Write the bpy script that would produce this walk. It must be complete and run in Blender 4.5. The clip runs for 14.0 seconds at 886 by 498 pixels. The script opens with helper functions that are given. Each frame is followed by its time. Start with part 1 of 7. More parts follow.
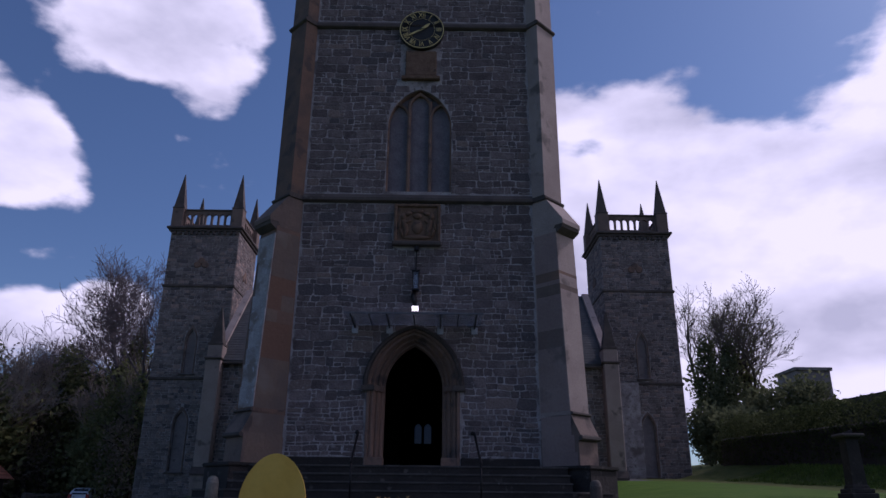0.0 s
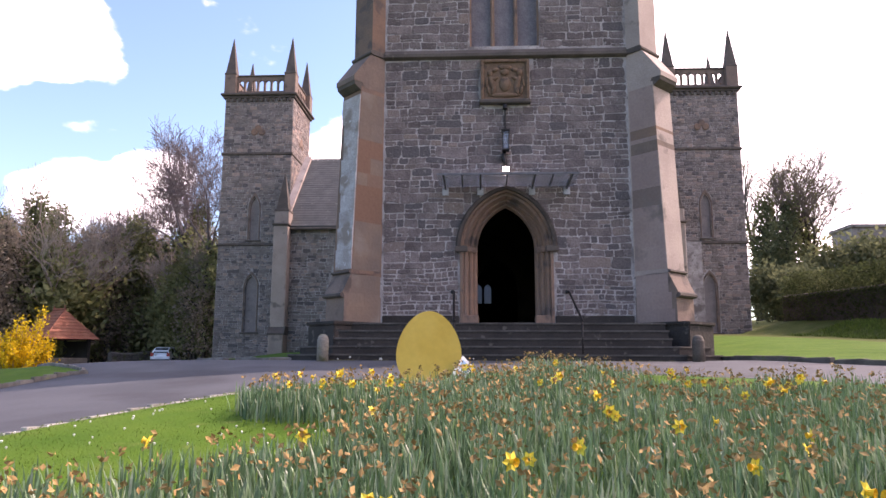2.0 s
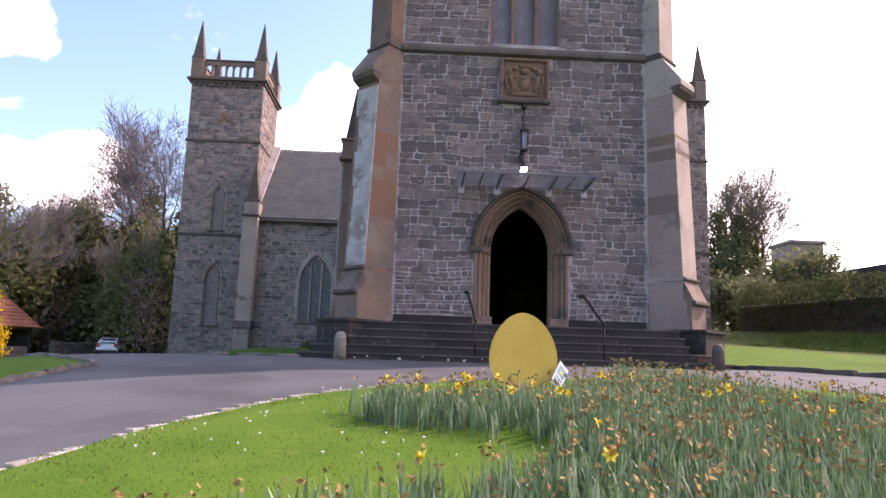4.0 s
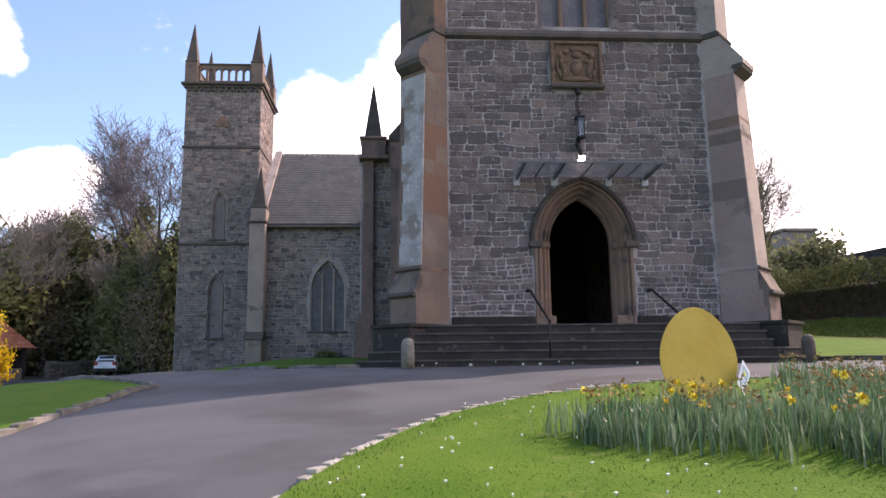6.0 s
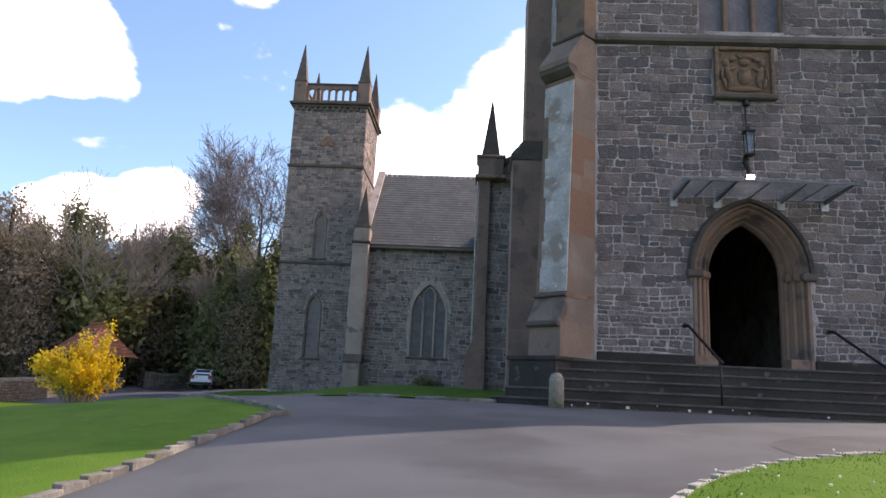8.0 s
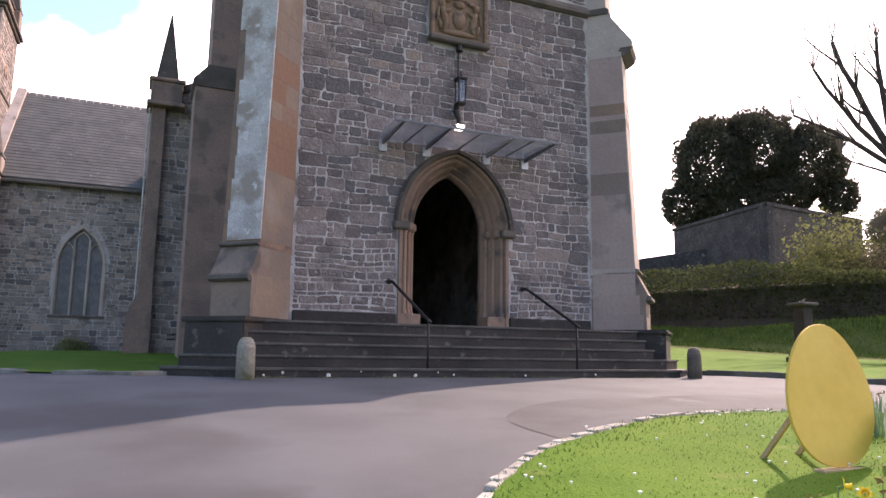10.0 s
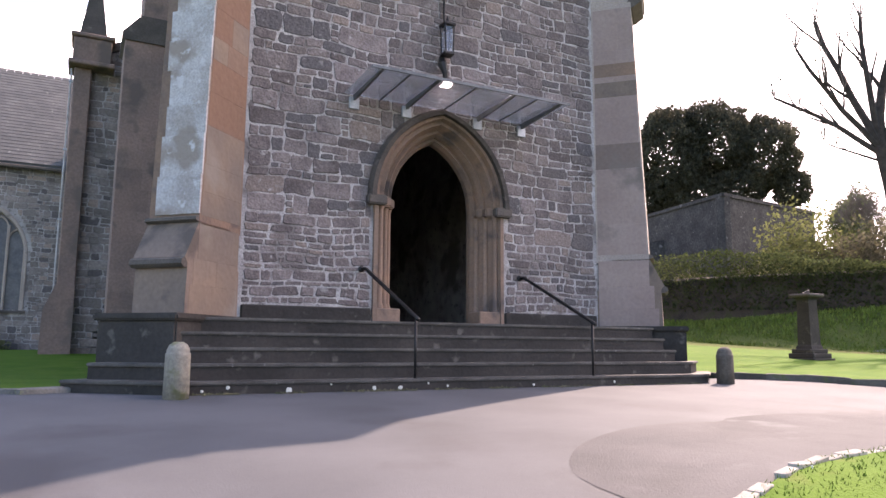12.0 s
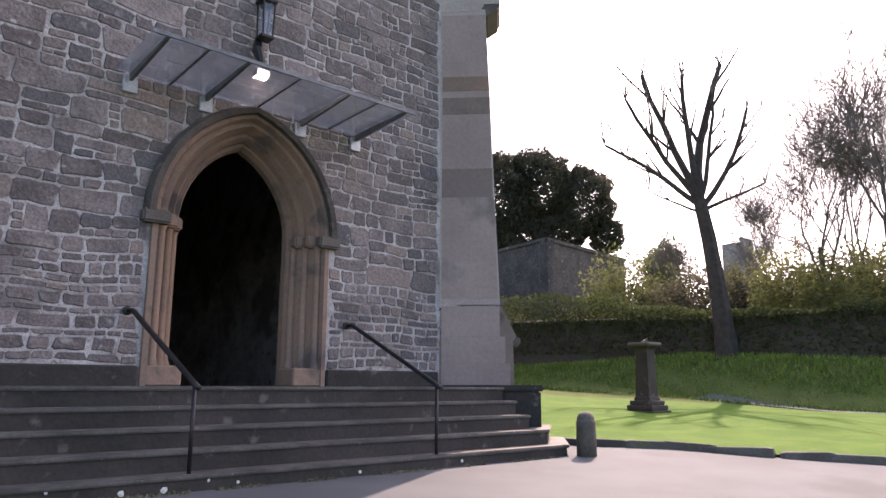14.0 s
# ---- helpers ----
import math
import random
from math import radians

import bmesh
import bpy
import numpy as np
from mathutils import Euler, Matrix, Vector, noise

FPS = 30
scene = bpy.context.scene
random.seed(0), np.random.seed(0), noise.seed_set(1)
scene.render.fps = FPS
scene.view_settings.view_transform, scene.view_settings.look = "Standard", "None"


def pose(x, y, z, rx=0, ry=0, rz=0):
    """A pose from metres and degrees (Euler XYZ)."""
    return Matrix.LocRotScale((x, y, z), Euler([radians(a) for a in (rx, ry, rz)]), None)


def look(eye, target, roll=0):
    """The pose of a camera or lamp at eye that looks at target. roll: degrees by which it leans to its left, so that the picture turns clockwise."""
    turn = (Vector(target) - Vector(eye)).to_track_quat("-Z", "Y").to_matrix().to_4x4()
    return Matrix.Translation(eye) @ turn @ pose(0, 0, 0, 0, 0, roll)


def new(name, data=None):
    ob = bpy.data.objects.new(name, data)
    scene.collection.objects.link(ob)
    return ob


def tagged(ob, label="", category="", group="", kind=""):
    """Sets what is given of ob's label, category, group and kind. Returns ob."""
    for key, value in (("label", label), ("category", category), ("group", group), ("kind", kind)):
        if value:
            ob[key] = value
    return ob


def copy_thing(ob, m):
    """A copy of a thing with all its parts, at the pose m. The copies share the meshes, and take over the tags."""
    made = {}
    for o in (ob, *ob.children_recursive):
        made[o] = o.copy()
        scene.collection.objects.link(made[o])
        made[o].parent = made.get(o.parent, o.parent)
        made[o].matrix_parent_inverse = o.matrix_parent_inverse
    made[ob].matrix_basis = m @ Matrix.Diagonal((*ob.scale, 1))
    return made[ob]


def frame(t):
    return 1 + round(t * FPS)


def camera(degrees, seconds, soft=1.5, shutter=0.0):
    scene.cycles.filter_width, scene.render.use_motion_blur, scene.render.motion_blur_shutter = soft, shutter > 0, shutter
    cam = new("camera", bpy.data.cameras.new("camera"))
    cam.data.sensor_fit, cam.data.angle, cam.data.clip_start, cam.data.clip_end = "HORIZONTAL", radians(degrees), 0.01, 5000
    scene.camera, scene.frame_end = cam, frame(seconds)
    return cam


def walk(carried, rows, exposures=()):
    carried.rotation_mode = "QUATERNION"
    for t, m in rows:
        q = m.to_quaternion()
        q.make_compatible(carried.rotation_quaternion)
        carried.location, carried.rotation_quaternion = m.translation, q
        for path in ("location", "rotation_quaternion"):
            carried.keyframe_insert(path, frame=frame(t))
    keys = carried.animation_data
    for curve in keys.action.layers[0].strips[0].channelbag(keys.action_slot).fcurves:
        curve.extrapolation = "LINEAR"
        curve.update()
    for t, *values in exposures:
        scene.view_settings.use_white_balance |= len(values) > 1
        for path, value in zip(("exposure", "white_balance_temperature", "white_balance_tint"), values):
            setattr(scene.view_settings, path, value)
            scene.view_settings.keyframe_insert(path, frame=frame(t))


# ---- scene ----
cam = camera(64.2, 14.0)
PATH = [
    (0, (0.678, -19.529, 0.033), (0.687, -17.649, 0.715), 0.6),
    (0.5, (0.431, -19.378, 0.007), (0.365, -17.433, 0.465), 2.4),
    (1, (0.12, -19.29, 0.014), (0.054, -17.324, 0.372), 3.8),
    (1.5, (-0.306, -19.157, 0.034), (-0.412, -17.186, 0.358), 2.2),
    (2, (-0.793, -19.231, 0.003), (-0.891, -17.258, 0.315), 0.2),
    (2.5, (-1.309, -19.047, -0.045), (-1.408, -17.072, 0.253), -0.4),
    (3, (-1.779, -19.01, -0.013), (-1.79, -17.032, 0.283), 0.7),
    (5.5, (-4.321, -17.917, 0.039), (-4.199, -15.95, 0.382), 1.3),
    (6, (-4.715, -17.512, 0.065), (-4.589, -15.542, 0.386), -0.7),
    (6.5, (-5.126, -17.164, 0.096), (-4.973, -15.208, 0.485), 0.8),
    (7, (-5.512, -16.707, 0.168), (-5.545, -14.753, 0.595), 0.5),
    (7.5, (-5.901, -16.234, 0.138), (-6.119, -14.291, 0.559), 3.5),
    (8, (-6.052, -15.819, 0.161), (-6.156, -13.862, 0.558), 2.8),
    (8.5, (-6.171, -15.258, 0.217), (-5.788, -13.319, 0.524), 1.3),
    (9, (-6.175, -14.713, 0.269), (-5.48, -12.86, 0.559), 0.5),
    (11.5, (-5.727, -11.625, 0.523), (-4.885, -9.835, 0.816), 0.6),
    (12, (-5.559, -10.934, 0.58), (-4.656, -9.171, 0.856), 0.4),
    (12.5, (-5.272, -10.225, 0.762), (-4.4, -8.5, 1.278), -0.1),
    (13, (-5.04, -9.705, 0.863), (-4.148, -8.046, 1.537), 0.5),
    (13.5, (-4.621, -9.16, 0.887), (-3.51, -7.551, 1.309), 1.1),
    (14, (-4.158, -8.812, 0.988), (-2.868, -7.332, 1.368), 0.2),
]
# The clip's camera starts exposed for the sky and opens up within the first second and a half.
EXPOSURES = [(0, -1.2, 5750, 38), (0.3, -0.68, 5850, 39), (0.6, -0.16, 6050, 40), (1.0, 0.38, 6650, 40), (1.5, 0.9, 7350, 38), (3.0, 1.3, 7450, 39), (5.5, 1.12, 7450, 35), (7.5, 0.8, 7150, 23), (8.5, 1.18, 7700, 30), (9.0, 1.33, 7750, 34), (11.5, 1.62, 7750, 31), (12.5, 1.95, 7750, 36), (13.0, 1.74, 7750, 35), (13.5, 1.36, 7450, 31), (14, 1.54, 7550, 32)]
walk(cam, [(t, look(eye, target, roll)) for t, eye, target, roll in PATH], EXPOSURES)

# ---------------------------------------------------------------- light
SUN_AZ, SUN_EL = radians(60.0), radians(42.0)      # azimuth from +y towards +x
sun_dir = Vector((math.sin(SUN_AZ) * math.cos(SUN_EL), math.cos(SUN_AZ) * math.cos(SUN_EL), math.sin(SUN_EL)))
sun_data = bpy.data.lights.new("sun", "SUN")
sun_data.energy, sun_data.angle, sun_data.color = 2.6, radians(0.6), (1.0, 0.93, 0.83)
sun = new("sun", sun_data)
sun.matrix_world = look(sun_dir * 200, (0, 0, 0))


def make_world():
    w = bpy.data.worlds.new("sky")
    w.use_nodes = True
    nt = w.node_tree
    nt.nodes.clear()
    N, L = nt.nodes.new, nt.links.new
    out, bg = N("ShaderNodeOutputWorld"), N("ShaderNodeBackground")
    sky = N("ShaderNodeTexSky")
    sky.sky_type, sky.sun_disc = "NISHITA", False
    sky.sun_elevation, sky.sun_rotation = SUN_EL, SUN_AZ
    sky.air_density, sky.dust_density, sky.ozone_density = 1.0, 0.6, 1.6
    tc = N("ShaderNodeTexCoord")
    nrm = N("ShaderNodeVectorMath")
    nrm.operation = "NORMALIZE"
    L(tc.outputs["Generated"], nrm.inputs[0])
    ns = N("ShaderNodeTexNoise")
    ns.inputs["Scale"].default_value, ns.inputs["Detail"].default_value, ns.inputs["Roughness"].default_value = 7.0, 9, 0.5
    mp = N("ShaderNodeMapping")
    mp.inputs["Scale"].default_value, mp.inputs["Location"].default_value = (1, 1, 1.9), (0.37, 0.1, 0.2)
    L(nrm.outputs[0], mp.inputs[0])
    L(mp.outputs[0], ns.inputs["Vector"])
    total = ns.outputs["Fac"]

    def bank(az, slope, spread, gain, total):
        """A heap of cumulus round one bearing."""
        d = Vector((math.sin(radians(az)), math.cos(radians(az)), slope)).normalized()
        dot = N("ShaderNodeVectorMath")
        dot.operation, dot.inputs[1].default_value = "DOT_PRODUCT", d
        L(nrm.outputs[0], dot.inputs[0])
        mr = N("ShaderNodeMapRange")
        mr.interpolation_type = "SMOOTHSTEP"
        mr.inputs["From Min"].default_value, mr.inputs["From Max"].default_value = math.cos(radians(spread)), 1.0
        mr.inputs["To Max"].default_value = gain
        L(dot.outputs["Value"], mr.inputs["Value"])
        add = N("ShaderNodeMath")
        L(total, add.inputs[0])
        L(mr.outputs[0], add.inputs[1])
        return add.outputs[0]

    for az, slope, spread, gain in ((-30, 0.69, 7, 0.36), (-22.5, 0.68, 7, 0.36), (-36.5, 0.45, 7, 0.34), (-31.5, 0.43, 5, 0.26), (-42, 0.38, 8, 0.3), (-31.5, 0.19, 4.8, 0.3), (-25.6, 0.215, 4.6, 0.34), (-5, 0.29, 9, 0.36),
                                    (-12, 0.24, 7, 0.3), (1, 0.44, 5, 0.3), (13, 0.40, 15, 0.45), (24, 0.30, 15, 0.46), (34, 0.24, 15, 0.46), (70, 0.5, 42, 0.55), (100, 0.5, 50, 0.5)):
        total = bank(az, slope, spread, gain, total)
    ramp = N("ShaderNodeMapRange")
    ramp.interpolation_type = "SMOOTHSTEP"
    ramp.inputs["From Min"].default_value, ramp.inputs["From Max"].default_value = 0.65, 0.82
    L(total, ramp.inputs["Value"])
    shade = N("ShaderNodeTexNoise")
    shade.inputs["Scale"].default_value, shade.inputs["Detail"].default_value = 5.0, 5
    L(mp.outputs[0], shade.inputs["Vector"])
    cr = N("ShaderNodeMapRange")
    cr.inputs["From Min"].default_value, cr.inputs["From Max"].default_value = 0.35, 0.62
    L(shade.outputs["Fac"], cr.inputs["Value"])
    cl = N("ShaderNodeMix")
    cl.data_type = "RGBA"
    cl.inputs["A"].default_value, cl.inputs["B"].default_value = (8.4, 8.8, 9.7, 1), (15.5, 15.6, 16.0, 1)
    L(cr.outputs[0], cl.inputs["Factor"])
    mix = N("ShaderNodeMix")
    mix.data_type = "RGBA"
    L(ramp.outputs[0], mix.inputs["Factor"])
    tone = N("ShaderNodeMix")
    tone.data_type, tone.blend_type = "RGBA", "MULTIPLY"
    tone.inputs["Factor"].default_value, tone.inputs["B"].default_value = 1.0, (0.9, 1.12, 1.2, 1)
    L(sky.outputs[0], tone.inputs["A"])
    L(tone.outputs["Result"], mix.inputs["A"])
    L(cl.outputs["Result"], mix.inputs["B"])
    L(mix.outputs["Result"], bg.inputs["Color"])
    bg.inputs["Strength"].default_value = 0.13
    L(bg.outputs[0], out.inputs[0])
    scene.world = w


make_world()

# ---------------------------------------------------------------- materials


def mat(name, c1, c2, scale=6.0, rough=0.85, bump=0.3, fine=60.0, spots=None, spot_scale=2.0, spot_at=0.6, metal=0.0, island=0.0, obrand=0.0, mixes=(), bump_dist=0.02, spec=0.4, grain=0.18, smear=None, smear_scale=9.0, smear_at=0.6):
    """Two colours mixed by a coarse and a fine noise, optional stains, variation by piece, bump."""
    m = bpy.data.materials.new(name)
    m.use_nodes = True
    nt = m.node_tree
    N, L = nt.nodes.new, nt.links.new
    b = nt.nodes["Principled BSDF"]
    b.inputs["Roughness"].default_value, b.inputs["Metallic"].default_value = rough, metal
    b.inputs["Specular IOR Level"].default_value = spec
    tc = N("ShaderNodeTexCoord")

    def noise_at(s, detail=5):
        n = N("ShaderNodeTexNoise")
        n.inputs["Scale"].default_value, n.inputs["Detail"].default_value = s, detail
        geo = N("ShaderNodeNewGeometry")
        L(geo.outputs["Position"], n.inputs["Vector"])
        return n.outputs["Fac"]

    def blend(fac, a, bcol, lo=0.35, hi=0.65):
        r = N("ShaderNodeMapRange")
        r.inputs["From Min"].default_value, r.inputs["From Max"].default_value = lo, hi
        L(fac, r.inputs["Value"])
        x = N("ShaderNodeMix")
        x.data_type = "RGBA"
        L(r.outputs[0], x.inputs["Factor"])
        for sock, val in (("A", a), ("B", bcol)):
            if isinstance(val, tuple):
                x.inputs[sock].default_value = (*val, 1)
            else:
                L(val, x.inputs[sock])
        return x.outputs["Result"]

    col = blend(noise_at(scale), c1, c2)
    for rnd_c, which, lo, hi in mixes:
        if which == "object":
            fac = N("ShaderNodeObjectInfo").outputs["Random"]
        else:
            fac = N("ShaderNodeNewGeometry").outputs["Random Per Island"]
        col = blend(fac, col, rnd_c, lo, hi)
    g = noise_at(fine, 3)
    hsv = N("ShaderNodeHueSaturation")
    v = N("ShaderNodeMapRange")
    v.inputs["From Min"].default_value, v.inputs["From Max"].default_value = 0.3, 0.7
    v.inputs["To Min"].default_value, v.inputs["To Max"].default_value = 1 - grain, 1 + grain
    L(g, v.inputs["Value"])
    val = v.outputs[0]
    for amount, kind in ((island, "i"), (obrand, "o")):
        if amount:
            src = N("ShaderNodeNewGeometry").outputs["Random Per Island"] if kind == "i" else N("ShaderNodeObjectInfo").outputs["Random"]
            r = N("ShaderNodeMapRange")
            r.inputs["To Min"].default_value, r.inputs["To Max"].default_value = 1 - amount, 1 + amount
            L(src, r.inputs["Value"])
            mu = N("ShaderNodeMath")
            mu.operation = "MULTIPLY"
            L(val, mu.inputs[0])
            L(r.outputs[0], mu.inputs[1])
            val = mu.outputs[0]
    L(val, hsv.inputs["Value"])
    L(col, hsv.inputs["Color"])
    col = hsv.outputs["Color"]
    if spots:
        col = blend(noise_at(spot_scale, 8), col, spots, spot_at, spot_at + 0.1)
    if smear:
        col = blend(noise_at(smear_scale, 7), col, smear, smear_at, smear_at + 0.07)
    L(col, b.inputs["Base Color"])
    if bump:
        bp = N("ShaderNodeBump")
        bp.inputs["Strength"].default_value, bp.inputs["Distance"].default_value = bump, bump_dist
        mx = N("ShaderNodeMath")
        L(noise_at(fine * 0.5, 6), mx.inputs[0])
        L(noise_at(scale * 2, 4), mx.inputs[1])
        L(mx.outputs[0], bp.inputs["Height"])
        L(bp.outputs[0], b.inputs["Normal"])
    return m


M_MORTAR = mat("lime_mortar", (0.42, 0.385, 0.372), (0.27, 0.236, 0.228), 2.3, 0.95, 0.9, 40, spots=(0.165, 0.14, 0.133), spot_scale=1.3, spot_at=0.53, smear=(0.13, 0.11, 0.106), smear_scale=7.0, smear_at=0.6, grain=0.3)
M_STONE = mat("grey_rubble_stone", (0.126, 0.1, 0.097), (0.192, 0.154, 0.148), 3.4, 0.92, 1.0, 34, obrand=0.34, grain=0.3,
              mixes=(((0.18, 0.135, 0.118), "object", 0.8, 0.86), ((0.075, 0.066, 0.067), "object", 0.86, 0.92)), spots=(0.25, 0.225, 0.215), spot_scale=5, spot_at=0.64, smear=(0.33, 0.3, 0.29), smear_scale=6.5, smear_at=0.645)
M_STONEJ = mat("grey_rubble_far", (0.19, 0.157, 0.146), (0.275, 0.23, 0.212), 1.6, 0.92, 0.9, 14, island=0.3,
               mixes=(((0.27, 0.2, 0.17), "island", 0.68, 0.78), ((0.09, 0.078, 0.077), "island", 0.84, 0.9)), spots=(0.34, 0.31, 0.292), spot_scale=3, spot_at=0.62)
M_SAND = mat("weathered_sandstone", (0.235, 0.142, 0.1), (0.17, 0.115, 0.09), 1.8, 0.88, 0.5, 26, spots=(0.105, 0.078, 0.068), spot_scale=2.0, spot_at=0.55, obrand=0.15, grain=0.1)
M_SANDG = mat("grey_sandstone", (0.30, 0.238, 0.21), (0.37, 0.298, 0.26), 1.2, 0.88, 0.4, 40, spots=(0.16, 0.132, 0.118), spot_scale=1.4, spot_at=0.6, obrand=0.15)
M_LIME = mat("limewashed_sandstone", (0.46, 0.432, 0.43), (0.35, 0.31, 0.292), 2.2, 0.92, 0.9, 30, spots=(0.27, 0.222, 0.192), spot_scale=1.5, spot_at=0.56, obrand=0.1, grain=0.16, smear=(0.5, 0.475, 0.475), smear_scale=5, smear_at=0.6)
M_BROWN = mat("brown_weathered_sandstone", (0.215, 0.152, 0.12), (0.155, 0.115, 0.096), 1.4, 0.9, 0.6, 18, spots=(0.10, 0.078, 0.067), spot_scale=1.7, spot_at=0.57, grain=0.1)
M_ASHB = mat("pinkish_brown_ashlar", (0.275, 0.178, 0.148), (0.21, 0.145, 0.125), 1.2, 0.9, 0.6, 18, obrand=0.1, spots=(0.15, 0.112, 0.097), spot_scale=1.6, spot_at=0.56, grain=0.14)
M_HOOD = mat("blackened_hood_stone", (0.045, 0.037, 0.033), (0.075, 0.061, 0.053), 3.0, 0.92, 0.6, 24, spots=(0.13, 0.105, 0.09), spot_scale=4, spot_at=0.64)
# Risers' shade and skylight grazing the worn treads are put into these two colours.
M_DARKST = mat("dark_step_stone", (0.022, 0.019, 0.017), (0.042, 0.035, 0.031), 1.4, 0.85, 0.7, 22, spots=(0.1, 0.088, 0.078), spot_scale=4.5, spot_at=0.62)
M_TREAD = mat("worn_skylit_tread_stone", (0.05, 0.045, 0.041), (0.1, 0.09, 0.082), 2.5, 0.7, 0.5, 35, spots=(0.42, 0.41, 0.385), spot_scale=13, spot_at=0.68)
M_STRING = mat("dark_string_course", (0.075, 0.062, 0.055), (0.115, 0.093, 0.08), 2.0, 0.9, 0.4, 40, spots=(0.16, 0.14, 0.12), spot_scale=4, spot_at=0.66)
M_SLATE = mat("roof_slate", (0.072, 0.074, 0.073), (0.096, 0.097, 0.094), 1.2, 0.8, 0.3, 30, island=0.1, spots=(0.22, 0.215, 0.2), spot_scale=4, spot_at=0.66)
M_ASPH = mat("worn_asphalt", (0.061, 0.065, 0.072), (0.086, 0.09, 0.098), 0.7, 0.8, 0.16, 150, spots=(0.05, 0.051, 0.056), spot_scale=0.45, spot_at=0.55)
M_GRASS = mat("mown_grass", (0.055, 0.13, 0.009), (0.086, 0.163, 0.016), 1.1, 0.9, 0.8, 70, spots=(0.112, 0.166, 0.03), spot_scale=3, spot_at=0.6, spec=0.12)
M_TURF = mat("rough_turf", (0.07, 0.095, 0.022), (0.108, 0.128, 0.036), 1.1, 0.95, 0.9, 40, spots=(0.115, 0.112, 0.046), spot_scale=1.5, spot_at=0.6, spec=0.1)
M_KERB = mat("pale_kerb_stone", (0.24, 0.23, 0.205), (0.36, 0.345, 0.31), 4.0, 0.9, 0.4, 40, obrand=0.25)
# The dimness inside is painted on: near-black walls, floor and ceiling.
M_DARK = mat("painted_shade_interior", (0.035, 0.03, 0.027), (0.05, 0.043, 0.038), 2.0, 0.9, 0.1, 20)
M_LEAD = mat("leaded_glass", (0.045, 0.045, 0.056), (0.08, 0.078, 0.09), 3.0, 0.55, 0.3, 18, spec=0.25)
M_BLIND = mat("blind_window_stone", (0.19, 0.162, 0.158), (0.245, 0.208, 0.2), 2.0, 0.9, 0.4, 20, spots=(0.13, 0.11, 0.105), spot_scale=2.5, spot_at=0.6)
M_LOUVRE = mat("weathered_louvre_board", (0.145, 0.128, 0.142), (0.19, 0.17, 0.182), 3.0, 0.85, 0.3, 24)
M_PANE = mat("old_window_glass", (0.058, 0.058, 0.07), (0.1, 0.099, 0.112), 3.0, 0.35, 0.3, 14, spec=0.4)
M_BLACK = mat("black_iron", (0.018, 0.017, 0.017), (0.03, 0.026, 0.025), 8.0, 0.5, 0.2, 60, metal=0.4)
M_GALV = mat("galvanised_steel", (0.32, 0.33, 0.35), (0.42, 0.43, 0.45), 8.0, 0.5, 0.1, 60, metal=0.6)

# ---------------------------------------------------------------- builders


def part(name, bm, material, parent=None, label="", smooth=False):
    """Links a bmesh as one mesh object under a thing or part."""
    me = bpy.data.meshes.new(name)
    bmesh.ops.recalc_face_normals(bm, faces=bm.faces)
    bm.to_mesh(me)
    bm.free()
    return mesh_part(name, me, material, parent, label, smooth)


def mesh_part(name, me, material, parent=None, label="", smooth=False):
    for m in material if isinstance(material, (list, tuple)) else (material,):
        me.materials.append(m)
    if smooth:
        for p in me.polygons:
            p.use_smooth = True
    ob = new(name, me)
    ob.parent = parent
    if parent:
        ob.matrix_parent_inverse = Matrix.Identity(4)
    if label:
        ob["label"] = label
    return ob


def from_lists(name, verts, faces, material, parent=None, label="", smooth=False):
    me = bpy.data.meshes.new(name)
    me.from_pydata(verts, [], faces)
    return mesh_part(name, me, material, parent, label, smooth)


def thing(name, label, category, at=(0, 0, 0), group="", kind=""):
    ob = new(name)
    ob.location = at
    ob.empty_display_size = 0.3
    return tagged(ob, label, category, group, kind)


def box(bm, x0, x1, y0, y1, z0, z1, bevel=0.0, m=None):
    """A box with bevelled edges."""
    vs = bmesh.ops.create_cube(bm, size=1)["verts"]
    for v in vs:
        v.co = Vector((x0 + (v.co.x + 0.5) * (x1 - x0), y0 + (v.co.y + 0.5) * (y1 - y0), z0 + (v.co.z + 0.5) * (z1 - z0)))
    if bevel:
        es = list({e for v in vs for e in v.link_edges})
        r = bmesh.ops.bevel(bm, geom=es, offset=bevel, segments=1, affect="EDGES")
        vs = list({v for f in r["faces"] for v in f.verts} | {v for v in vs if v.is_valid})
    if m is not None:
        bmesh.ops.transform(bm, matrix=m, verts=vs)
    return vs


def boxes(*dims, bevel=0.0):
    bm = bmesh.new()
    for d in dims:
        box(bm, *d, bevel=bevel)
    return bm


def prism(bm, pts, axis_from, axis_to, axis="y"):
    """A polygon of (a, b) pairs drawn out along an axis; y: pairs are x, z; x: pairs are y, z; z: pairs are x, y."""
    def put(a, b, c):
        return {"y": (a, c, b), "x": (c, a, b), "z": (a, b, c)}[axis]
    v0 = [bm.verts.new(put(a, b, axis_from)) for a, b in pts]
    v1 = [bm.verts.new(put(a, b, axis_to)) for a, b in pts]
    n = len(pts)
    for k in range(n):
        bm.faces.new((v0[k], v0[(k + 1) % n], v1[(k + 1) % n], v1[k]))
    bm.faces.new(v0[::-1])
    bm.faces.new(v1)
    return v0 + v1


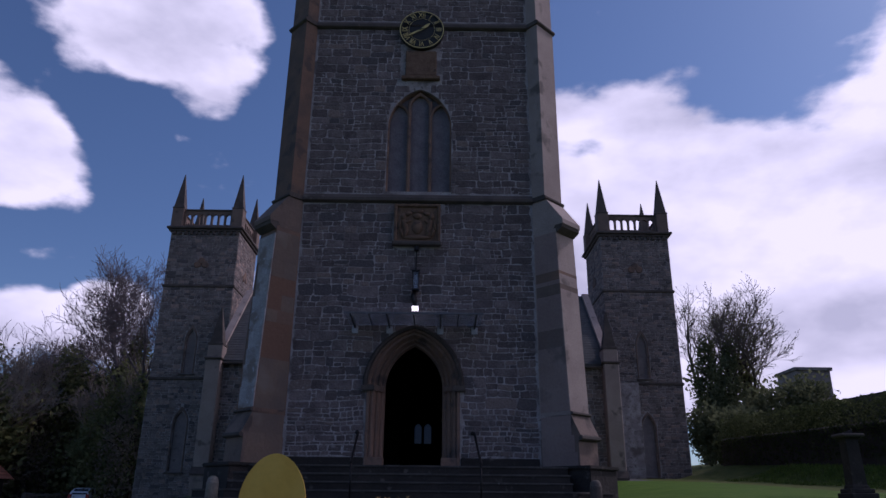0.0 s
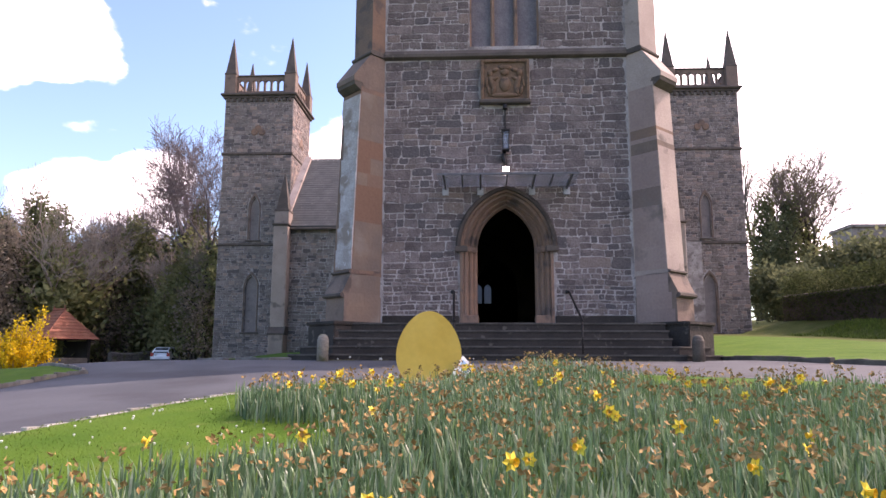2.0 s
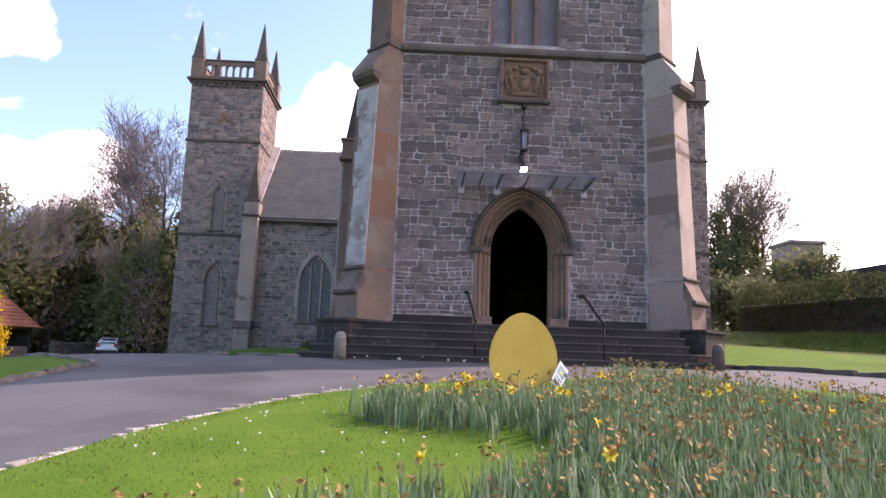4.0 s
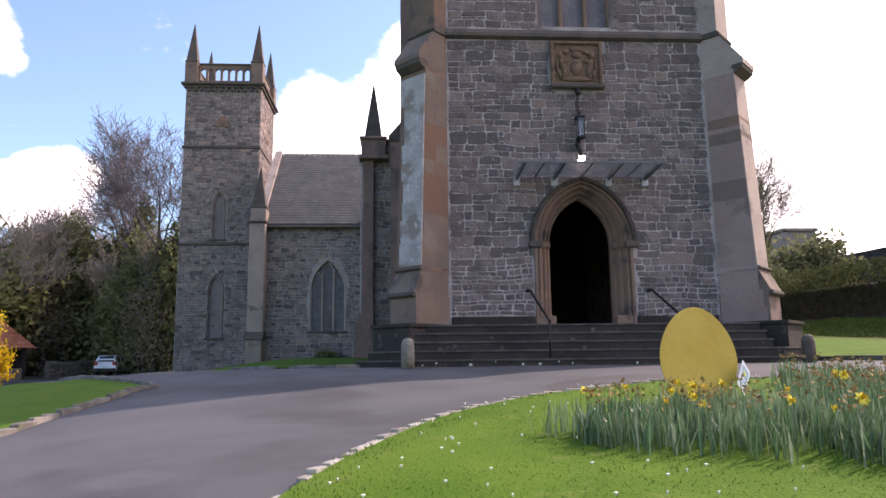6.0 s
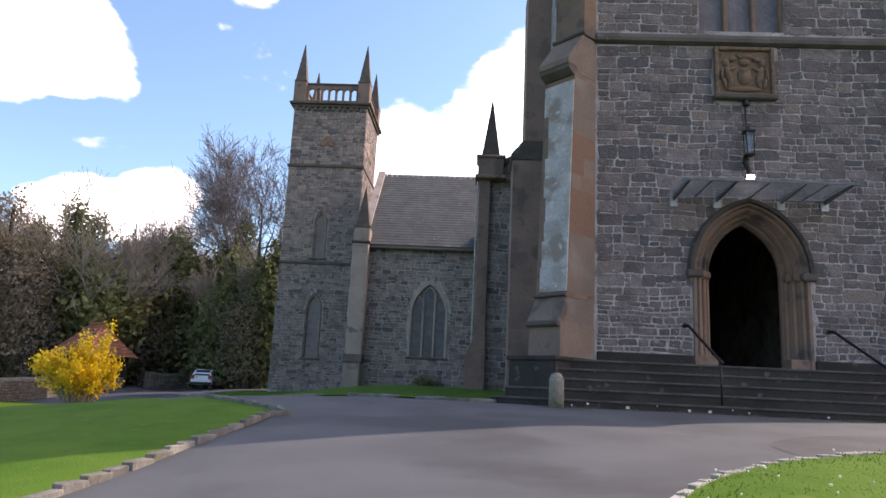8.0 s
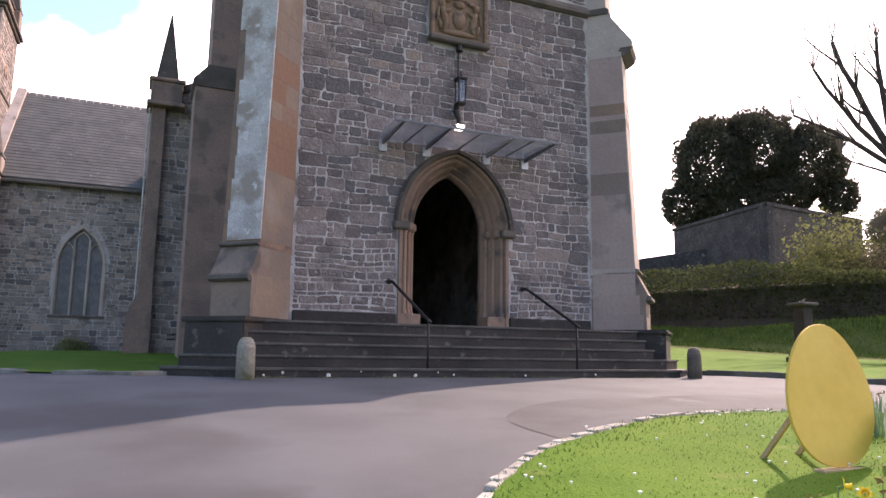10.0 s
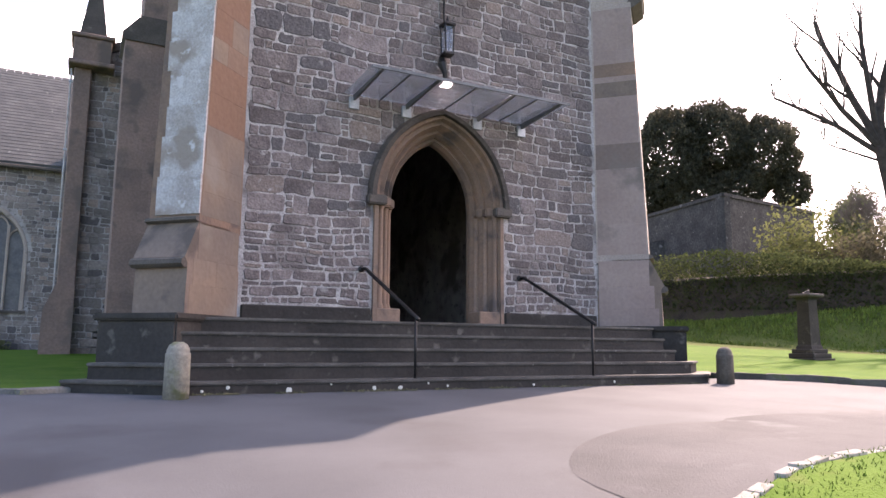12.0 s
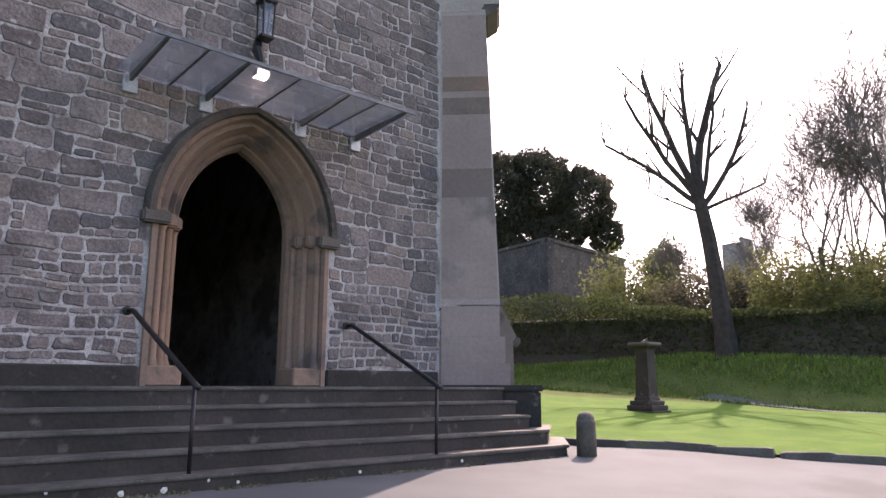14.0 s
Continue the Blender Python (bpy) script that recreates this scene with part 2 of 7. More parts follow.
def tube(bm, points, radii, sides=6, cap=True):
    """A tapering tube through points."""
    rings = []
    for k, p in enumerate(points):
        p = Vector(p)
        d = (Vector(points[min(k + 1, len(points) - 1)]) - Vector(points[max(k - 1, 0)])).normalized()
        a = d.orthogonal().normalized()
        b = d.cross(a)
        r = radii[k] if isinstance(radii, (list, tuple)) else radii
        rings.append([bm.verts.new(p + (a * math.cos(2 * math.pi * s / sides) + b * math.sin(2 * math.pi * s / sides)) * r) for s in range(sides)])
    for r0, r1 in zip(rings, rings[1:]):
        off = min(range(sides), key=lambda o: sum((r0[s].co - r1[(s + o) % sides].co).length for s in range(sides)))
        for s in range(sides):
            bm.faces.new((r0[s], r0[(s + 1) % sides], r1[(s + 1 + off) % sides], r1[(s + off) % sides]))
    if cap:
        bm.faces.new(rings[0][::-1])
        bm.faces.new(rings[-1])


def lathe(bm, profile, centre=(0, 0, 0), sides=16):
    """A turned body from (radius, height) pairs."""
    rings = []
    for r, z in profile:
        rings.append([bm.verts.new((centre[0] + r * math.cos(2 * math.pi * s / sides), centre[1] + r * math.sin(2 * math.pi * s / sides), centre[2] + z)) for s in range(sides)])
    for r0, r1 in zip(rings, rings[1:]):
        for s in range(sides):
            bm.faces.new((r0[s], r0[(s + 1) % sides], r1[(s + 1) % sides], r1[s]))
    bm.faces.new(rings[0][::-1])
    bm.faces.new(rings[-1])


def arch_path(half, z0, spring, rise, n=10):
    """(x, z) from the base of one jamb over a pointed head to the other base."""
    R = (half * half + rise * rise) / (2 * half)
    a1 = math.asin(min(1, rise / R))
    right = [(half - R + R * math.cos(a1 * k / n), spring + R * math.sin(a1 * k / n)) for k in range(n + 1)]
    left = [(-x, z) for x, z in right[::-1]][1:]
    return [(half, z0)] + right + left + [(-half, z0)]


def plate(bm, outline, holes, y0, y1):
    """An upright slab in x and z with holes through it, from y0 to y1."""
    from mathutils.geometry import tessellate_polygon
    loops = [outline] + list(holes)
    flat = [p for lp in loops for p in lp]
    tris = tessellate_polygon([[Vector((x, z, 0)) for x, z in lp] for lp in loops])
    a = [bm.verts.new((x, y0, z)) for x, z in flat]
    b = [bm.verts.new((x, y1, z)) for x, z in flat]
    for t in tris:
        for vs in ([a[i] for i in t], [b[i] for i in t[::-1]]):
            try:
                bm.faces.new(vs)
            except ValueError:
                pass
    k = 0
    for lp in loops:
        n = len(lp)
        for i in range(n):
            bm.faces.new((a[k + i], a[k + (i + 1) % n], b[k + (i + 1) % n], b[k + i]))
        k += n
    return a + b


def inside(x, z, poly):
    c = False
    for (x0, z0), (x1, z1) in zip(poly, poly[1:] + poly[:1]):
        if (z0 > z) != (z1 > z) and x < (x1 - x0) * (z - z0) / (z1 - z0) + x0:
            c = not c
    return c


def rubble(rng, x0, x1, z0, z1, holes=(), h=(0.14, 0.36), w=(1.1, 2.6), gap=0.02):
    """Random rubble: boxes (xa, xb, za, zb) of the stones that fill x0..x1, z0..z1 outside the holes, with no long joints."""
    cells = []

    def split(xa, xb, za, zb):
        ww, hh = xb - xa, zb - za
        big = rng.uniform(h[0], h[1])
        if hh > big and hh > 1.7 * h[0] and (ww < 3.0 or hh > 0.9):
            c = za + hh * rng.uniform(0.32, 0.68)
            split(xa, xb, za, c)
            split(xa, xb, c, zb)
        elif ww > min(max(hh, 0.14) * rng.uniform(*w), 1.0):
            c = xa + ww * rng.uniform(0.32, 0.68)
            split(xa, c, za, zb)
            split(c, xb, za, zb)
        elif hh > big and hh > 1.7 * h[0]:
            c = za + hh * rng.uniform(0.35, 0.65)
            split(xa, xb, za, c)
            split(xa, xb, c, zb)
        else:
            lay(xa, xb, za, zb)

    def lay(xa, xb, za, zb):
        """A block, at times with a stack of small fillers at its end or a thin stone under it."""
        ww, hh, q = xb - xa, zb - za, rng.random()
        if q < 0.11 and ww > 0.36 and hh > 0.15:
            n, s = (2 if hh < 0.24 else 3), rng.uniform(0.1, 0.16)
            a, b = (xa, xa + s) if rng.random() < 0.5 else (xb - s, xb)
            cuts = [za + hh * (m + (rng.uniform(-0.2, 0.2) if 0 < m < n else 0)) / n for m in range(n + 1)]
            cells.extend((a, b, c0, c1) for c0, c1 in zip(cuts, cuts[1:]))
            cells.append((b, xb, za, zb) if a == xa else (xa, a, za, zb))
        elif q < 0.25 and hh > 0.2:
            c = za + hh * rng.uniform(0.28, 0.5)
            m = xa + ww * rng.uniform(0.35, 0.65)
            cells.extend(((xa, m, za, c), (m, xb, za, c), (xa, xb, c, zb)))
        else:
            cells.append((xa, xb, za, zb))

    split(x0, x1, z0, z1)
    out = []
    for xa, xb, za, zb in cells:
        free = [all(not inside(xa + (xb - xa) * q / 12, pz, hp) for hp in holes for pz in (za + 0.01, (za + zb) / 2, zb - 0.01)) for q in range(13)]
        if not all(free):
            # keep the longer end of a stone that meets an opening
            left = next((q for q in range(13) if not free[q]), 13)
            right = next((q for q in range(13) if not free[12 - q]), 13)
            if max(left, right) < 2 or (xb - xa) * (max(left, right) - 1) / 12 < 0.09:
                continue
            if left >= right:
                xb = xa + (xb - xa) * (left - 1) / 12
            else:
                xa = xb - (xb - xa) * (right - 1) / 12
        if xb - xa > gap + 0.05 and zb - za > gap + 0.03:
            out.append((xa + gap / 2, xb - gap / 2, za + gap / 2, zb - gap / 2))
    return out


def wander(x, z):
    """How far the joints stray at a place of a wall."""
    return 0.05 * noise.noise((x * 1.5, 0.0, z * 1.5)), 0.06 * noise.noise((x * 1.1, 7.0, z * 1.7))


def stone_shape(rng, w, h, proud):
    """A rough block with worn corners and uneven edges, centred, its face towards -y."""
    cx, cz = w * 0.5, h * 0.5
    jx, jz = min(0.026, w * 0.08), min(0.02, h * 0.09)
    e, g = min(0.08, 0.025 / w + 0.012), rng.uniform(0.1, 0.22)
    sides = [(f, 0.0) for f in (e, 0.36, 0.66, 1 - e)] + [(1.0, g), (1.0, 1 - g)] + [(f, 1.0) for f in (1 - e, 0.66, 0.36, e)] + [(0.0, 1 - g), (0.0, g)]
    ring = [(-cx + w * f + rng.uniform(-jx, jx) * (1 if 0 < q < 1 else 0.4), -cz + h * q + rng.uniform(-jz, jz) * (0.4 if 0 < q < 1 else 0.8)) for f, q in sides]
    n = len(ring)
    s = min(0.016, min(w, h) * 0.1)
    verts = [(x, 0.0, z) for x, z in ring]
    verts += [(x * (1 - 2 * s / w), -proud * rng.uniform(0.75, 1.1), z * (1 - 2 * s / h)) for x, z in ring]
    faces = [(k, (k + 1) % n, n + (k + 1) % n, n + k) for k in range(n)] + [tuple(range(n, 2 * n))]
    return verts, faces


def stones_joined(name, rng, cells, place, material, parent, proud=0.03, label=""):
    """Stones of a far wall joined into one mesh; place turns (x, y, z) of the wall into the world."""
    V, F = [], []
    for xa, xb, za, zb in cells:
        vs, fs = stone_shape(rng, xb - xa, zb - za, proud)
        k = len(V)
        for x, y, z in vs:
            px, pz = (xa + xb) / 2 + x, (za + zb) / 2 + z
            dx, dz = wander(px, pz)
            V.append(place(px + dx, y, pz + dz))
        F += [tuple(i + k for i in f) for f in fs]
    ob = from_lists(name, V, F, material, parent, label)
    ob["kind"] = "stuff"
    return ob


# ---------------------------------------------------------------- ground


def smooth(v):
    v = max(0.0, min(1.0, v))
    return v * v * (3 - 2 * v)


HX = ((-60, 30), (-6, 27.5), (8, 26), (17, 24.4), (23, 22.6), (28, 20.6), (36, 19.0), (90, 12))


def hedge_x(y):
    return float(np.interp(y, [p[0] for p in HX], [p[1] for p in HX]))


def ground_z(x, y):
    """The lie of the land: level at the church door, falling to the south and west, a bank and a hill to the east."""
    yy, xx = max(y, -26.0), max(x, -13.0)
    z = 0.0
    if yy < -2:
        z += (yy + 2) * (0.042 + 0.007 * max(0.0, -xx - 1)) - max(0.0, -yy - 10) * 0.045 * smooth((xx + 6) / 4)
    u = (x + 5.8) * -0.85 + (y + 1.5) * -0.525
    z -= 0.5 * smooth(u / 7) * smooth((y + 3) / 9)
    z -= 0.45 * smooth((-x - 9.5) / 12) * smooth((40 - y) / 20)
    if x < -4:
        z += 0.33 * smooth(-u / 5) * smooth((y - 2) / 12)
        z -= 0.5 * smooth((-x - 7.5) / 13) * smooth((y + 14) / 12)
    z -= 0.25 * smooth((y - 27) / 12) * smooth((-x - 20) / 6) * smooth((x + 34) / 4)
    if x > 4:
        z += 0.02 * min(x - 4, 8) * smooth((y + 14) / 8)
        z += 0.06 * min(max(y - 1, 0.0), 27) * smooth((x - 4.5) / 6)
    z -= 0.07 * math.exp(-((x + 1.44) ** 2 + (y + 9.93) ** 2) / 1.7)
    d = (x - hedge_x(y)) * 0.85
    z += (1.9 - 1.0 * smooth((y - 6) / 12)) * smooth((d + 3.6) / 3.2)
    if d > 0:
        z += 0.145 * min(d, 85)
    if x < -36:
        z += 0.1 * min(-36 - x, 60) * smooth((y + 20) / 30)
    return z


def sheet(name, xs, ys, height, material, parent=None, label=""):
    V = [(x, y, height(x, y)) for y in ys for x in xs]
    n = len(xs)
    F = [(j * n + i, j * n + i + 1, (j + 1) * n + i + 1, (j + 1) * n + i) for j in range(len(ys) - 1) for i in range(n - 1)]
    return from_lists(name, V, F, material, parent, label, smooth=True)


def drive_depth(x, y):
    """How far inside the tarmac's rectangle a place lies."""
    return min(x + 42, 13 - x, y + 27, 52 - y)


far = [-1500, -700, -350, -200, -140, -110]
gx = far + list(np.arange(-90, 91, 1.5)) + [-v for v in far[::-1]]
gy = [-1500, -600, -250, -130, -80] + list(np.arange(-50, 111, 1.5)) + [130, 170, 250, 500, 1500]
tagged(sheet("ground", gx, gy, lambda x, y: ground_z(x, y) - 0.02 - 0.25 * smooth((drive_depth(x, y) + 0.5) / 2.0), M_TURF), "rolling grassy ground around the church", "ground", kind="structure")
tagged(sheet("road", np.arange(-42, 13.01, 0.5), np.arange(-27, 52.01, 0.5), ground_z, M_ASPH), "worn grey tarmac church drive", "road", kind="structure")


def spline(points, per=8, closed=True):
    """Catmull-Rom through (x, y) points."""
    P, n, out = points, len(points), []
    for k in range(n if closed else n - 1):
        if closed:
            a, b, c, d = (P[(k + q) % n] for q in (-1, 0, 1, 2))
        else:
            a, b, c, d = P[max(k - 1, 0)], P[k], P[k + 1], P[min(k + 2, n - 1)]
        for s in range(per):
            t = s / per
            out.append(tuple(0.5 * (2 * b[i] + (c[i] - a[i]) * t + (2 * a[i] - 5 * b[i] + 4 * c[i] - d[i]) * t * t + (3 * b[i] - a[i] - 3 * c[i] + d[i]) * t ** 3) for i in (0, 1)))
    if not closed:
        out.append(P[-1])
    return out


def lawn(name, label, centre, outline, lift=0.06, rings=14, material=M_GRASS, category="lawn"):
    """A lawn over the drive, built in rings round its centre."""
    V, F, n = [], [], len(outline)
    for r in range(rings + 1):
        f = 1 - r / rings
        for x, y in outline:
            px, py = centre[0] + (x - centre[0]) * f, centre[1] + (y - centre[1]) * f
            V.append((px, py, ground_z(px, py) + (lift if r else lift * 0.5) + 0.012 * noise.noise((px * 0.8, py * 0.8, 3))))
    for r in range(rings):
        for k in range(n):
            F.append((r * n + k, r * n + (k + 1) % n, (r + 1) * n + (k + 1) % n, (r + 1) * n + k))
    return tagged(from_lists(name, V, F, material, smooth=True), label, category, kind="structure")


OVAL = spline([(-5.5, -12.8), (-4.75, -10.7), (-3.75, -9.2), (-2.4, -8.15), (-0.6, -7.5), (1.3, -7.6), (3.4, -8.8), (5.2, -10.6), (6.6, -13.5), (6.4, -17.5), (4, -21), (0, -22.5), (-4, -20.6), (-5.9, -16)])
lawn("lawn_oval", "oval mown lawn edged with pale stones", (1.5, -14), OVAL)
M_ASPH2 = mat("older_asphalt", (0.05, 0.051, 0.054), (0.074, 0.074, 0.078), 1.2, 0.85, 0.3, 110, spots=(0.095, 0.095, 0.1), spot_scale=2.0, spot_at=0.62)
REPAIR = spline([(4.6, -8.0), (3.3, -6.1), (1.9, -5.45), (0.4, -5.5), (-1.1, -5.8), (-2.1, -6.4), (-2.6, -7.3), (-2.4, -8.9), (-1.5, -9.3), (1, -9)], 5)
lawn("road_repair", "darker older tarmac beside the lawn edging", (0.4, -7.6), REPAIR, 0.006, 8, M_ASPH2, "road")
LEFT = spline([(-9.35, -4.2), (-9.15, -5.2), (-9.25, -7.6), (-9.4, -10), (-10.2, -14), (-14, -26), (-41, -26), (-41, 8), (-31, 22), (-23, 12), (-14, 0.8)], 6)
lawn("lawn_left", "mown lawn beside the drive with a stone edge", (-22, -8), LEFT, 0.035)
STRIP = spline([(-5.4, -0.9), (-9, 1.5), (-14, 7), (-20, 15), (-23, 27), (-20, 31), (-12, 24), (-6, 20), (-4, 6)], 6)
lawn("lawn_strip", "narrow grass strip along the church wall", (-9, 12), STRIP, 0.05)
RIGHT = spline([(5.45, -1.1), (6.2, -2.6), (6.8, -4.3), (8.6, -7.4), (11.8, -10.5), (14.5, -8.6), (17.6, -4.6), (20.5, 0), (20.5, 4), (16.5, 8.5), (15.8, 14), (14, 20), (8, 21), (5.2, 14), (4.6, 4)], 6)
lawn("lawn_right", "bright mown lawn with a low dark kerb", (11.5, 3), RIGHT, 0.07)

# ---------------------------------------------------------------- church tower
M_ASHL = mat("ochre_ashlar", (0.215, 0.152, 0.115), (0.165, 0.128, 0.108), 1.0, 0.9, 0.6, 16, obrand=0.06, spots=(0.22, 0.18, 0.152), spot_scale=0.8, spot_at=0.55, mixes=(((0.185, 0.105, 0.072), "object", 0.8, 0.86),), grain=0.07)
M_ASHR = mat("grey_buff_ashlar", (0.285, 0.2, 0.176), (0.335, 0.245, 0.214), 0.9, 0.9, 0.6, 16, obrand=0.04, spots=(0.19, 0.148, 0.13), spot_scale=1.3, spot_at=0.58, mixes=(((0.12, 0.085, 0.07), "object", 0.9, 0.92),), grain=0.07)
FLOOR = 0.97
rng = random.Random(7)


def sweep_arch(bm, profile, z0, spring, rise_at):
    """A moulding (half width, depth) carried round a pointed opening."""
    rows = [[(x, y, z) for x, z in arch_path(h, z0, spring, rise_at(h))] for h, y in profile]
    vs = [[bm.verts.new(p) for p in row] for row in rows]
    for r0, r1 in zip(vs, vs[1:]):
        for k in range(len(r0) - 1):
            bm.faces.new((r0[k], r0[k + 1], r1[k + 1], r1[k]))


def lancet(parent, x, y, z0, spring, half, rise, lights=1, frame_mat=None, facing=None, sill=True, pane=None):
    """A pointed window in a wall facing -y: surround, panes, mullions, tracery, sill. facing: a matrix that turns it to another wall."""
    T = facing or Matrix.Identity(4)
    T = T @ Matrix.Translation((x, y, 0))
    fm = frame_mat or M_SANDG
    win = new("window")
    win.parent = parent
    bm = bmesh.new()
    sweep_arch(bm, [(half + 0.12, 0.0), (half + 0.1, -0.04), (half + 0.02, -0.035), (half - 0.03, 0.14), (half - 0.03, 0.22)], z0, spring, lambda h: rise * h / half)
    bmesh.ops.transform(bm, matrix=T, verts=bm.verts)
    part("frame", bm, fm, win)
    step = 2 * half / lights
    for k in range(lights):
        bm = bmesh.new()
        cx = -half + step * (k + 0.5)
        top = spring + (rise * 0.95 if lights == 1 else (rise * 0.62 if k in (0, lights - 1) else rise * 0.9))
        hw = step / 2 - 0.03
        pts = [(cx + px, pz) for px, pz in arch_path(hw, z0 + 0.02, top - hw * 1.5, hw * 1.5, 5)]
        prism(bm, pts, 0.17, 0.19)
        bmesh.ops.transform(bm, matrix=T, verts=bm.verts)
        part("pane", bm, pane or M_PANE, win)
        if lights > 1:
            bm = bmesh.new()
            sweep_arch(bm, [(hw + 0.03, 0.05), (hw + 0.03, 0.03), (hw - 0.02, 0.06), (hw - 0.02, 0.18)], z0, top - hw * 1.5, lambda h: h * 1.5)
            bmesh.ops.translate(bm, vec=(cx, 0, 0), verts=bm.verts)
            bmesh.ops.transform(bm, matrix=T, verts=bm.verts)
            part("tracery", bm, fm, win)
    for k in range(1, lights):
        mx = -half + step * k
        reach = 0.72 if lights == 3 else 0.85
        bm = boxes((mx - 0.055, mx + 0.055, 0.04, 0.17, z0, spring + rise * reach), bevel=0.02)
        bmesh.ops.transform(bm, matrix=T, verts=bm.verts)
        part("mullion", bm, fm, win)
    if lights > 1:
        # dark glazing in the head behind the tracery
        bm = bmesh.new()
        prism(bm, arch_path(half - 0.02, z0, spring, rise * 0.98, 8), 0.2, 0.215)
        bmesh.ops.transform(bm, matrix=T, verts=bm.verts)
        part("glazing", bm, pane or M_PANE, win)
    if sill:
        bm = bmesh.new()
        prism(bm, [(-0.1, z0 - 0.14), (-0.1, z0 - 0.04), (0.18, z0 + 0.02), (0.18, z0 - 0.14)], -half - 0.2, half + 0.2, "x")
        bmesh.ops.transform(bm, matrix=T, verts=bm.verts)
        part("sill", bm, M_STRING, win)
    return win


tower = thing("church_tower", "tall grey rubble church tower with sandstone buttresses", "church tower", (0, 3.9, 0))
tower.matrix_world = Matrix.Identity(4)
DOOR_RISE = lambda h: 1.2 + (h - 0.79) * 0.9  # noqa: E731
W1, STRING_Z, W2, TOP_Z = 3.75, 8.7, 3.75, 22.0
hole = arch_path(1.2, FLOOR - 0.4, 3.08, DOOR_RISE(1.2))
win_hole = arch_path(1.0, 8.95, 11.2, 1.35)
bm = bmesh.new()
plate(bm, [(-W1, -0.4), (W1, -0.4), (W1, TOP_Z), (-W1, TOP_Z)], [hole, win_hole], 0.0, 0.55)
front = part("front_wall", bm, M_MORTAR, tower, "pale lime mortar behind rubble stones")
part("side_wall", boxes((-W1, -W1 + 0.9, 0.55, 11.3, -0.4, TOP_Z)), M_MORTAR, tower)
part("side_wall", boxes((W1 - 0.9, W1, 0.55, 11.3, -0.4, TOP_Z)), M_MORTAR, tower)
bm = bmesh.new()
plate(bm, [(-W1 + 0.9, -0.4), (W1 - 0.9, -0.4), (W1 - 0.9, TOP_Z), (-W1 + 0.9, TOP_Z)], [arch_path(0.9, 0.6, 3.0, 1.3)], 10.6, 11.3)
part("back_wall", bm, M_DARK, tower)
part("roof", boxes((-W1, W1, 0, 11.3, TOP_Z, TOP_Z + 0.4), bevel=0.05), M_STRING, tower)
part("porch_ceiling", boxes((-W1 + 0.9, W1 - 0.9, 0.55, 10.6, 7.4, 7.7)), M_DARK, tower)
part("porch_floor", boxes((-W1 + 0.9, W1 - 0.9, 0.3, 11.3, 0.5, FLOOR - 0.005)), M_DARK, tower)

# doorway mouldings
door = new("doorway")
door.parent = tower
bm = bmesh.new()
sweep_arch(bm, [(1.28, -0.004), (1.27, -0.04), (1.2, -0.05), (1.17, 0.05), (1.09, 0.02), (1.05, 0.12), (1.02, 0.2), (0.96, 0.16), (0.92, 0.24), (0.9, 0.34), (0.84, 0.31), (0.80, 0.4), (0.80, 0.52)], FLOOR, 3.08, DOOR_RISE)
part("moulded_arch", bm, M_SAND, door, "red-brown moulded sandstone arch")
bm = bmesh.new()
head = lambda h, y: [(x, y, z) for x, z in arch_path(h, 3.0, 3.08, DOOR_RISE(h))]  # noqa: E731
rows = [[bm.verts.new(p) for p in head(h, y)] for h, y in ((1.26, -0.03), (1.27, -0.12), (1.35, -0.13), (1.4, -0.05), (1.4, 0.0))]
for r0, r1 in zip(rows, rows[1:]):
    for k in range(len(r0) - 1):
        bm.faces.new((r0[k], r0[k + 1], r1[k + 1], r1[k]))
part("hood_mould", bm, M_HOOD, door, "dark weathered hood mould")
for s in (-1, 1):
    for xa, xb, y0 in ((1.07, 1.42, -0.13), (0.93, 1.1, 0.02), (0.82, 0.96, 0.16)):
        bm = bmesh.new()
        prism(bm, [(s * xa, 2.95), (s * xb, 2.95), (s * xb, 3.12), (s * xa, 3.12)], y0, 0.42)
        bmesh.ops.bevel(bm, geom=list(bm.edges), offset=0.025, segments=2, affect="EDGES")
        part("capital", bm, M_STRING if xa > 1.05 else M_SAND, door)
    for cx, cy in ((1.13, 0.06), (1.0, 0.19), (0.885, 0.33)):
        bm = bmesh.new()
        lathe(bm, [(0.08, FLOOR), (0.08, FLOOR + 0.28), (0.06, FLOOR + 0.34), (0.055, 2.9), (0.07, 2.93), (0.075, 3.0)], (s * cx, cy, 0), 12)
        part("shaft", bm, M_SAND, door, smooth=True)
    part("base_block", boxes((min(s * 0.77, s * 1.26), max(s * 0.77, s * 1.26), -0.03, 0.42, FLOOR, FLOOR + 0.25), bevel=0.02), M_SAND, door)

for a, b in ((-3.4, -1.3), (1.3, 3.4)):
    part("base_course", boxes((a, b, -0.05, 0.05, FLOOR - 0.02, FLOOR + 0.24), bevel=0.02), M_DARKST, tower)
# belfry window
lancet(tower, 0, 0.05, 8.95, 11.2, 1.0, 1.35, 3, M_SAND, sill=False, pane=M_LOUVRE)
# string courses
for z, d in ((STRING_Z, 0.13), (14.95, 0.12), (21.6, 0.25)):
    bm = bmesh.new()
    prism(bm, [(-d, z - 0.09), (-d, z), (-0.02, z + 0.14), (0.1, z + 0.14), (0.1, z - 0.14), (-0.04, z - 0.14)], -W1 + 0.3, W1 - 0.3, "x")
    part("string_course", bm, M_STRING, tower)


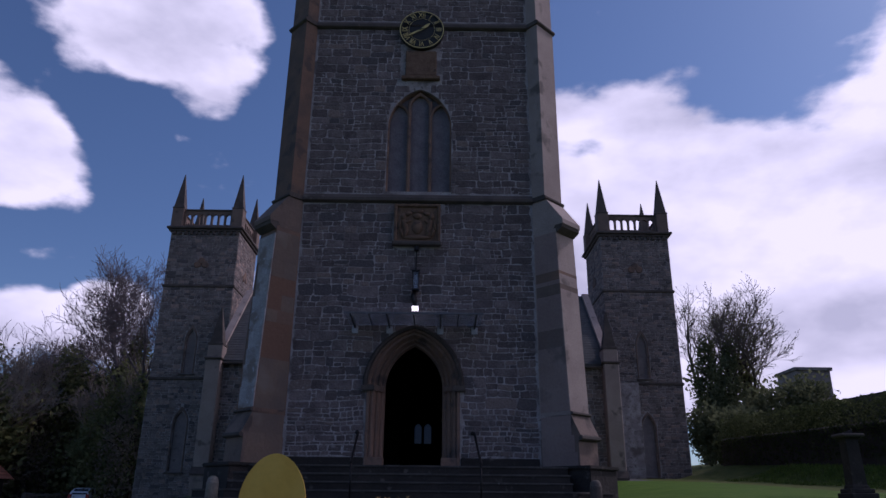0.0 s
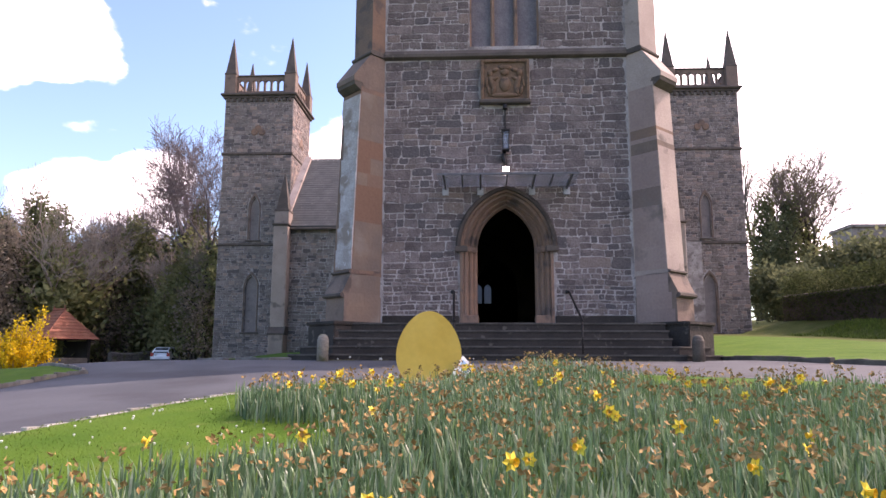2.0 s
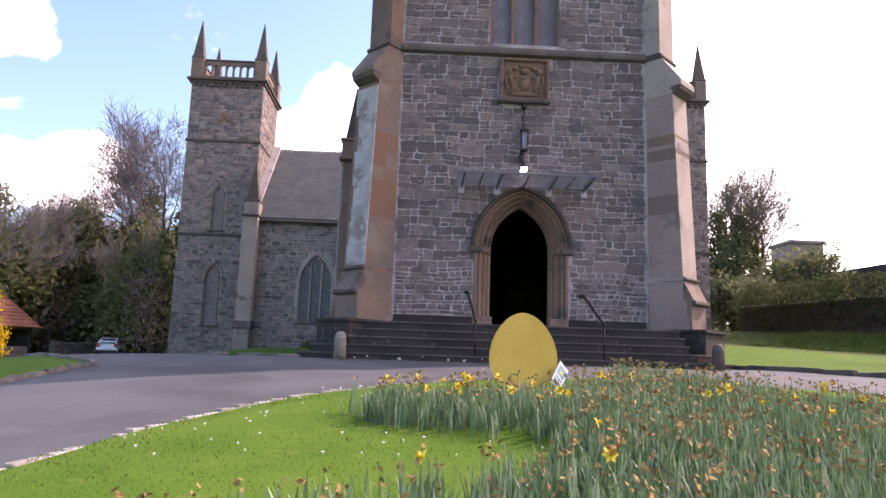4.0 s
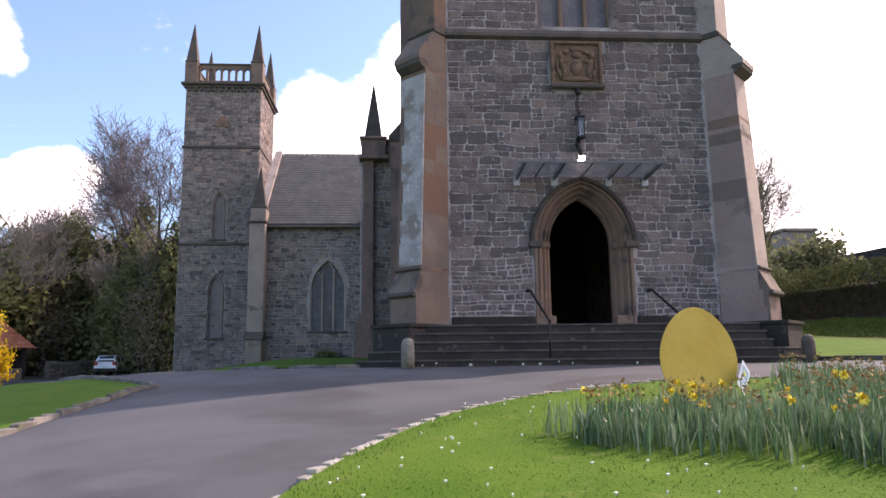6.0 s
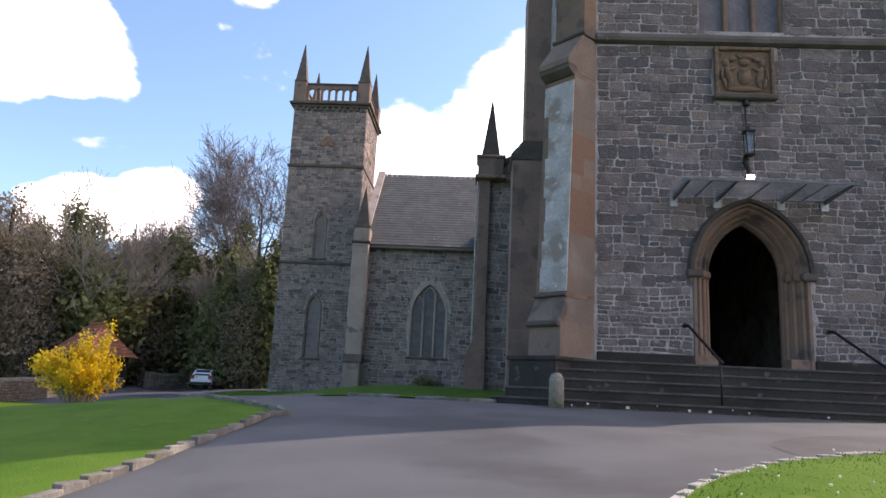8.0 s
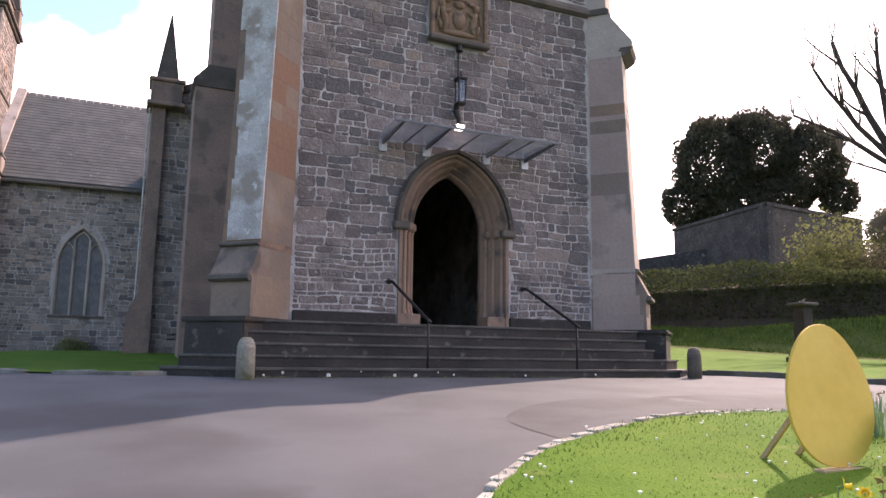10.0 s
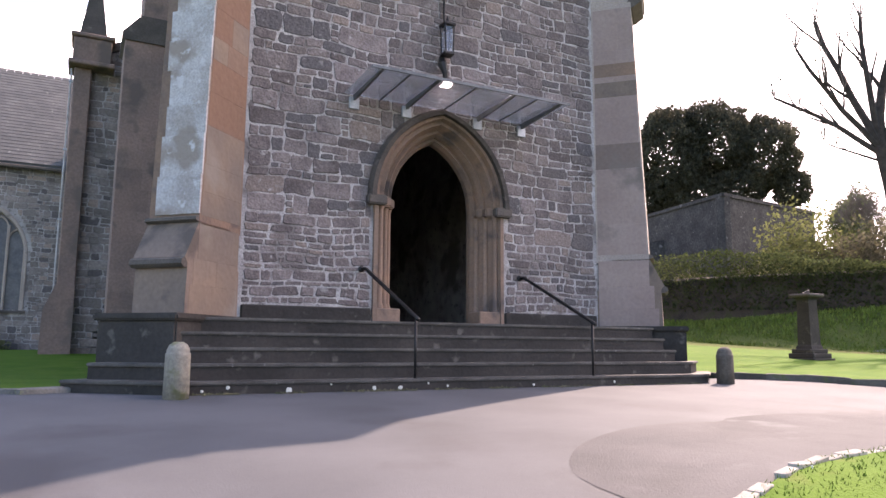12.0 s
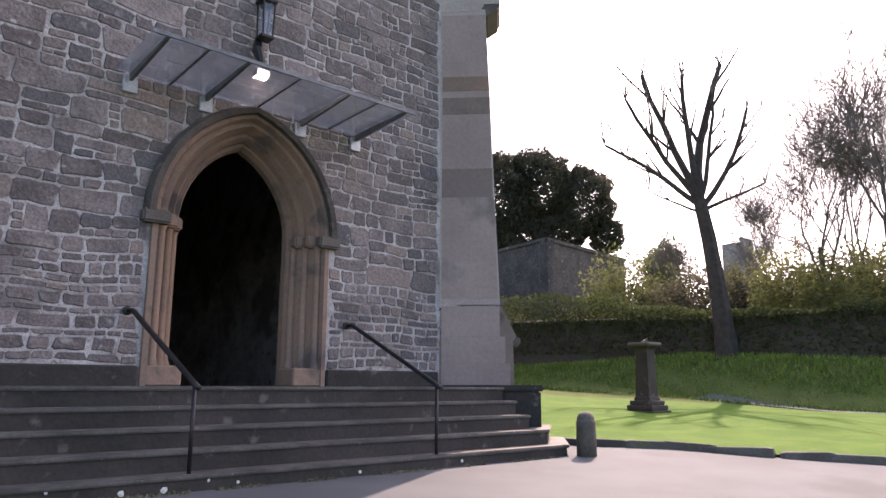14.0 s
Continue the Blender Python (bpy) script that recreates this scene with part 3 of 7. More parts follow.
def nose(stage, material, sx, name="buttress_stage"):
    """A stage of a diagonal buttress. stage: (z, reach) pairs at its foot and its head, then half the nose's width."""
    (z0, l0), (z1, l1), hw = stage
    bm = bmesh.new()
    o = Vector((sx * 3.45, 0.0, 0))
    out = Vector((sx * 0.7071, -0.7071, 0))
    side = Vector((sx * 0.7071, 0.7071, 0))
    ring = []
    for z, r in ((z0, l0), (z1, l1)):
        ring.append([bm.verts.new(o + out * a + side * b + Vector((0, 0, z))) for a, b in ((-0.6, 0.0), (r, 0.0), (r, 2 * hw), (-0.6, 2 * hw))])
    for k in range(4):
        bm.faces.new((ring[0][k], ring[0][(k + 1) % 4], ring[1][(k + 1) % 4], ring[1][k]))
    bm.faces.new(ring[0][::-1])
    bm.faces.new(ring[1])
    return bm


def profiled(sx, prof, b0, b1):
    """A piece of a diagonal buttress: (reach, z) pairs drawn out across the nose from b0 to b1."""
    bm = bmesh.new()
    o = Vector((sx * 3.45, 0.0, 0))
    out = Vector((sx * 0.7071, -0.7071, 0))
    side = Vector((sx * 0.7071, 0.7071, 0))
    rings = [[bm.verts.new(o + out * r + side * b + Vector((0, 0, z))) for r, z in prof] for b in (b0, b1)]
    n = len(prof)
    for k in range(n):
        bm.faces.new((rings[0][k], rings[0][(k + 1) % n], rings[1][(k + 1) % n], rings[1][k]))
    bm.faces.new(rings[0][::-1])
    bm.faces.new(rings[1])
    return bm


for sx in (-1, 1):
    bt = new("buttress")
    bt.parent = tower
    body = M_SAND if sx < 0 else M_SANDG
    part("lower_stage", nose(((0.0, 1.24), (1.7, 1.2), 0.43), 0, sx), M_BROWN, bt)
    part("set_off", profiled(sx, [(0.3, 1.7), (1.2, 1.7), (1.26, 1.78), (1.0, 2.3), (0.3, 2.3)], 0.0, 0.86), M_BROWN, bt, "brown sloping stone set-off")
    for reach, zl, ht in ((1.25, 1.64, 0.14), (1.0, 2.3, 0.09)):
        prof = [(reach - 0.24, zl + 0.004), (reach + 0.02, zl), (reach + 0.075, zl + ht * 0.3), (reach + 0.07, zl + ht * 0.75), (reach + 0.0, zl + ht), (reach - 0.24, zl + ht)]
        part("drip_lip", profiled(sx, prof, 0.004, 0.872), M_STRING, bt, "dark rolled stone lip")
    part("middle_stage", nose(((2.25, 1.0), (7.6, 0.8), 0.43), 0, sx), body, bt, "flaking sandstone with pale limewash" if sx < 0 else "pale grey sandstone")
    # Dark stone also paints the shadow line below the sloping set-off.
    part("drip_lip", profiled(sx, [(0.3, 7.48), (0.84, 7.48), (1.02, 7.6), (1.04, 7.7), (0.3, 7.7)], 0.004, 0.856), M_STRING, bt, "hollowed stone lip, dark for its shadow line")
    part("set_off", profiled(sx, [(-0.3, 7.56), (0.7, 7.56), (0.78, 7.7), (1.06, 7.7), (1.06, 7.84), (0.52, 8.58), (0.46, 8.62), (-0.3, 8.62)], -0.006, 0.866), M_BROWN if sx < 0 else M_SANDG, bt, "weathered sloping stone set-off")
    for z, reach in ((8.6, 0.47), (14.88, 0.46)):
        part("string_course", profiled(sx, [(-0.3, z), (reach, z), (reach + 0.06, z + 0.05), (reach + 0.06, z + 0.1), (reach, z + 0.15), (-0.3, z + 0.15)], -0.05, 0.91), M_STRING, bt, "dark moulded string course")
    part("upper_stage", nose(((8.6, 0.46), (15.0, 0.44), 0.43), 0, sx), body, bt)
    part("upper_stage", nose(((15.0, 0.41), (21.7, 0.38), 0.43), 0, sx), body, bt)
    for z0, z1, r0, r1 in ((0.98, 2.28, 1.22, 1.0), (2.4, 7.5, 0.99, 0.8)):
        z = z0
        while z < z1 - 0.1:
            h = min(rng.uniform(0.34, 0.62), z1 - z)
            reach = r0 + (r1 - r0) * (z + h - z0) / (z1 - z0) - 0.01
            cut = rng.choice((reach, reach * rng.uniform(0.35, 0.65)))
            for a, b in ((0.03, cut), (cut, reach)):
                if b - a < 0.1:
                    continue
                bm = bmesh.new()
                box(bm, a + 0.001, b - 0.001, -0.004, 0.03, z + 0.001, z + h - 0.001, bevel=0.0015)
                o, out, side = Vector((sx * 3.45, 0, 0)), Vector((sx * 0.7071, -0.7071, 0)), Vector((sx * 0.7071, 0.7071, 0))
                bmesh.ops.transform(bm, matrix=Matrix.Translation(o) @ Matrix(((out.x, side.x, 0, 0), (out.y, side.y, 0, 0), (0, 0, 1, 0), (0, 0, 0, 1))), verts=bm.verts)
                part("ashlar_block", bm, M_ASHL if sx < 0 else M_ASHR, bt)
            z += h
    if sx > 0:
        # two courses of browner stone
        o, out, side = Vector((sx * 3.45, 0, 0)), Vector((sx * 0.7071, -0.7071, 0)), Vector((sx * 0.7071, 0.7071, 0))
        for z0, z1, mm in ((5.62, 5.93, M_BROWN), (6.05, 6.32, M_SAND)):
            bm = bmesh.new()
            box(bm, 0.04, 1.03 - 0.0393 * (z0 - 1.5), -0.009, 0.868, z0, z1, bevel=0.003, m=Matrix.Translation(o) @ Matrix(((out.x, side.x, 0, 0), (out.y, side.y, 0, 0), (0, 0, 1, 0), (0, 0, 0, 1))))
            part("ashlar_block", bm, mm, bt, "brown sandstone course")
    if sx < 0:
        # limewashed ashlar on the nose, laid proud of it
        o, out, side = Vector((sx * 3.45, 0, 0)), Vector((sx * 0.7071, -0.7071, 0)), Vector((sx * 0.7071, 0.7071, 0))
        z = 2.42
        while z < 7.2:
            h = rng.uniform(0.4, 0.62)
            r = 1.006 - (z - 2.25) * 0.0374
            bm = bmesh.new()
            box(bm, 0.002, 0.8 + rng.uniform(-0.14, 0.05), -0.012, 0.03, z, min(z + h - 0.003, 7.35), bevel=0.004)
            m = Matrix.Translation(o + out * (r + 0.004)) @ Matrix((((side.x), -out.x, 0, 0), (side.y, -out.y, 0, 0), (0, 0, 1, 0), (0, 0, 0, 1)))
            bmesh.ops.transform(bm, matrix=m, verts=bm.verts)
            part("ashlar_block", bm, M_LIME, bt)
            z += h

# buttresses at the tower's rear corners, ashlar with a sloping set-off
for sx in (-1, 1):
    rb = new("rear_buttress")
    rb.parent = tower
    x = lambda a, b: (min(sx * a, sx * b), max(sx * a, sx * b))  # noqa: E731
    part("stage", boxes((*x(3.7, 5.0), 8.0, 9.5, -0.4, 8.4), bevel=0.02), M_ASHB, rb)
    part("stage", boxes((*x(3.7, 4.62), 8.0, 9.4, 8.4, 15.0), bevel=0.02), M_ASHB, rb)
    bm = bmesh.new()
    prism(bm, [(sx * 3.9, 8.3), (sx * 5.0, 8.3), (sx * 5.08, 8.36), (sx * 5.08, 8.5), (sx * 4.66, 9.0), (sx * 3.9, 9.0)], 7.94, 9.5)
    part("set_off", bm, M_STRING, rb, "dark weathered sloping set-off")
    z = 0.3
    while sx < 0 and z < 8.2:
        h = min(rng.uniform(0.36, 0.6), 8.3 - z)
        cut = 5.0 - rng.uniform(0.35, 0.8)
        for a, b in ((3.8, cut), (cut, 4.992)):
            part("ashlar_block", boxes((*x(a + 0.001, b - 0.001), 7.992, 8.05, z + 0.001, z + h - 0.001), bevel=0.002), M_ASHB, rb)
        z += h

# ---------------------------------------------------------------- steps
steps = thing("entrance_steps", "dark worn stone steps up to the church door", "steps", (0, -1.2, 0))
steps.matrix_world = Matrix.Identity(4)


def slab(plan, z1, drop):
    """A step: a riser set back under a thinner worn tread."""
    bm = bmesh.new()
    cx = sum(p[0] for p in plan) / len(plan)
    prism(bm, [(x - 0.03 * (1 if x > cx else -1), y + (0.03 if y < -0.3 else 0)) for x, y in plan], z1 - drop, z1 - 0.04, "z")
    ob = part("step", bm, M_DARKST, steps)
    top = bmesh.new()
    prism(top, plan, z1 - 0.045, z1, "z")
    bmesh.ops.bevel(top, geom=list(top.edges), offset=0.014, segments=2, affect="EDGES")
    part("tread", top, M_TREAD, ob, "worn stone tread painted paler for grazing skylight")


slab([(-5.74, -0.97), (-4.55, -2.04), (4.2, -2.04), (5.38, -0.97), (4.4, 0.2), (-4.6, 0.2)], 0.156, 0.5)
slab([(-5.45, -0.92), (-4.42, -1.76), (4.1, -1.76), (5.12, -0.92), (4.3, 0.2), (-4.5, 0.2)], 0.36, 0.4)
for y0, z1 in ((-1.49, 0.563), (-1.22, 0.767), (-0.95, FLOOR)):
    slab([(-4.42 - (y0 + 1.49) * 0.3, y0), (4.0, y0), (3.6, 0.2), (-3.8, 0.2)], z1, 0.3)
part("threshold", boxes((-1.3, 1.3, -0.1, 0.6, FLOOR - 0.3, FLOOR + 0.004)), M_DARKST, steps)
for sx in (-1, 1):
    o, out, side = Vector((sx * 3.45, 0, 0)), Vector((sx * 0.7071, -0.7071, 0)), Vector((sx * 0.7071, 0.7071, 0))
    for name, grow, z0, z1 in (("plinth", 0.0, -0.1, FLOOR - 0.06), ("plinth_cap", 0.05, FLOOR - 0.065, FLOOR + 0.03)):
        quad = [o + out * a + side * b for a, b in ((-0.5, -0.2 - grow), (1.62 + grow, -0.2 - grow), (1.62 + grow, 1.06 + grow), (-0.5, 1.06 + grow))]
        bm = bmesh.new()
        prism(bm, [(v.x, v.y) for v in quad], z0, z1, "z")
        bmesh.ops.bevel(bm, geom=list(bm.edges), offset=0.025, segments=2, affect="EDGES")
        part(name, bm, M_DARKST, steps)

# round white lichen on the lowest risers, moss and litter along their foot
M_LICHEN = mat("white_lichen", (0.55, 0.54, 0.5), (0.62, 0.61, 0.57), 8.0, 0.95, 0.4, 60)
M_MOSS = mat("moss_and_litter", (0.05, 0.055, 0.025), (0.11, 0.095, 0.06), 6.0, 0.95, 0.6, 50, island=0.5)
for x, z, r in ((-3.15, 0.03, 0.042), (-2.0, 0.04, 0.028), (-1.62, 0.035, 0.034), (-0.9, 0.05, 0.018), (-3.9, 0.08, 0.024), (0.55, 0.04, 0.02), (-2.6, 0.1, 0.016), (-4.2, 0.04, 0.02), (2.1, 0.06, 0.022), (-1.2, 0.09, 0.015)):
    bm = bmesh.new()
    ring = [bm.verts.new((x + r * rng.uniform(0.8, 1.15) * math.cos(q * 0.524), -2.014, z + r * rng.uniform(0.8, 1.15) * math.sin(q * 0.524))) for q in range(12)]
    top = bm.verts.new((x, -2.02, z))
    for q in range(12):
        bm.faces.new((ring[q], ring[(q + 1) % 12], top))
    part("lichen_patch", bm, M_LICHEN, steps, "round white lichen patch")
V, F = [], []
for _ in range(1500):
    x = rng.uniform(-4.6, 4.2)
    y = -2.03 - abs(rng.gauss(0, 0.035))
    if noise.noise((x * 1.3, 0, 4)) < -0.12:
        continue
    k, q, r, z = len(V), rng.uniform(0, 6.28), rng.uniform(0.008, 0.026), ground_z(x, y) + 0.004
    V += [(x + r * math.cos(q), y + r * math.sin(q), z), (x + r * math.cos(q + 2.1), y + r * math.sin(q + 2.1), z), (x + r * math.cos(q + 4.2), y + r * math.sin(q + 4.2), z), (x, y, z + r * rng.uniform(0.3, 1.4))]
    F += [(k, k + 1, k + 3), (k + 1, k + 2, k + 3), (k + 2, k, k + 3)]
tagged(from_lists("moss", V, F, M_MOSS), "moss and leaf litter along the foot of the steps", "moss", kind="stuff")

# ---------------------------------------------------------------- nave and transepts
church = thing("church_nave", "grey rubble church nave and transept with slate roof", "church", (-6, 15, 0))
church.matrix_world = Matrix.Identity(4)


def gabled(name, x0, x1, y0, y1, eave, ridge, along, parent, roof_mat):
    """A block with a pitched roof; along: the axis of its ridge."""
    bm = bmesh.new()
    t = 0.18
    if along == "x":
        c = (y0 + y1) / 2
        pts = [(y0 - 0.25, eave - 0.1), (c, ridge), (y1 + 0.25, eave - 0.1), (y1 + 0.25, eave + t - 0.1), (c, ridge + t), (y0 - 0.25, eave + t - 0.1)]
        prism(bm, pts, x0, x1, "x")
    else:
        c = (x0 + x1) / 2
        pts = [(x0 - 0.25, eave - 0.1), (c, ridge), (x1 + 0.25, eave - 0.1), (x1 + 0.25, eave + t - 0.1), (c, ridge + t), (x0 - 0.25, eave + t - 0.1)]
        prism(bm, pts, y0, y1, "y")
    return part(name, bm, roof_mat, parent)


TY, TE, TR = 22.65, 7.95, 13.6     # transept's west wall, its eaves and its ridge
END = {-1: 12.6, 1: 10.9}             # how far each transept reaches
for sx in (-1, 1):
    wx0, wx1 = sorted((sx * 5.0, sx * END[sx]))
    holes = [[(sx * 8.7 + x, z) for x, z in arch_path(0.95, 1.97, 4.2, 1.75)]]
    bm = bmesh.new()
    plate(bm, [(wx0, -0.6), (wx1, -0.6), (wx1, TE), (wx0, TE)], holes, TY, TY + 0.7)
    part("transept_wall", bm, M_MORTAR, church)
    cells = rubble(rng, wx0 + 0.02, wx1 - 0.02, -0.2, TE - 0.1, [[(sx * 8.7 + x, z) for x, z in arch_path(1.15, 1.8, 4.2, 2.1)]], (0.18, 0.38), (1.7, 3.6), 0.02)
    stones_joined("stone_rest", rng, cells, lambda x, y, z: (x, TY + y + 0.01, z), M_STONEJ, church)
    lancet(church, sx * 8.7, TY, 1.97, 4.2, 0.95, 1.75, 3, M_SANDG)
    gabled("transept_roof", wx0, wx1, TY, TY + 11, TE, TR, "x", church, M_SLATE)
    ox = sx * END[sx]
    bm = bmesh.new()
    c = TY + 5.5
    prism(bm, [(TY - 0.3, TE - 0.05), (c, TR + 0.15), (TY + 11.3, TE - 0.05), (TY + 11.3, TE + 0.3), (c, TR + 0.5), (TY - 0.3, TE + 0.3)], ox - 0.22, ox + 0.22, "x")
    part("gable_coping", bm, M_SANDG, church)
    bm = bmesh.new()
    prism(bm, [(TY + 0.2, -0.6), (TY + 10.8, -0.6), (TY + 10.8, TE), (c, TR), (TY + 0.2, TE)], ox - 0.2, ox + 0.2, "x")
    part("gable_wall", bm, M_MORTAR, church)
    # slates of the slope that faces the drive
    V, F = [], []
    run = math.hypot(c - TY, TR - TE)
    uy, uz = (c - TY + 0.25) / run, (TR - TE + 0.1) / run
    d, row = 0.0, 0
    while d < run:
        x = wx0 + (0.0 if row % 2 else -0.17)
        while x < wx1:
            xa, xb = max(x, wx0) + 0.006, min(x + 0.34, wx1) - 0.006
            if xb - xa > 0.05:
                lift0, lift1 = 0.222 + rng.uniform(0, 0.006), 0.203
                k = len(V)
                for q, lf in ((d - 0.02, lift0), (d + 0.3, lift1)):
                    V += [(xa, TY - 0.25 + uy * q - uz * 0.02, TE - 0.1 + uz * q + lf), (xb, TY - 0.25 + uy * q - uz * 0.02, TE - 0.1 + uz * q + lf)]
                V += [(xa, V[k][1], V[k][2] - 0.02), (xb, V[k][1], V[k][2] - 0.02)]
                F += [(k, k + 1, k + 3, k + 2), (k + 4, k + 5, k + 1, k)]
            x += 0.34
        d += 0.27
        row += 1
    sl = from_lists("slate_rest", V, F, M_SLATE, church)
    sl["kind"] = "stuff"
    part("gutter", boxes((wx0, wx1, TY - 0.38, TY - 0.26, TE - 0.16, TE - 0.02), bevel=0.03), M_STRING, church)
    part("transept_wall", boxes((wx0, wx1, TY + 10.3, TY + 11, -0.6, TE)), M_MORTAR, church)
    # nave corner with its diagonal buttress, pinnacle and gable coping
    bm = bmesh.new()
    prism(bm, [(sx * 5.9, -0.5), (sx * 5.9, 8.95), (sx * 3.3, 10.25), (sx * 3.3, -0.5)], 11.3, 12.0)
    part("nave_wall", bm, M_MORTAR, church)
    a = min(sx * 3.75, sx * 5.9)
    cells = rubble(rng, a + 0.02, a + 2.13, -0.2, 8.95, (), (0.18, 0.38), (1.7, 3.6), 0.02)
    stones_joined("stone_rest", rng, cells, lambda x, y, z: (x, 11.31 + y, z), M_STONEJ, church)
    part("nave_wall", boxes((min(sx * 5.2, sx * 5.9), max(sx * 5.2, sx * 5.9), 12.0, 34, -0.5, 9.0)), M_MORTAR, church)
    bm = bmesh.new()
    prism(bm, [(sx * 5.6, 8.95), (sx * 3.6, 9.95), (sx * 3.6, 10.2), (sx * 5.6, 9.2)], 11.15, 12.1)
    part("gable_coping", bm, M_STRING, church)
    nb = new("corner_buttress")
    nb.parent = church
    cx = sx * 5.74
    x = lambda a, b: (min(sx * a, sx * b), max(sx * a, sx * b))  # noqa: E731
    part("stage", boxes((*x(5.72, 6.18), 11.02, 11.6, -0.5, 8.46), bevel=0.03), M_ASHB, nb)
    bm = bmesh.new()
    prism(bm, [(sx * 5.72, -0.5), (sx * 6.5, -0.5), (sx * 6.46, 1.5), (sx * 6.19, 2.2), (sx * 5.72, 2.2)], 10.86, 11.6)
    part("stage", bm, M_ASHB, nb)
    for z0, z1, r in ((8.46, 8.6, 0.6), (8.6, 9.3, 0.5), (9.3, 9.42, 0.57)):
        part("stage", boxes((cx - r, cx + r, 11.3 - r, 11.3 + r, z0, z1), bevel=0.03), M_ASHB, nb)
    bm = bmesh.new()
    lathe(bm, [(0.52, 9.4), (0.5, 9.48), (0.04, 11.85), (0.02, 11.9)], (sx * 5.75, 11.3, 0), 4)
    bmesh.ops.rotate(bm, cent=(sx * 5.75, 11.3, 0), matrix=Matrix.Rotation(radians(45), 3, "Z"), verts=bm.verts)
    part("pinnacle", bm, M_STRING, nb)
gabled("nave_roof", -5.9, 5.9, 12.0, 34, 9.0, 12.6, "y", church, M_SLATE)
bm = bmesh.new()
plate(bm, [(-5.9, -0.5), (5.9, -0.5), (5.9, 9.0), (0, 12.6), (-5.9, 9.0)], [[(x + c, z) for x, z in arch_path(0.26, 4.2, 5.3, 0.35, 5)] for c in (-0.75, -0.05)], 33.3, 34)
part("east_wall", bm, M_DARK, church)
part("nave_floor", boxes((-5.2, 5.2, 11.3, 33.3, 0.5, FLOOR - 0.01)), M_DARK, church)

# ---------------------------------------------------------------- corner towers


def corner_tower(cx, y0, base, mirror):
    """A square transept tower with string courses, cornice, pierced parapet and four pinnacles."""
    r = random.Random(21 + mirror)
    hw, top = 2.5, 18.75
    tw = thing("corner_tower", "square grey rubble church tower with pinnacled parapet", "church tower", (cx, y0 + hw, base), "corner towers of the church")
    tw.matrix_world = Matrix.Identity(4)
    slots = [(0.62, 1.9, 5.0, 0.42, 0.85), (0.62, 8.35, 10.6, 0.33, 0.85)]
    wx = cx - 0.1 * mirror
    hp = [[(wx + x, z) for x, z in arch_path(h + 0.15, z0 - 0.1, sp, rise + 0.2)] for _, z0, sp, h, rise in slots]
    cut = [[(wx + x, z) for x, z in arch_path(h - 0.02, z0 + 0.01, sp, rise * (h - 0.02) / h)] for _, z0, sp, h, rise in slots]
    bm = bmesh.new()
    plate(bm, [(cx - hw, base - 0.6), (cx + hw, base - 0.6), (cx + hw, top), (cx - hw, top)], cut, y0, y0 + 0.6)
    part("wall", bm, M_MORTAR, tw)
    part("wall", boxes((cx - hw, cx + hw, y0 + 0.6, y0 + 2 * hw, base - 0.6, top)), M_MORTAR, tw)
    levels = [(base - 0.2, 7.9), (8.12, 14.5), (14.72, top - 0.05)]
    for za, zb in levels:
        cells = rubble(r, cx - hw + 0.01, cx + hw - 0.01, za, zb, hp, (0.18, 0.38), (1.7, 3.6), 0.02)
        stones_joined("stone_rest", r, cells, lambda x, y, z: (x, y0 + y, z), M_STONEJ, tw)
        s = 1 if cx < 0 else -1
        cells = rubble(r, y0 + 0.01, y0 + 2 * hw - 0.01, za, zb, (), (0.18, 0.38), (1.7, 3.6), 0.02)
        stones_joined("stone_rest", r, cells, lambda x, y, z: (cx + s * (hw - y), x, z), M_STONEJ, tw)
    for _, z0, sp, h, rise in slots:
        lancet(tw, wx, y0 - 0.03, z0, sp, h, rise, 1, M_BROWN, pane=M_BLIND)
    for z in (8.0, 14.6):
        part("string_course", boxes((cx - hw - 0.1, cx + hw + 0.1, y0 - 0.1, y0 + 2 * hw + 0.1, z - 0.1, z + 0.1), bevel=0.04), M_STRING, tw)
    for z, d in ((top, 0.16), (top + 0.18, 0.3)):
        part("cornice", boxes((cx - hw - d, cx + hw + d, y0 - d, y0 + 2 * hw + d, z, z + 0.18), bevel=0.04), M_STRING, tw)
    for k in range(12):
        x = cx - hw + 0.25 + k * (2 * hw - 0.5) / 11
        part("corbel", boxes((x - 0.1, x + 0.1, y0 - 0.16, y0 + 0.05, top - 0.24, top), bevel=0.02), M_STRING, tw)
    # small trefoil opening high on the west face and on the inner face
    for place in (Matrix.Translation((wx, y0 - 0.04, 16.2)), Matrix.Translation((cx + (hw + 0.04) * (1 if cx < 0 else -1), y0 + hw, 15.9)) @ Matrix.Rotation(radians(90), 4, "Z")):
        bm = bmesh.new()
        for dx, dz in ((-0.28, 0.0), (0.28, 0.0), (0.0, 0.28)):
            lathe(bm, [(0.26, -0.04), (0.26, 0.0), (0.2, 0.04)], (0, 0, 0), 10)
            bmesh.ops.transform(bm, matrix=Matrix.Translation((dx, 0, dz)) @ Matrix.Rotation(radians(90), 4, "X"), verts=bm.verts[-30:])
        bmesh.ops.transform(bm, matrix=place, verts=bm.verts)
        part("trefoil", bm, M_SAND, tw, "small brown trefoil opening")
    pz = top + 0.36
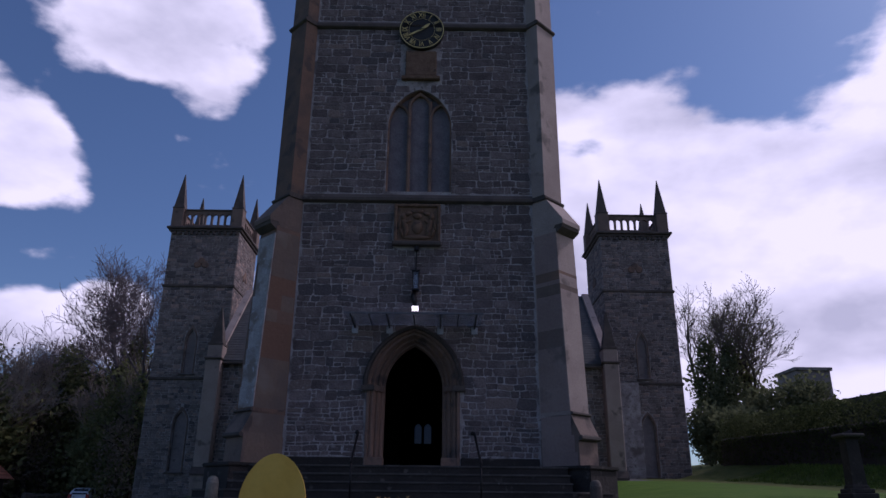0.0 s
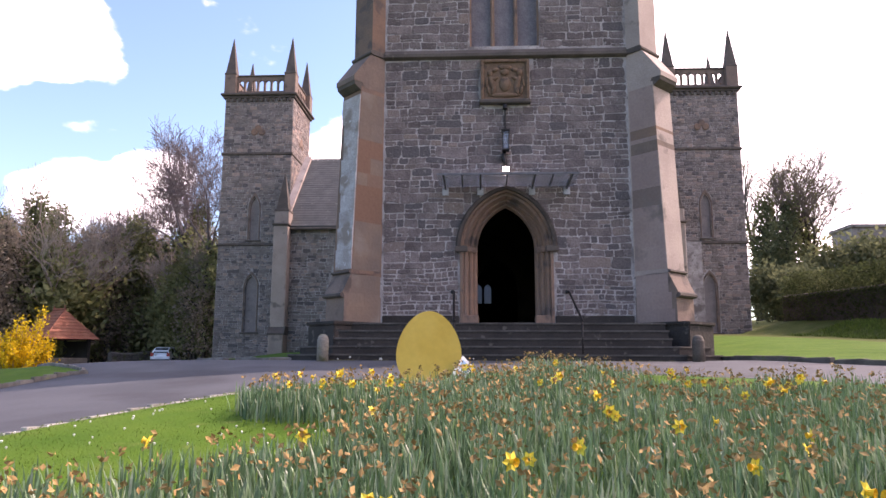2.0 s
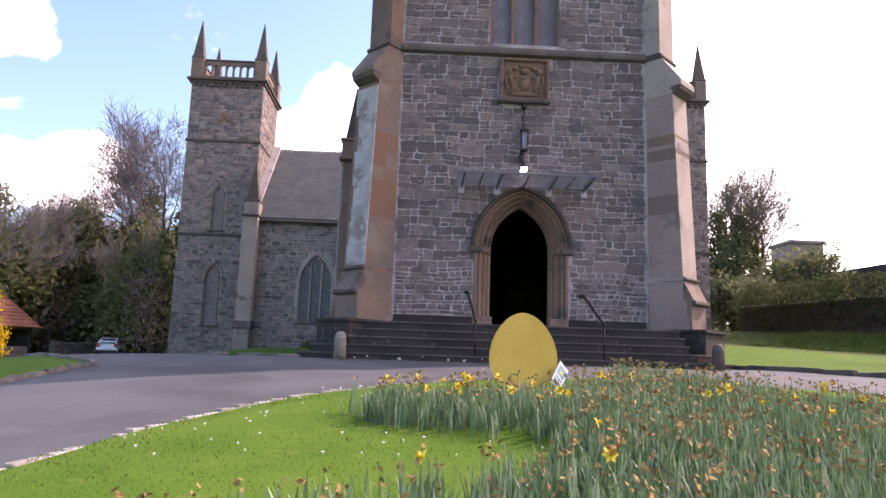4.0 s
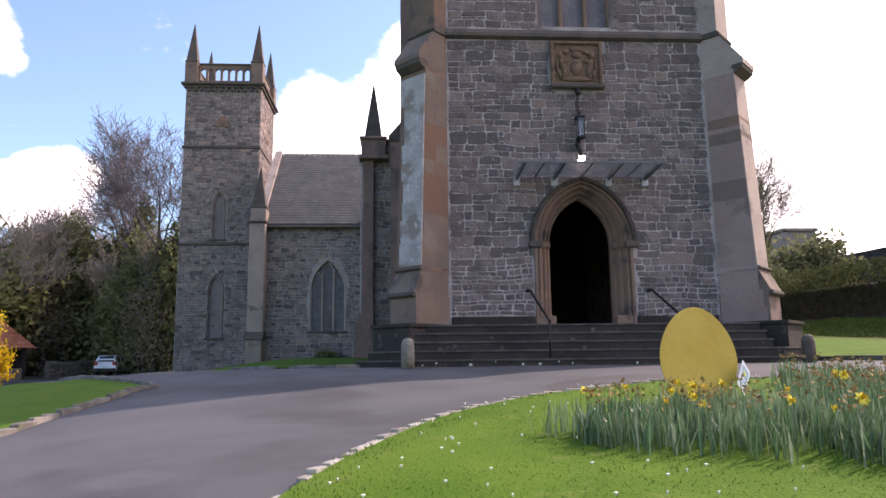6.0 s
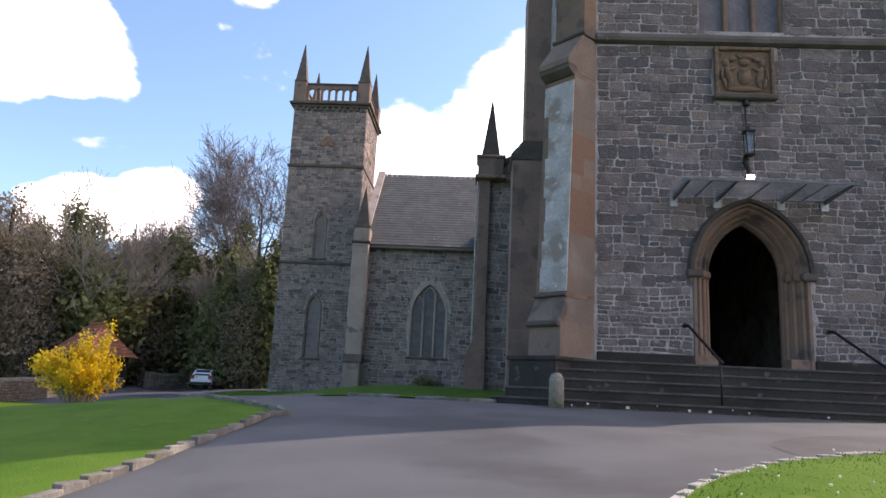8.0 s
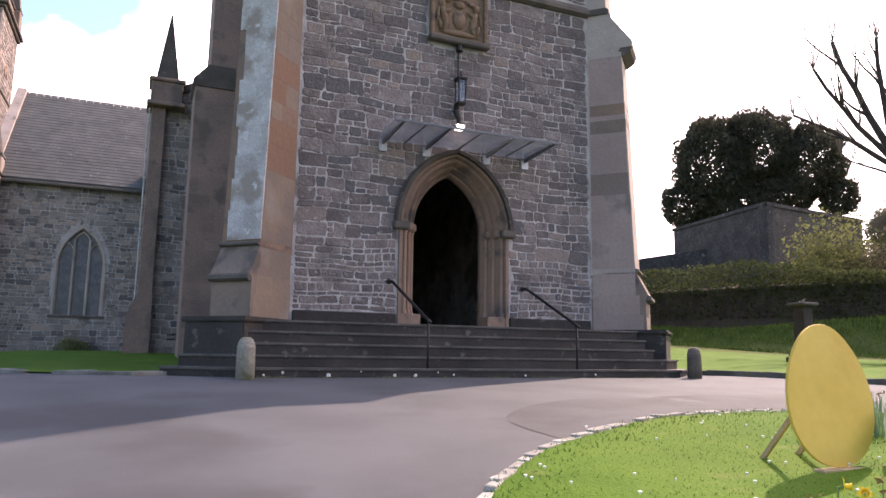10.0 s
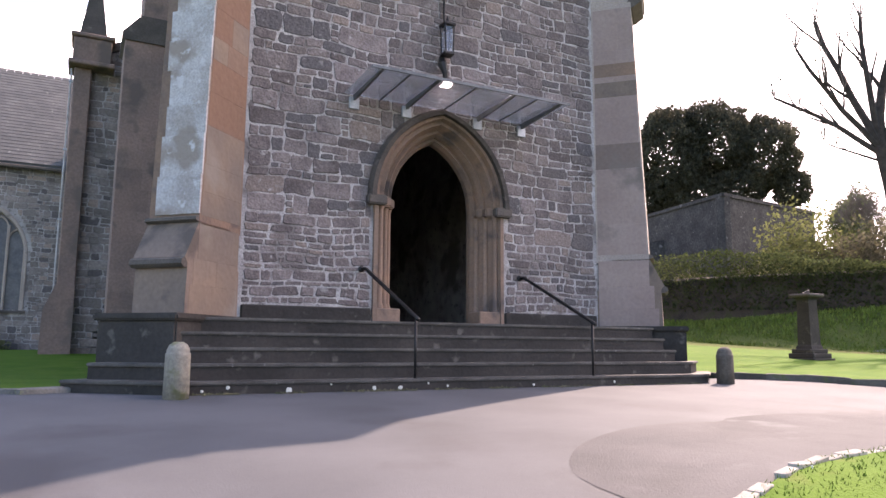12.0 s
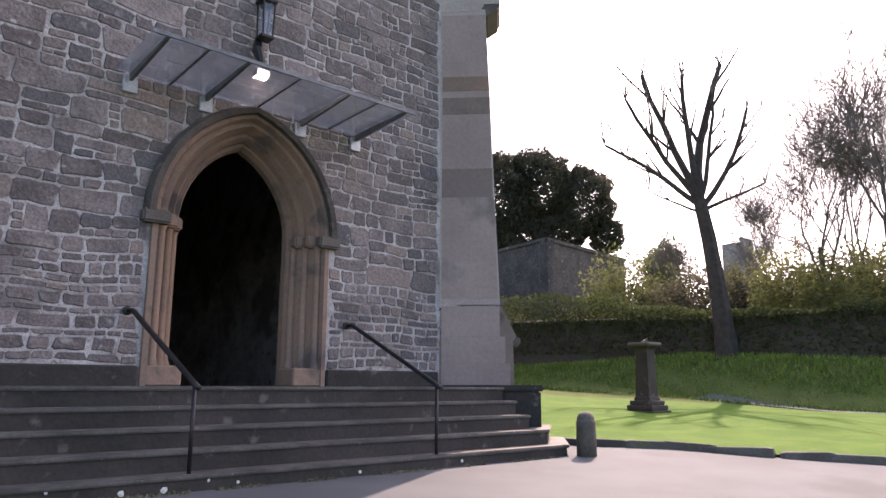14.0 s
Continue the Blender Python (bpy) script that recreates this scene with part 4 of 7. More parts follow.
    for ix in (-1, 1):
        for iy in (-1, 1):
            px, py = cx + ix * (hw - 0.3), y0 + hw + iy * (hw - 0.3)
            part("parapet_post", boxes((px - 0.42, px + 0.42, py - 0.42, py + 0.42, pz, pz + 1.5), bevel=0.04), M_BROWN, tw)
            bm = bmesh.new()
            lathe(bm, [(0.62, pz + 1.5), (0.6, pz + 1.6), (0.52, pz + 1.62), (0.03, pz + 4.4)], (px, py, 0), 4)
            bmesh.ops.rotate(bm, cent=(px, py, 0), matrix=Matrix.Rotation(radians(45), 3, "Z"), verts=bm.verts)
            part("pinnacle", bm, M_STRING, tw)
    for side in range(4):
        m = Matrix.Translation((cx, y0 + hw, 0)) @ Matrix.Rotation(radians(90 * side), 4, "Z")
        holes = []
        n, span = 7, 2 * (hw - 0.78)
        for k in range(n):
            c = -span / 2 + span * (k + 0.5) / n
            holes.append([(c + x, z) for x, z in arch_path(span / n / 2 - 0.07, pz + 0.28, pz + 0.9, 0.22, 4)])
        bm = bmesh.new()
        plate(bm, [(-span / 2 - 0.06, pz), (span / 2 + 0.06, pz), (span / 2 + 0.06, pz + 1.38), (-span / 2 - 0.06, pz + 1.38)], holes, -hw + 0.2, -hw + 0.4)
        bmesh.ops.transform(bm, matrix=m, verts=bm.verts)
        part("pierced_parapet", bm, M_BROWN, tw)
        bm = boxes((-span / 2, span / 2, -hw + 0.12, -hw + 0.48, pz + 1.38, pz + 1.5), bevel=0.03)
        bmesh.ops.transform(bm, matrix=m, verts=bm.verts)
        part("parapet_rail", bm, M_STRING, tw)
    # buttress with a pinnacle where tower and transept meet
    s = 1 if cx < 0 else -1
    bx, by = -s * END[-s], TY
    for z0, z1, d in ((base - 0.8, 1.5, 0.95), (1.4, 8.0, 0.72), (8.0, 8.9, 0.6)):
        part("buttress_stage", boxes((bx - 0.44, bx + 0.44, by - d, by + 0.3, z0, z1), bevel=0.04), M_SANDG, tw)
    bm = bmesh.new()
    prism(bm, [(by - 1.0, 1.45), (by - 1.0, 1.55), (by - 0.7, 1.95), (by, 1.95), (by, 1.45)], bx - 0.5, bx + 0.5, "x")
    part("set_off", bm, M_STRING, tw)
    part("set_off", boxes((bx - 0.52, bx + 0.52, by - 0.82, by + 0.1, 8.0, 8.14), bevel=0.04), M_STRING, tw)
    bm = bmesh.new()
    lathe(bm, [(0.66, 8.9), (0.64, 9.02), (0.52, 9.05), (0.04, 11.3)], (bx, by - 0.15, 0), 4)
    bmesh.ops.rotate(bm, cent=(bx, by - 0.15, 0), matrix=Matrix.Rotation(radians(45), 3, "Z"), verts=bm.verts)
    part("pinnacle", bm, M_STRING, tw)
    a, b = sorted((-s * END[-s], -s * 14.3))
    part("link_wall", boxes((a, b, y0 - 0.4, y0 + 0.2, base - 0.6, 8.0)), M_MORTAR, tw)
    return tw


corner_tower(-16.55, 29.0, 0.0, 0)
corner_tower(14.95, 29.0, 1.6, 1)

# ---------------------------------------------------------------- tower details
M_GOLD = mat("gilding", (0.62, 0.47, 0.16), (0.72, 0.57, 0.24), 8.0, 0.45, 0.05, 60, metal=0.3)
M_CLOCK = mat("black_clock_face", (0.02, 0.02, 0.02), (0.03, 0.028, 0.026), 6.0, 0.6, 0.05, 40)
M_CREST = mat("carved_brown_stone", (0.13, 0.078, 0.05), (0.20, 0.125, 0.082), 5.0, 0.85, 0.8, 30, spots=(0.09, 0.06, 0.045), spot_scale=5, spot_at=0.58)
M_STEEL = mat("painted_steel_bar", (0.10, 0.105, 0.11), (0.15, 0.155, 0.165), 8.0, 0.5, 0.1, 60, metal=0.3)


def glass(name, colour, rough=0.12, alpha_mix=0.38):
    m = bpy.data.materials.new(name)
    m.use_nodes = True
    nt = m.node_tree
    nt.nodes.clear()
    N, L = nt.nodes.new, nt.links.new
    out, mix, tr, gl, fr = N("ShaderNodeOutputMaterial"), N("ShaderNodeMixShader"), N("ShaderNodeBsdfTransparent"), N("ShaderNodeBsdfGlossy"), N("ShaderNodeBsdfDiffuse")
    add = N("ShaderNodeMixShader")
    tr.inputs["Color"].default_value = (*colour, 1)
    gl.inputs["Roughness"].default_value = rough
    # Pale blue diffuse paints a sheen of sky onto the panes.
    fr.inputs["Color"].default_value = (0.72, 0.76, 0.84, 1)
    add.inputs[0].default_value = 0.5
    L(gl.outputs[0], add.inputs[1])
    L(fr.outputs[0], add.inputs[2])
    mix.inputs[0].default_value = 1 - alpha_mix
    L(tr.outputs[0], mix.inputs[1])
    L(add.outputs[0], mix.inputs[2])
    L(mix.outputs[0], out.inputs[0])
    return m


def glow(name, colour, strength):
    m = bpy.data.materials.new(name)
    m.use_nodes = True
    b = m.node_tree.nodes["Principled BSDF"]
    b.inputs["Emission Color"].default_value, b.inputs["Emission Strength"].default_value = (*colour, 1), strength
    return m


M_TINT = glass("dim_church_glass", (0.16, 0.17, 0.2), 0.2, 0.9)
part("window_glass", boxes((-1.2, 0.4, 33.6, 33.62, 4.0, 6.0)), M_TINT, church, "dim tinted window glass")
M_GLASS = glass("canopy_glass", (0.9, 0.93, 0.97), 0.2, 0.52)
M_LGLASS = glass("lantern_glass", (0.8, 0.82, 0.84), 0.1, 0.86)
M_LAMP = glow("lit_lamp", (1, 0.97, 0.92), 9.0)


def lettering(name, text, size, m, material, parent):
    cu = bpy.data.curves.new(name, "FONT")
    cu.body, cu.size, cu.align_x, cu.align_y, cu.extrude = text, size, "CENTER", "CENTER", 0.008
    ob = bpy.data.objects.new(name, cu)
    me = bpy.data.meshes.new_from_object(ob)
    bpy.data.objects.remove(ob)
    bpy.data.curves.remove(cu)
    me.transform(m)
    return mesh_part(name, me, material, parent)


clock = thing("tower_clock", "round black clock with gilt Roman numerals and hands", "clock", (0, -0.02, 14.73))
UP = Matrix.Rotation(radians(90), 4, "X")
bm = bmesh.new()
lathe(bm, [(0.74, 0.0), (0.74, 0.1), (0.70, 0.13), (0.66, 0.13), (0.66, 0.1)], sides=40)
bmesh.ops.transform(bm, matrix=UP, verts=bm.verts)
part("dial", bm, M_CLOCK, clock)
bm = bmesh.new()
for r0, r1 in ((0.695, 0.725), (0.42, 0.43)):
    a = [bm.verts.new((r * math.cos(2 * math.pi * s / 48), -0.14, r * math.sin(2 * math.pi * s / 48))) for r in (r0, r1) for s in range(48)]
    for s in range(48):
        bm.faces.new((a[s], a[(s + 1) % 48], a[48 + (s + 1) % 48], a[48 + s]))
part("gilt_ring", bm, M_GOLD, clock)
for k, txt in enumerate(("XII", "I", "II", "III", "IV", "V", "VI", "VII", "VIII", "IX", "X", "XI")):
    a = radians(30 * k)
    lettering("numeral", txt, 0.27, Matrix.Translation((0.55 * math.sin(a), -0.145, 0.55 * math.cos(a))) @ Matrix.Rotation(a, 4, "Y") @ UP @ Matrix.Diagonal((0.72, 1, 1, 1)), M_GOLD, clock)
for name, ang, ln, wd in (("hour_hand", 50, 0.36, 0.05), ("minute_hand", 240, 0.56, 0.034)):
    bm = bmesh.new()
    prism(bm, [(-wd * 0.5, -0.1), (-wd, ln * 0.6), (0, ln), (wd, ln * 0.6), (wd * 0.5, -0.1)], -0.165, -0.155)
    bmesh.ops.transform(bm, matrix=Matrix.Rotation(radians(ang), 4, "Y"), verts=bm.verts)
    part(name, bm, M_GOLD, clock)
part("clock_bracket", boxes((-0.5, 0.5, -0.1, 0.1, 13.0, 13.95), (-0.62, 0.62, -0.14, 0.1, 12.86, 13.0), bevel=0.03), M_CREST, tower)

crest = thing("carved_panel", "brown carved stone coat of arms panel in a moulded frame", "relief", (0, -0.01, 7.22))
bm = boxes((-0.68, 0.68, -0.06, 0.05, 0.02, 1.27), bevel=0.02)
part("slab", bm, M_CREST, crest)
for d in ((-0.69, -0.6, -0.13, 0, 0.0, 1.28), (0.6, 0.69, -0.13, 0, 0.0, 1.28), (-0.6, 0.6, -0.13, 0, 1.19, 1.28)):
    part("frame", boxes(d, bevel=0.02), M_CREST, crest)
part("frame", boxes((-0.73, 0.73, -0.19, 0, -0.05, 0.08), bevel=0.03), M_STRING, crest)


def lump(bm, x, z, rx, rz, depth, tilt=0):
    vs = bmesh.ops.create_uvsphere(bm, u_segments=8, v_segments=6, radius=1)["verts"]
    bmesh.ops.transform(bm, matrix=Matrix.Translation((x, -0.06, z)) @ Matrix.Rotation(radians(tilt), 4, "Y") @ Matrix.Diagonal((rx, depth, rz, 1)), verts=vs)


for x, z, rx, rz, dp, t in ((0, 0.55, 0.17, 0.23, 0.07, 0), (0, 0.9, 0.14, 0.1, 0.09, 0), (0, 1.05, 0.2, 0.08, 0.06, 0), (0, 0.22, 0.5, 0.07, 0.05, 0)):
    bm = bmesh.new()
    lump(bm, x, z, rx, rz, dp, t)
    part("carving", bm, M_CREST, crest, smooth=True)
for s in (-1, 1):
    for x, z, rx, rz, t in ((0.36, 0.58, 0.09, 0.25, 14), (0.42, 0.88, 0.09, 0.11, 0), (0.3, 0.7, 0.14, 0.05, 30), (0.33, 0.36, 0.06, 0.15, -20), (0.46, 0.36, 0.05, 0.14, 15), (0.52, 0.6, 0.04, 0.17, -8), (0.27, 0.97, 0.13, 0.06, 20)):
        bm = bmesh.new()
        lump(bm, s * x, z, rx, rz, 0.07, s * t)
        part("carving", bm, M_CREST, crest, smooth=True)

lantern = thing("wall_lantern", "black iron lantern and lit floodlight on a conduit", "lantern", (0, -0.01, 5.2))
bm = bmesh.new()
tube(bm, [(0, -0.05, 1.86), (0, -0.06, 1.1)], 0.022, 8)
tube(bm, [(0, -0.08, 1.95), (0, -0.1, 1.82)], 0.07, 10)
part("conduit", bm, M_BLACK, lantern)
bm = bmesh.new()
for dx in (-0.09, 0.09):
    for dy in (-0.28, -0.1):
        tube(bm, [(dx, dy, 1.14), (dx * 0.8, dy + (0.0 if dy < -0.2 else 0.0), 0.62)], 0.013, 6)
box(bm, -0.12, 0.12, -0.31, -0.07, 1.12, 1.17, bevel=0.01)
box(bm, -0.1, 0.1, -0.29, -0.09, 0.57, 0.62, bevel=0.01)
tube(bm, [(0, -0.2, 1.17), (0, -0.2, 1.32)], [0.05, 0.01], 8)
part("lantern_frame", bm, M_BLACK, lantern)
bm = boxes((-0.075, 0.075, -0.265, -0.115, 0.63, 1.11))
pane = part("lantern_glass", bm, M_LGLASS, lantern)
pane.visible_shadow = False
bm = bmesh.new()
tube(bm, [(-0.03, -0.03, 0.6), (-0.06, -0.12, 0.42), (-0.02, -0.16, 0.25), (0.0, -0.14, 0.1)], [0.05, 0.085, 0.06, 0.05], 8)
part("floodlight_arm", bm, M_BLACK, lantern)
part("floodlight", boxes((-0.1, 0.1, -0.2, -0.06, 0.03, 0.12), bevel=0.02), M_BLACK, lantern)
part("lamp", boxes((-0.085, 0.085, -0.19, -0.07, 0.015, 0.028)), M_LAMP, lantern, "bright lit lamp face")
part("lamp", boxes((-0.085, 0.085, -0.207, -0.202, 0.03, 0.11)), M_LAMP, lantern, "bright lit lamp face")

canopy = thing("door_canopy", "glass door canopy on dark steel brackets", "canopy", (0, 0, 4.7))
for x in (-1.68, -0.71, 0.72, 1.68):
    bm = bmesh.new()
    prism(bm, [(-0.03, 0.0), (-1.28, 0.085), (-1.3, 0.1), (-1.28, 0.12), (-0.03, 0.1)], x - 0.02, x + 0.02, "x")
    part("bracket", bm, M_STEEL, canopy)
    part("wall_plate", boxes((x - 0.09, x + 0.09, -0.05, -0.005, -0.15, 0.06), bevel=0.01), M_GALV, canopy)
edges = [-1.86, -1.2, -0.71, 0.0, 0.72, 1.2, 1.86]
for a, b in zip(edges, edges[1:]):
    bm = bmesh.new()
    prism(bm, [(-0.02, 0.105), (-1.3, 0.127), (-1.3, 0.14), (-0.02, 0.118)], a + 0.006, b - 0.006, "x")
    p = part("glass_pane", bm, M_GLASS, canopy)
    p.visible_shadow = False
for x in (-1.2, 0.0, 1.2):
    bm = bmesh.new()
    prism(bm, [(-0.02, 0.09), (-1.3, 0.112), (-1.3, 0.125), (-0.02, 0.104)], x - 0.014, x + 0.014, "x")
    part("glazing_bar", bm, M_STEEL, canopy)
part("front_bar", boxes((-1.86, 1.86, -1.315, -1.295, 0.1, 0.15), bevel=0.004), M_STEEL, canopy)

# ---------------------------------------------------------------- steps' rails, bollards
for x in (-1.42, 1.68):
    r = thing("handrail", "black iron handrail beside the church door", "handrail", (x, -1.0, FLOOR), "handrails at the church door")
    bm = bmesh.new()
    tube(bm, [(-0.06, 1.0, 0.88), (-0.02, 1.02 - 0.14, 0.88), (0.04, -0.95, 0.03), (0.05, -1.03, -0.01)], 0.03, 8)
    part("rail", bm, M_BLACK, r, smooth=True)
    bm = bmesh.new()
    tube(bm, [(0.045, -0.95, 0.02), (0.045, -0.95, -0.82)], 0.022, 8)
    part("post", bm, M_BLACK, r, smooth=True)
    bm = bmesh.new()
    lathe(bm, [(0.055, 0), (0.055, 0.02), (0.03, 0.03)], sides=10)
    bmesh.ops.transform(bm, matrix=Matrix.Translation((-0.06, 0.985, 0.88)) @ UP, verts=bm.verts)
    part("wall_rose", bm, M_BLACK, r)
M_BOLL = mat("lichened_bollard_stone", (0.20, 0.18, 0.15), (0.27, 0.245, 0.2), 4.0, 0.9, 0.6, 30, spots=(0.15, 0.15, 0.08), spot_scale=4, spot_at=0.55)
M_BOLD = mat("dark_bollard_stone", (0.085, 0.07, 0.058), (0.13, 0.11, 0.09), 4.0, 0.9, 0.6, 30)
for x, y, h, mm in ((-4.52, -2.26, 0.66, M_BOLL), (4.38, -2.2, 0.64, M_BOLD)):
    b = thing("stone_bollard", "short round-topped stone bollard by the steps", "bollard", (x, y, ground_z(x, y) - 0.02), "bollards at the steps")
    bm = bmesh.new()
    lathe(bm, [(0.145, 0), (0.14, h * 0.75), (0.14, h * 0.8), (0.128, h * 0.81), (0.128, h * 0.86), (0.1, h * 0.95), (0.05, h)], sides=14)
    part("post", bm, mm, b, smooth=True)

# pale conduit down the nave's corner, small shrub at the transept's foot
pipe = thing("wall_conduit", "thin pale conduit down the church corner", "conduit", (-6.24, 11.08, 0.0))
bm = bmesh.new()
tube(bm, [(0, 0, 1.4), (0, 0, 8.4)], 0.03, 6)
part("pipe", bm, M_LIME, pipe)
for z in (2.0, 4.0, 6.0, 8.0):
    part("clip", boxes((-0.05, 0.05, -0.04, 0.06, z, z + 0.05)), M_GALV, pipe)

# ---------------------------------------------------------------- sundial
SX, SY = 13.12, 2.45
dial = thing("sundial", "dark stone pedestal sundial on the lawn", "sundial", (SX, SY, ground_z(SX, SY) - 0.02))
bm = boxes((-0.46, 0.46, -0.46, 0.46, 0, 0.12), (-0.4, 0.4, -0.4, 0.4, 0.12, 0.26), (-0.34, 0.34, -0.34, 0.34, 0.26, 0.38), bevel=0.02)
part("plinth", bm, M_DARKST, dial)
bm = bmesh.new()
lathe(bm, [(0.36, 0.38), (0.34, 0.45), (0.3, 0.5), (0.26, 1.7), (0.27, 1.78), (0.36, 1.86)], sides=4)
bmesh.ops.rotate(bm, cent=(0, 0, 0), matrix=Matrix.Rotation(radians(45), 3, "Z"), verts=bm.verts)
part("shaft", bm, M_DARKST, dial)
part("table", boxes((-0.34, 0.34, -0.34, 0.34, 1.86, 1.96), bevel=0.03), M_STRING, dial)
bm = bmesh.new()
prism(bm, [(-0.15, 1.98), (0.15, 1.98), (0.15, 2.1)], -0.01, 0.01)
part("gnomon", bm, M_BLACK, dial)

# ---------------------------------------------------------------- egg sign
M_YELLOW = mat("yellow_painted_board", (0.60, 0.37, 0.055), (0.66, 0.43, 0.08), 2.0, 0.6, 0.1, 14, grain=0.04)
M_WOOD = mat("raw_timber", (0.36, 0.25, 0.13), (0.45, 0.32, 0.18), 6.0, 0.8, 0.3, 60)
M_PAPER = mat("laminated_card", (0.75, 0.77, 0.8), (0.7, 0.73, 0.78), 3.0, 0.35, 0.0, 30, grain=0.02)
M_INK1 = mat("blue_ink", (0.2, 0.38, 0.6), (0.25, 0.42, 0.62), 3.0, 0.5, 0, 30)
M_INK2 = mat("yellow_ink", (0.6, 0.6, 0.2), (0.65, 0.62, 0.25), 3.0, 0.5, 0, 30)
egg = thing("egg_board", "large yellow plywood egg sign on a timber stand", "egg sign", (-1.44, -9.93, ground_z(-1.44, -9.93) + 0.02))
egg.scale = (1.05, 1.05, 1.05)
egg.rotation_euler = (0, 0, radians(0))
pts = []
for k in range(48):
    a = 2 * math.pi * k / 48
    z = math.cos(a)
    pts.append((0.405 * math.sin(a) * (1 - 0.15 * z), 0.53 + 0.485 * z))
bm = bmesh.new()
prism(bm, pts, -0.011, 0.011)
bmesh.ops.bevel(bm, geom=[e for e in bm.edges if abs(e.verts[0].co.y - e.verts[1].co.y) < 1e-5], offset=0.004, segments=1, affect="EDGES")
bmesh.ops.transform(bm, matrix=Matrix.Rotation(radians(-6), 4, "X"), verts=bm.verts)
part("board", bm, M_YELLOW, egg)
part("foot", boxes((-0.24, 0.22, -0.06, 0.03, 0.0, 0.045), bevel=0.006), M_WOOD, egg)
bm = bmesh.new()
tube(bm, [(-0.2, 0.09, 0.5), (-0.22, 0.5, 0.0)], 0.022, 4)
part("prop", bm, M_WOOD, egg)
bm = bmesh.new()
tube(bm, [(0.12, 0.09, 0.5), (0.12, 0.5, 0.0)], 0.022, 4)
part("prop", bm, M_WOOD, egg)
CARD = Matrix.Translation((0.42, -0.05, 0.27)) @ Matrix.Rotation(radians(42), 4, "Z") @ Matrix.Rotation(radians(38), 4, "Y")
card = boxes((-0.105, 0.105, -0.004, 0.004, -0.15, 0.15), bevel=0.002)
bmesh.ops.transform(card, matrix=CARD, verts=card.verts)
card = part("card", card, M_PAPER, egg, "white laminated card with printed picture")
for d, mm in (((-0.075, 0.075, -0.0065, -0.0045, 0.0, 0.11), M_INK1), ((-0.05, 0.03, -0.008, -0.0066, 0.02, 0.07), M_INK2), ((-0.07, 0.07, -0.0065, -0.0045, -0.05, -0.03), M_INK1), ((-0.07, 0.04, -0.0065, -0.0045, -0.09, -0.075), M_INK1)):
    bm = boxes(d)
    bmesh.ops.transform(bm, matrix=CARD, verts=bm.verts)
    part("print", bm, mm, card)

# ---------------------------------------------------------------- kerbs


def kerb(name, label, path, length, width, height, material, lift, jig=0.02, gaps=0.0, seed=1):
    """Edging stones along a line, each its own block."""
    r = random.Random(seed)
    root = thing(name, label, "kerb", (path[0][0], path[0][1], ground_z(*path[0])), kind="structure")
    root.matrix_world = Matrix.Identity(4)
    meshes = []
    for k in range(6):
        bm = bmesh.new()
        box(bm, -0.5, 0.5, -0.5, 0.5, -0.6, 0.5)
        for v in bm.verts:
            v.co += Vector((r.uniform(-0.05, 0.05), r.uniform(-0.08, 0.08), r.uniform(-0.08, 0.04)))
        bmesh.ops.bevel(bm, geom=list(bm.edges), offset=0.09, segments=1, affect="EDGES")
        me = bpy.data.meshes.new("kerb_stone")
        bm.to_mesh(me)
        bm.free()
        me.materials.append(material)
        meshes.append(me)
    d, k = 0.0, 0
    nxt = 0.0
    for (x0, y0), (x1, y1) in zip(path, path[1:]):
        seg = math.hypot(x1 - x0, y1 - y0)
        while nxt < d + seg:
            t = (nxt - d) / seg
            ln = length * r.uniform(0.7, 1.25)
            px, py = x0 + (x1 - x0) * t, y0 + (y1 - y0) * t
            if r.random() >= gaps:
                ob = new("kerb_stone", meshes[k % 6])
                ob.parent = root
                ob.matrix_world = Matrix.LocRotScale((px, py, ground_z(px, py) + lift + r.uniform(-jig, jig) * 0.5), Euler((r.uniform(-0.05, 0.05), r.uniform(-0.04, 0.04), math.atan2(y1 - y0, x1 - x0) + r.uniform(-0.04, 0.04))), (ln * 1.07, width * r.uniform(0.85, 1.15), height))
                k += 1
            nxt += ln
        d += seg
    return root


front_arc = OVAL[-8:] + OVAL[:66]
kerb("kerb_oval", "pale rough stone edging round the oval lawn", front_arc, 0.26, 0.085, 0.07, M_KERB, 0.012, gaps=0.08, seed=4)
M_KERBG = mat("grey_kerb_stone", (0.115, 0.107, 0.095), (0.19, 0.178, 0.16), 4.0, 0.9, 0.5, 40, obrand=0.25, spots=(0.16, 0.18, 0.08), spot_scale=5, spot_at=0.62)
kerb("kerb_left", "grey stone kerb blocks along the lawn", [p for p in LEFT[-4:]] + [p for p in LEFT[:29]], 0.36, 0.10, 0.12, M_KERBG, 0.015, seed=5)
M_KERBD = mat("dark_kerb_stone", (0.085, 0.072, 0.06), (0.13, 0.112, 0.092), 3.0, 0.9, 0.5, 40, obrand=0.12, spots=(0.09, 0.10, 0.045), spot_scale=4, spot_at=0.6)
kerb("kerb_right", "low dark stone kerb edging the lawn", RIGHT[:27], 0.8, 0.13, 0.16, M_KERBD, 0.035, gaps=0.0, seed=6)
strip_edge = [p for p in STRIP[:20]]
kerb("kerb_strip", "low stone edging of the church grass strip", strip_edge, 0.6, 0.15, 0.14, M_KERBG, 0.0, gaps=0.35, seed=8)

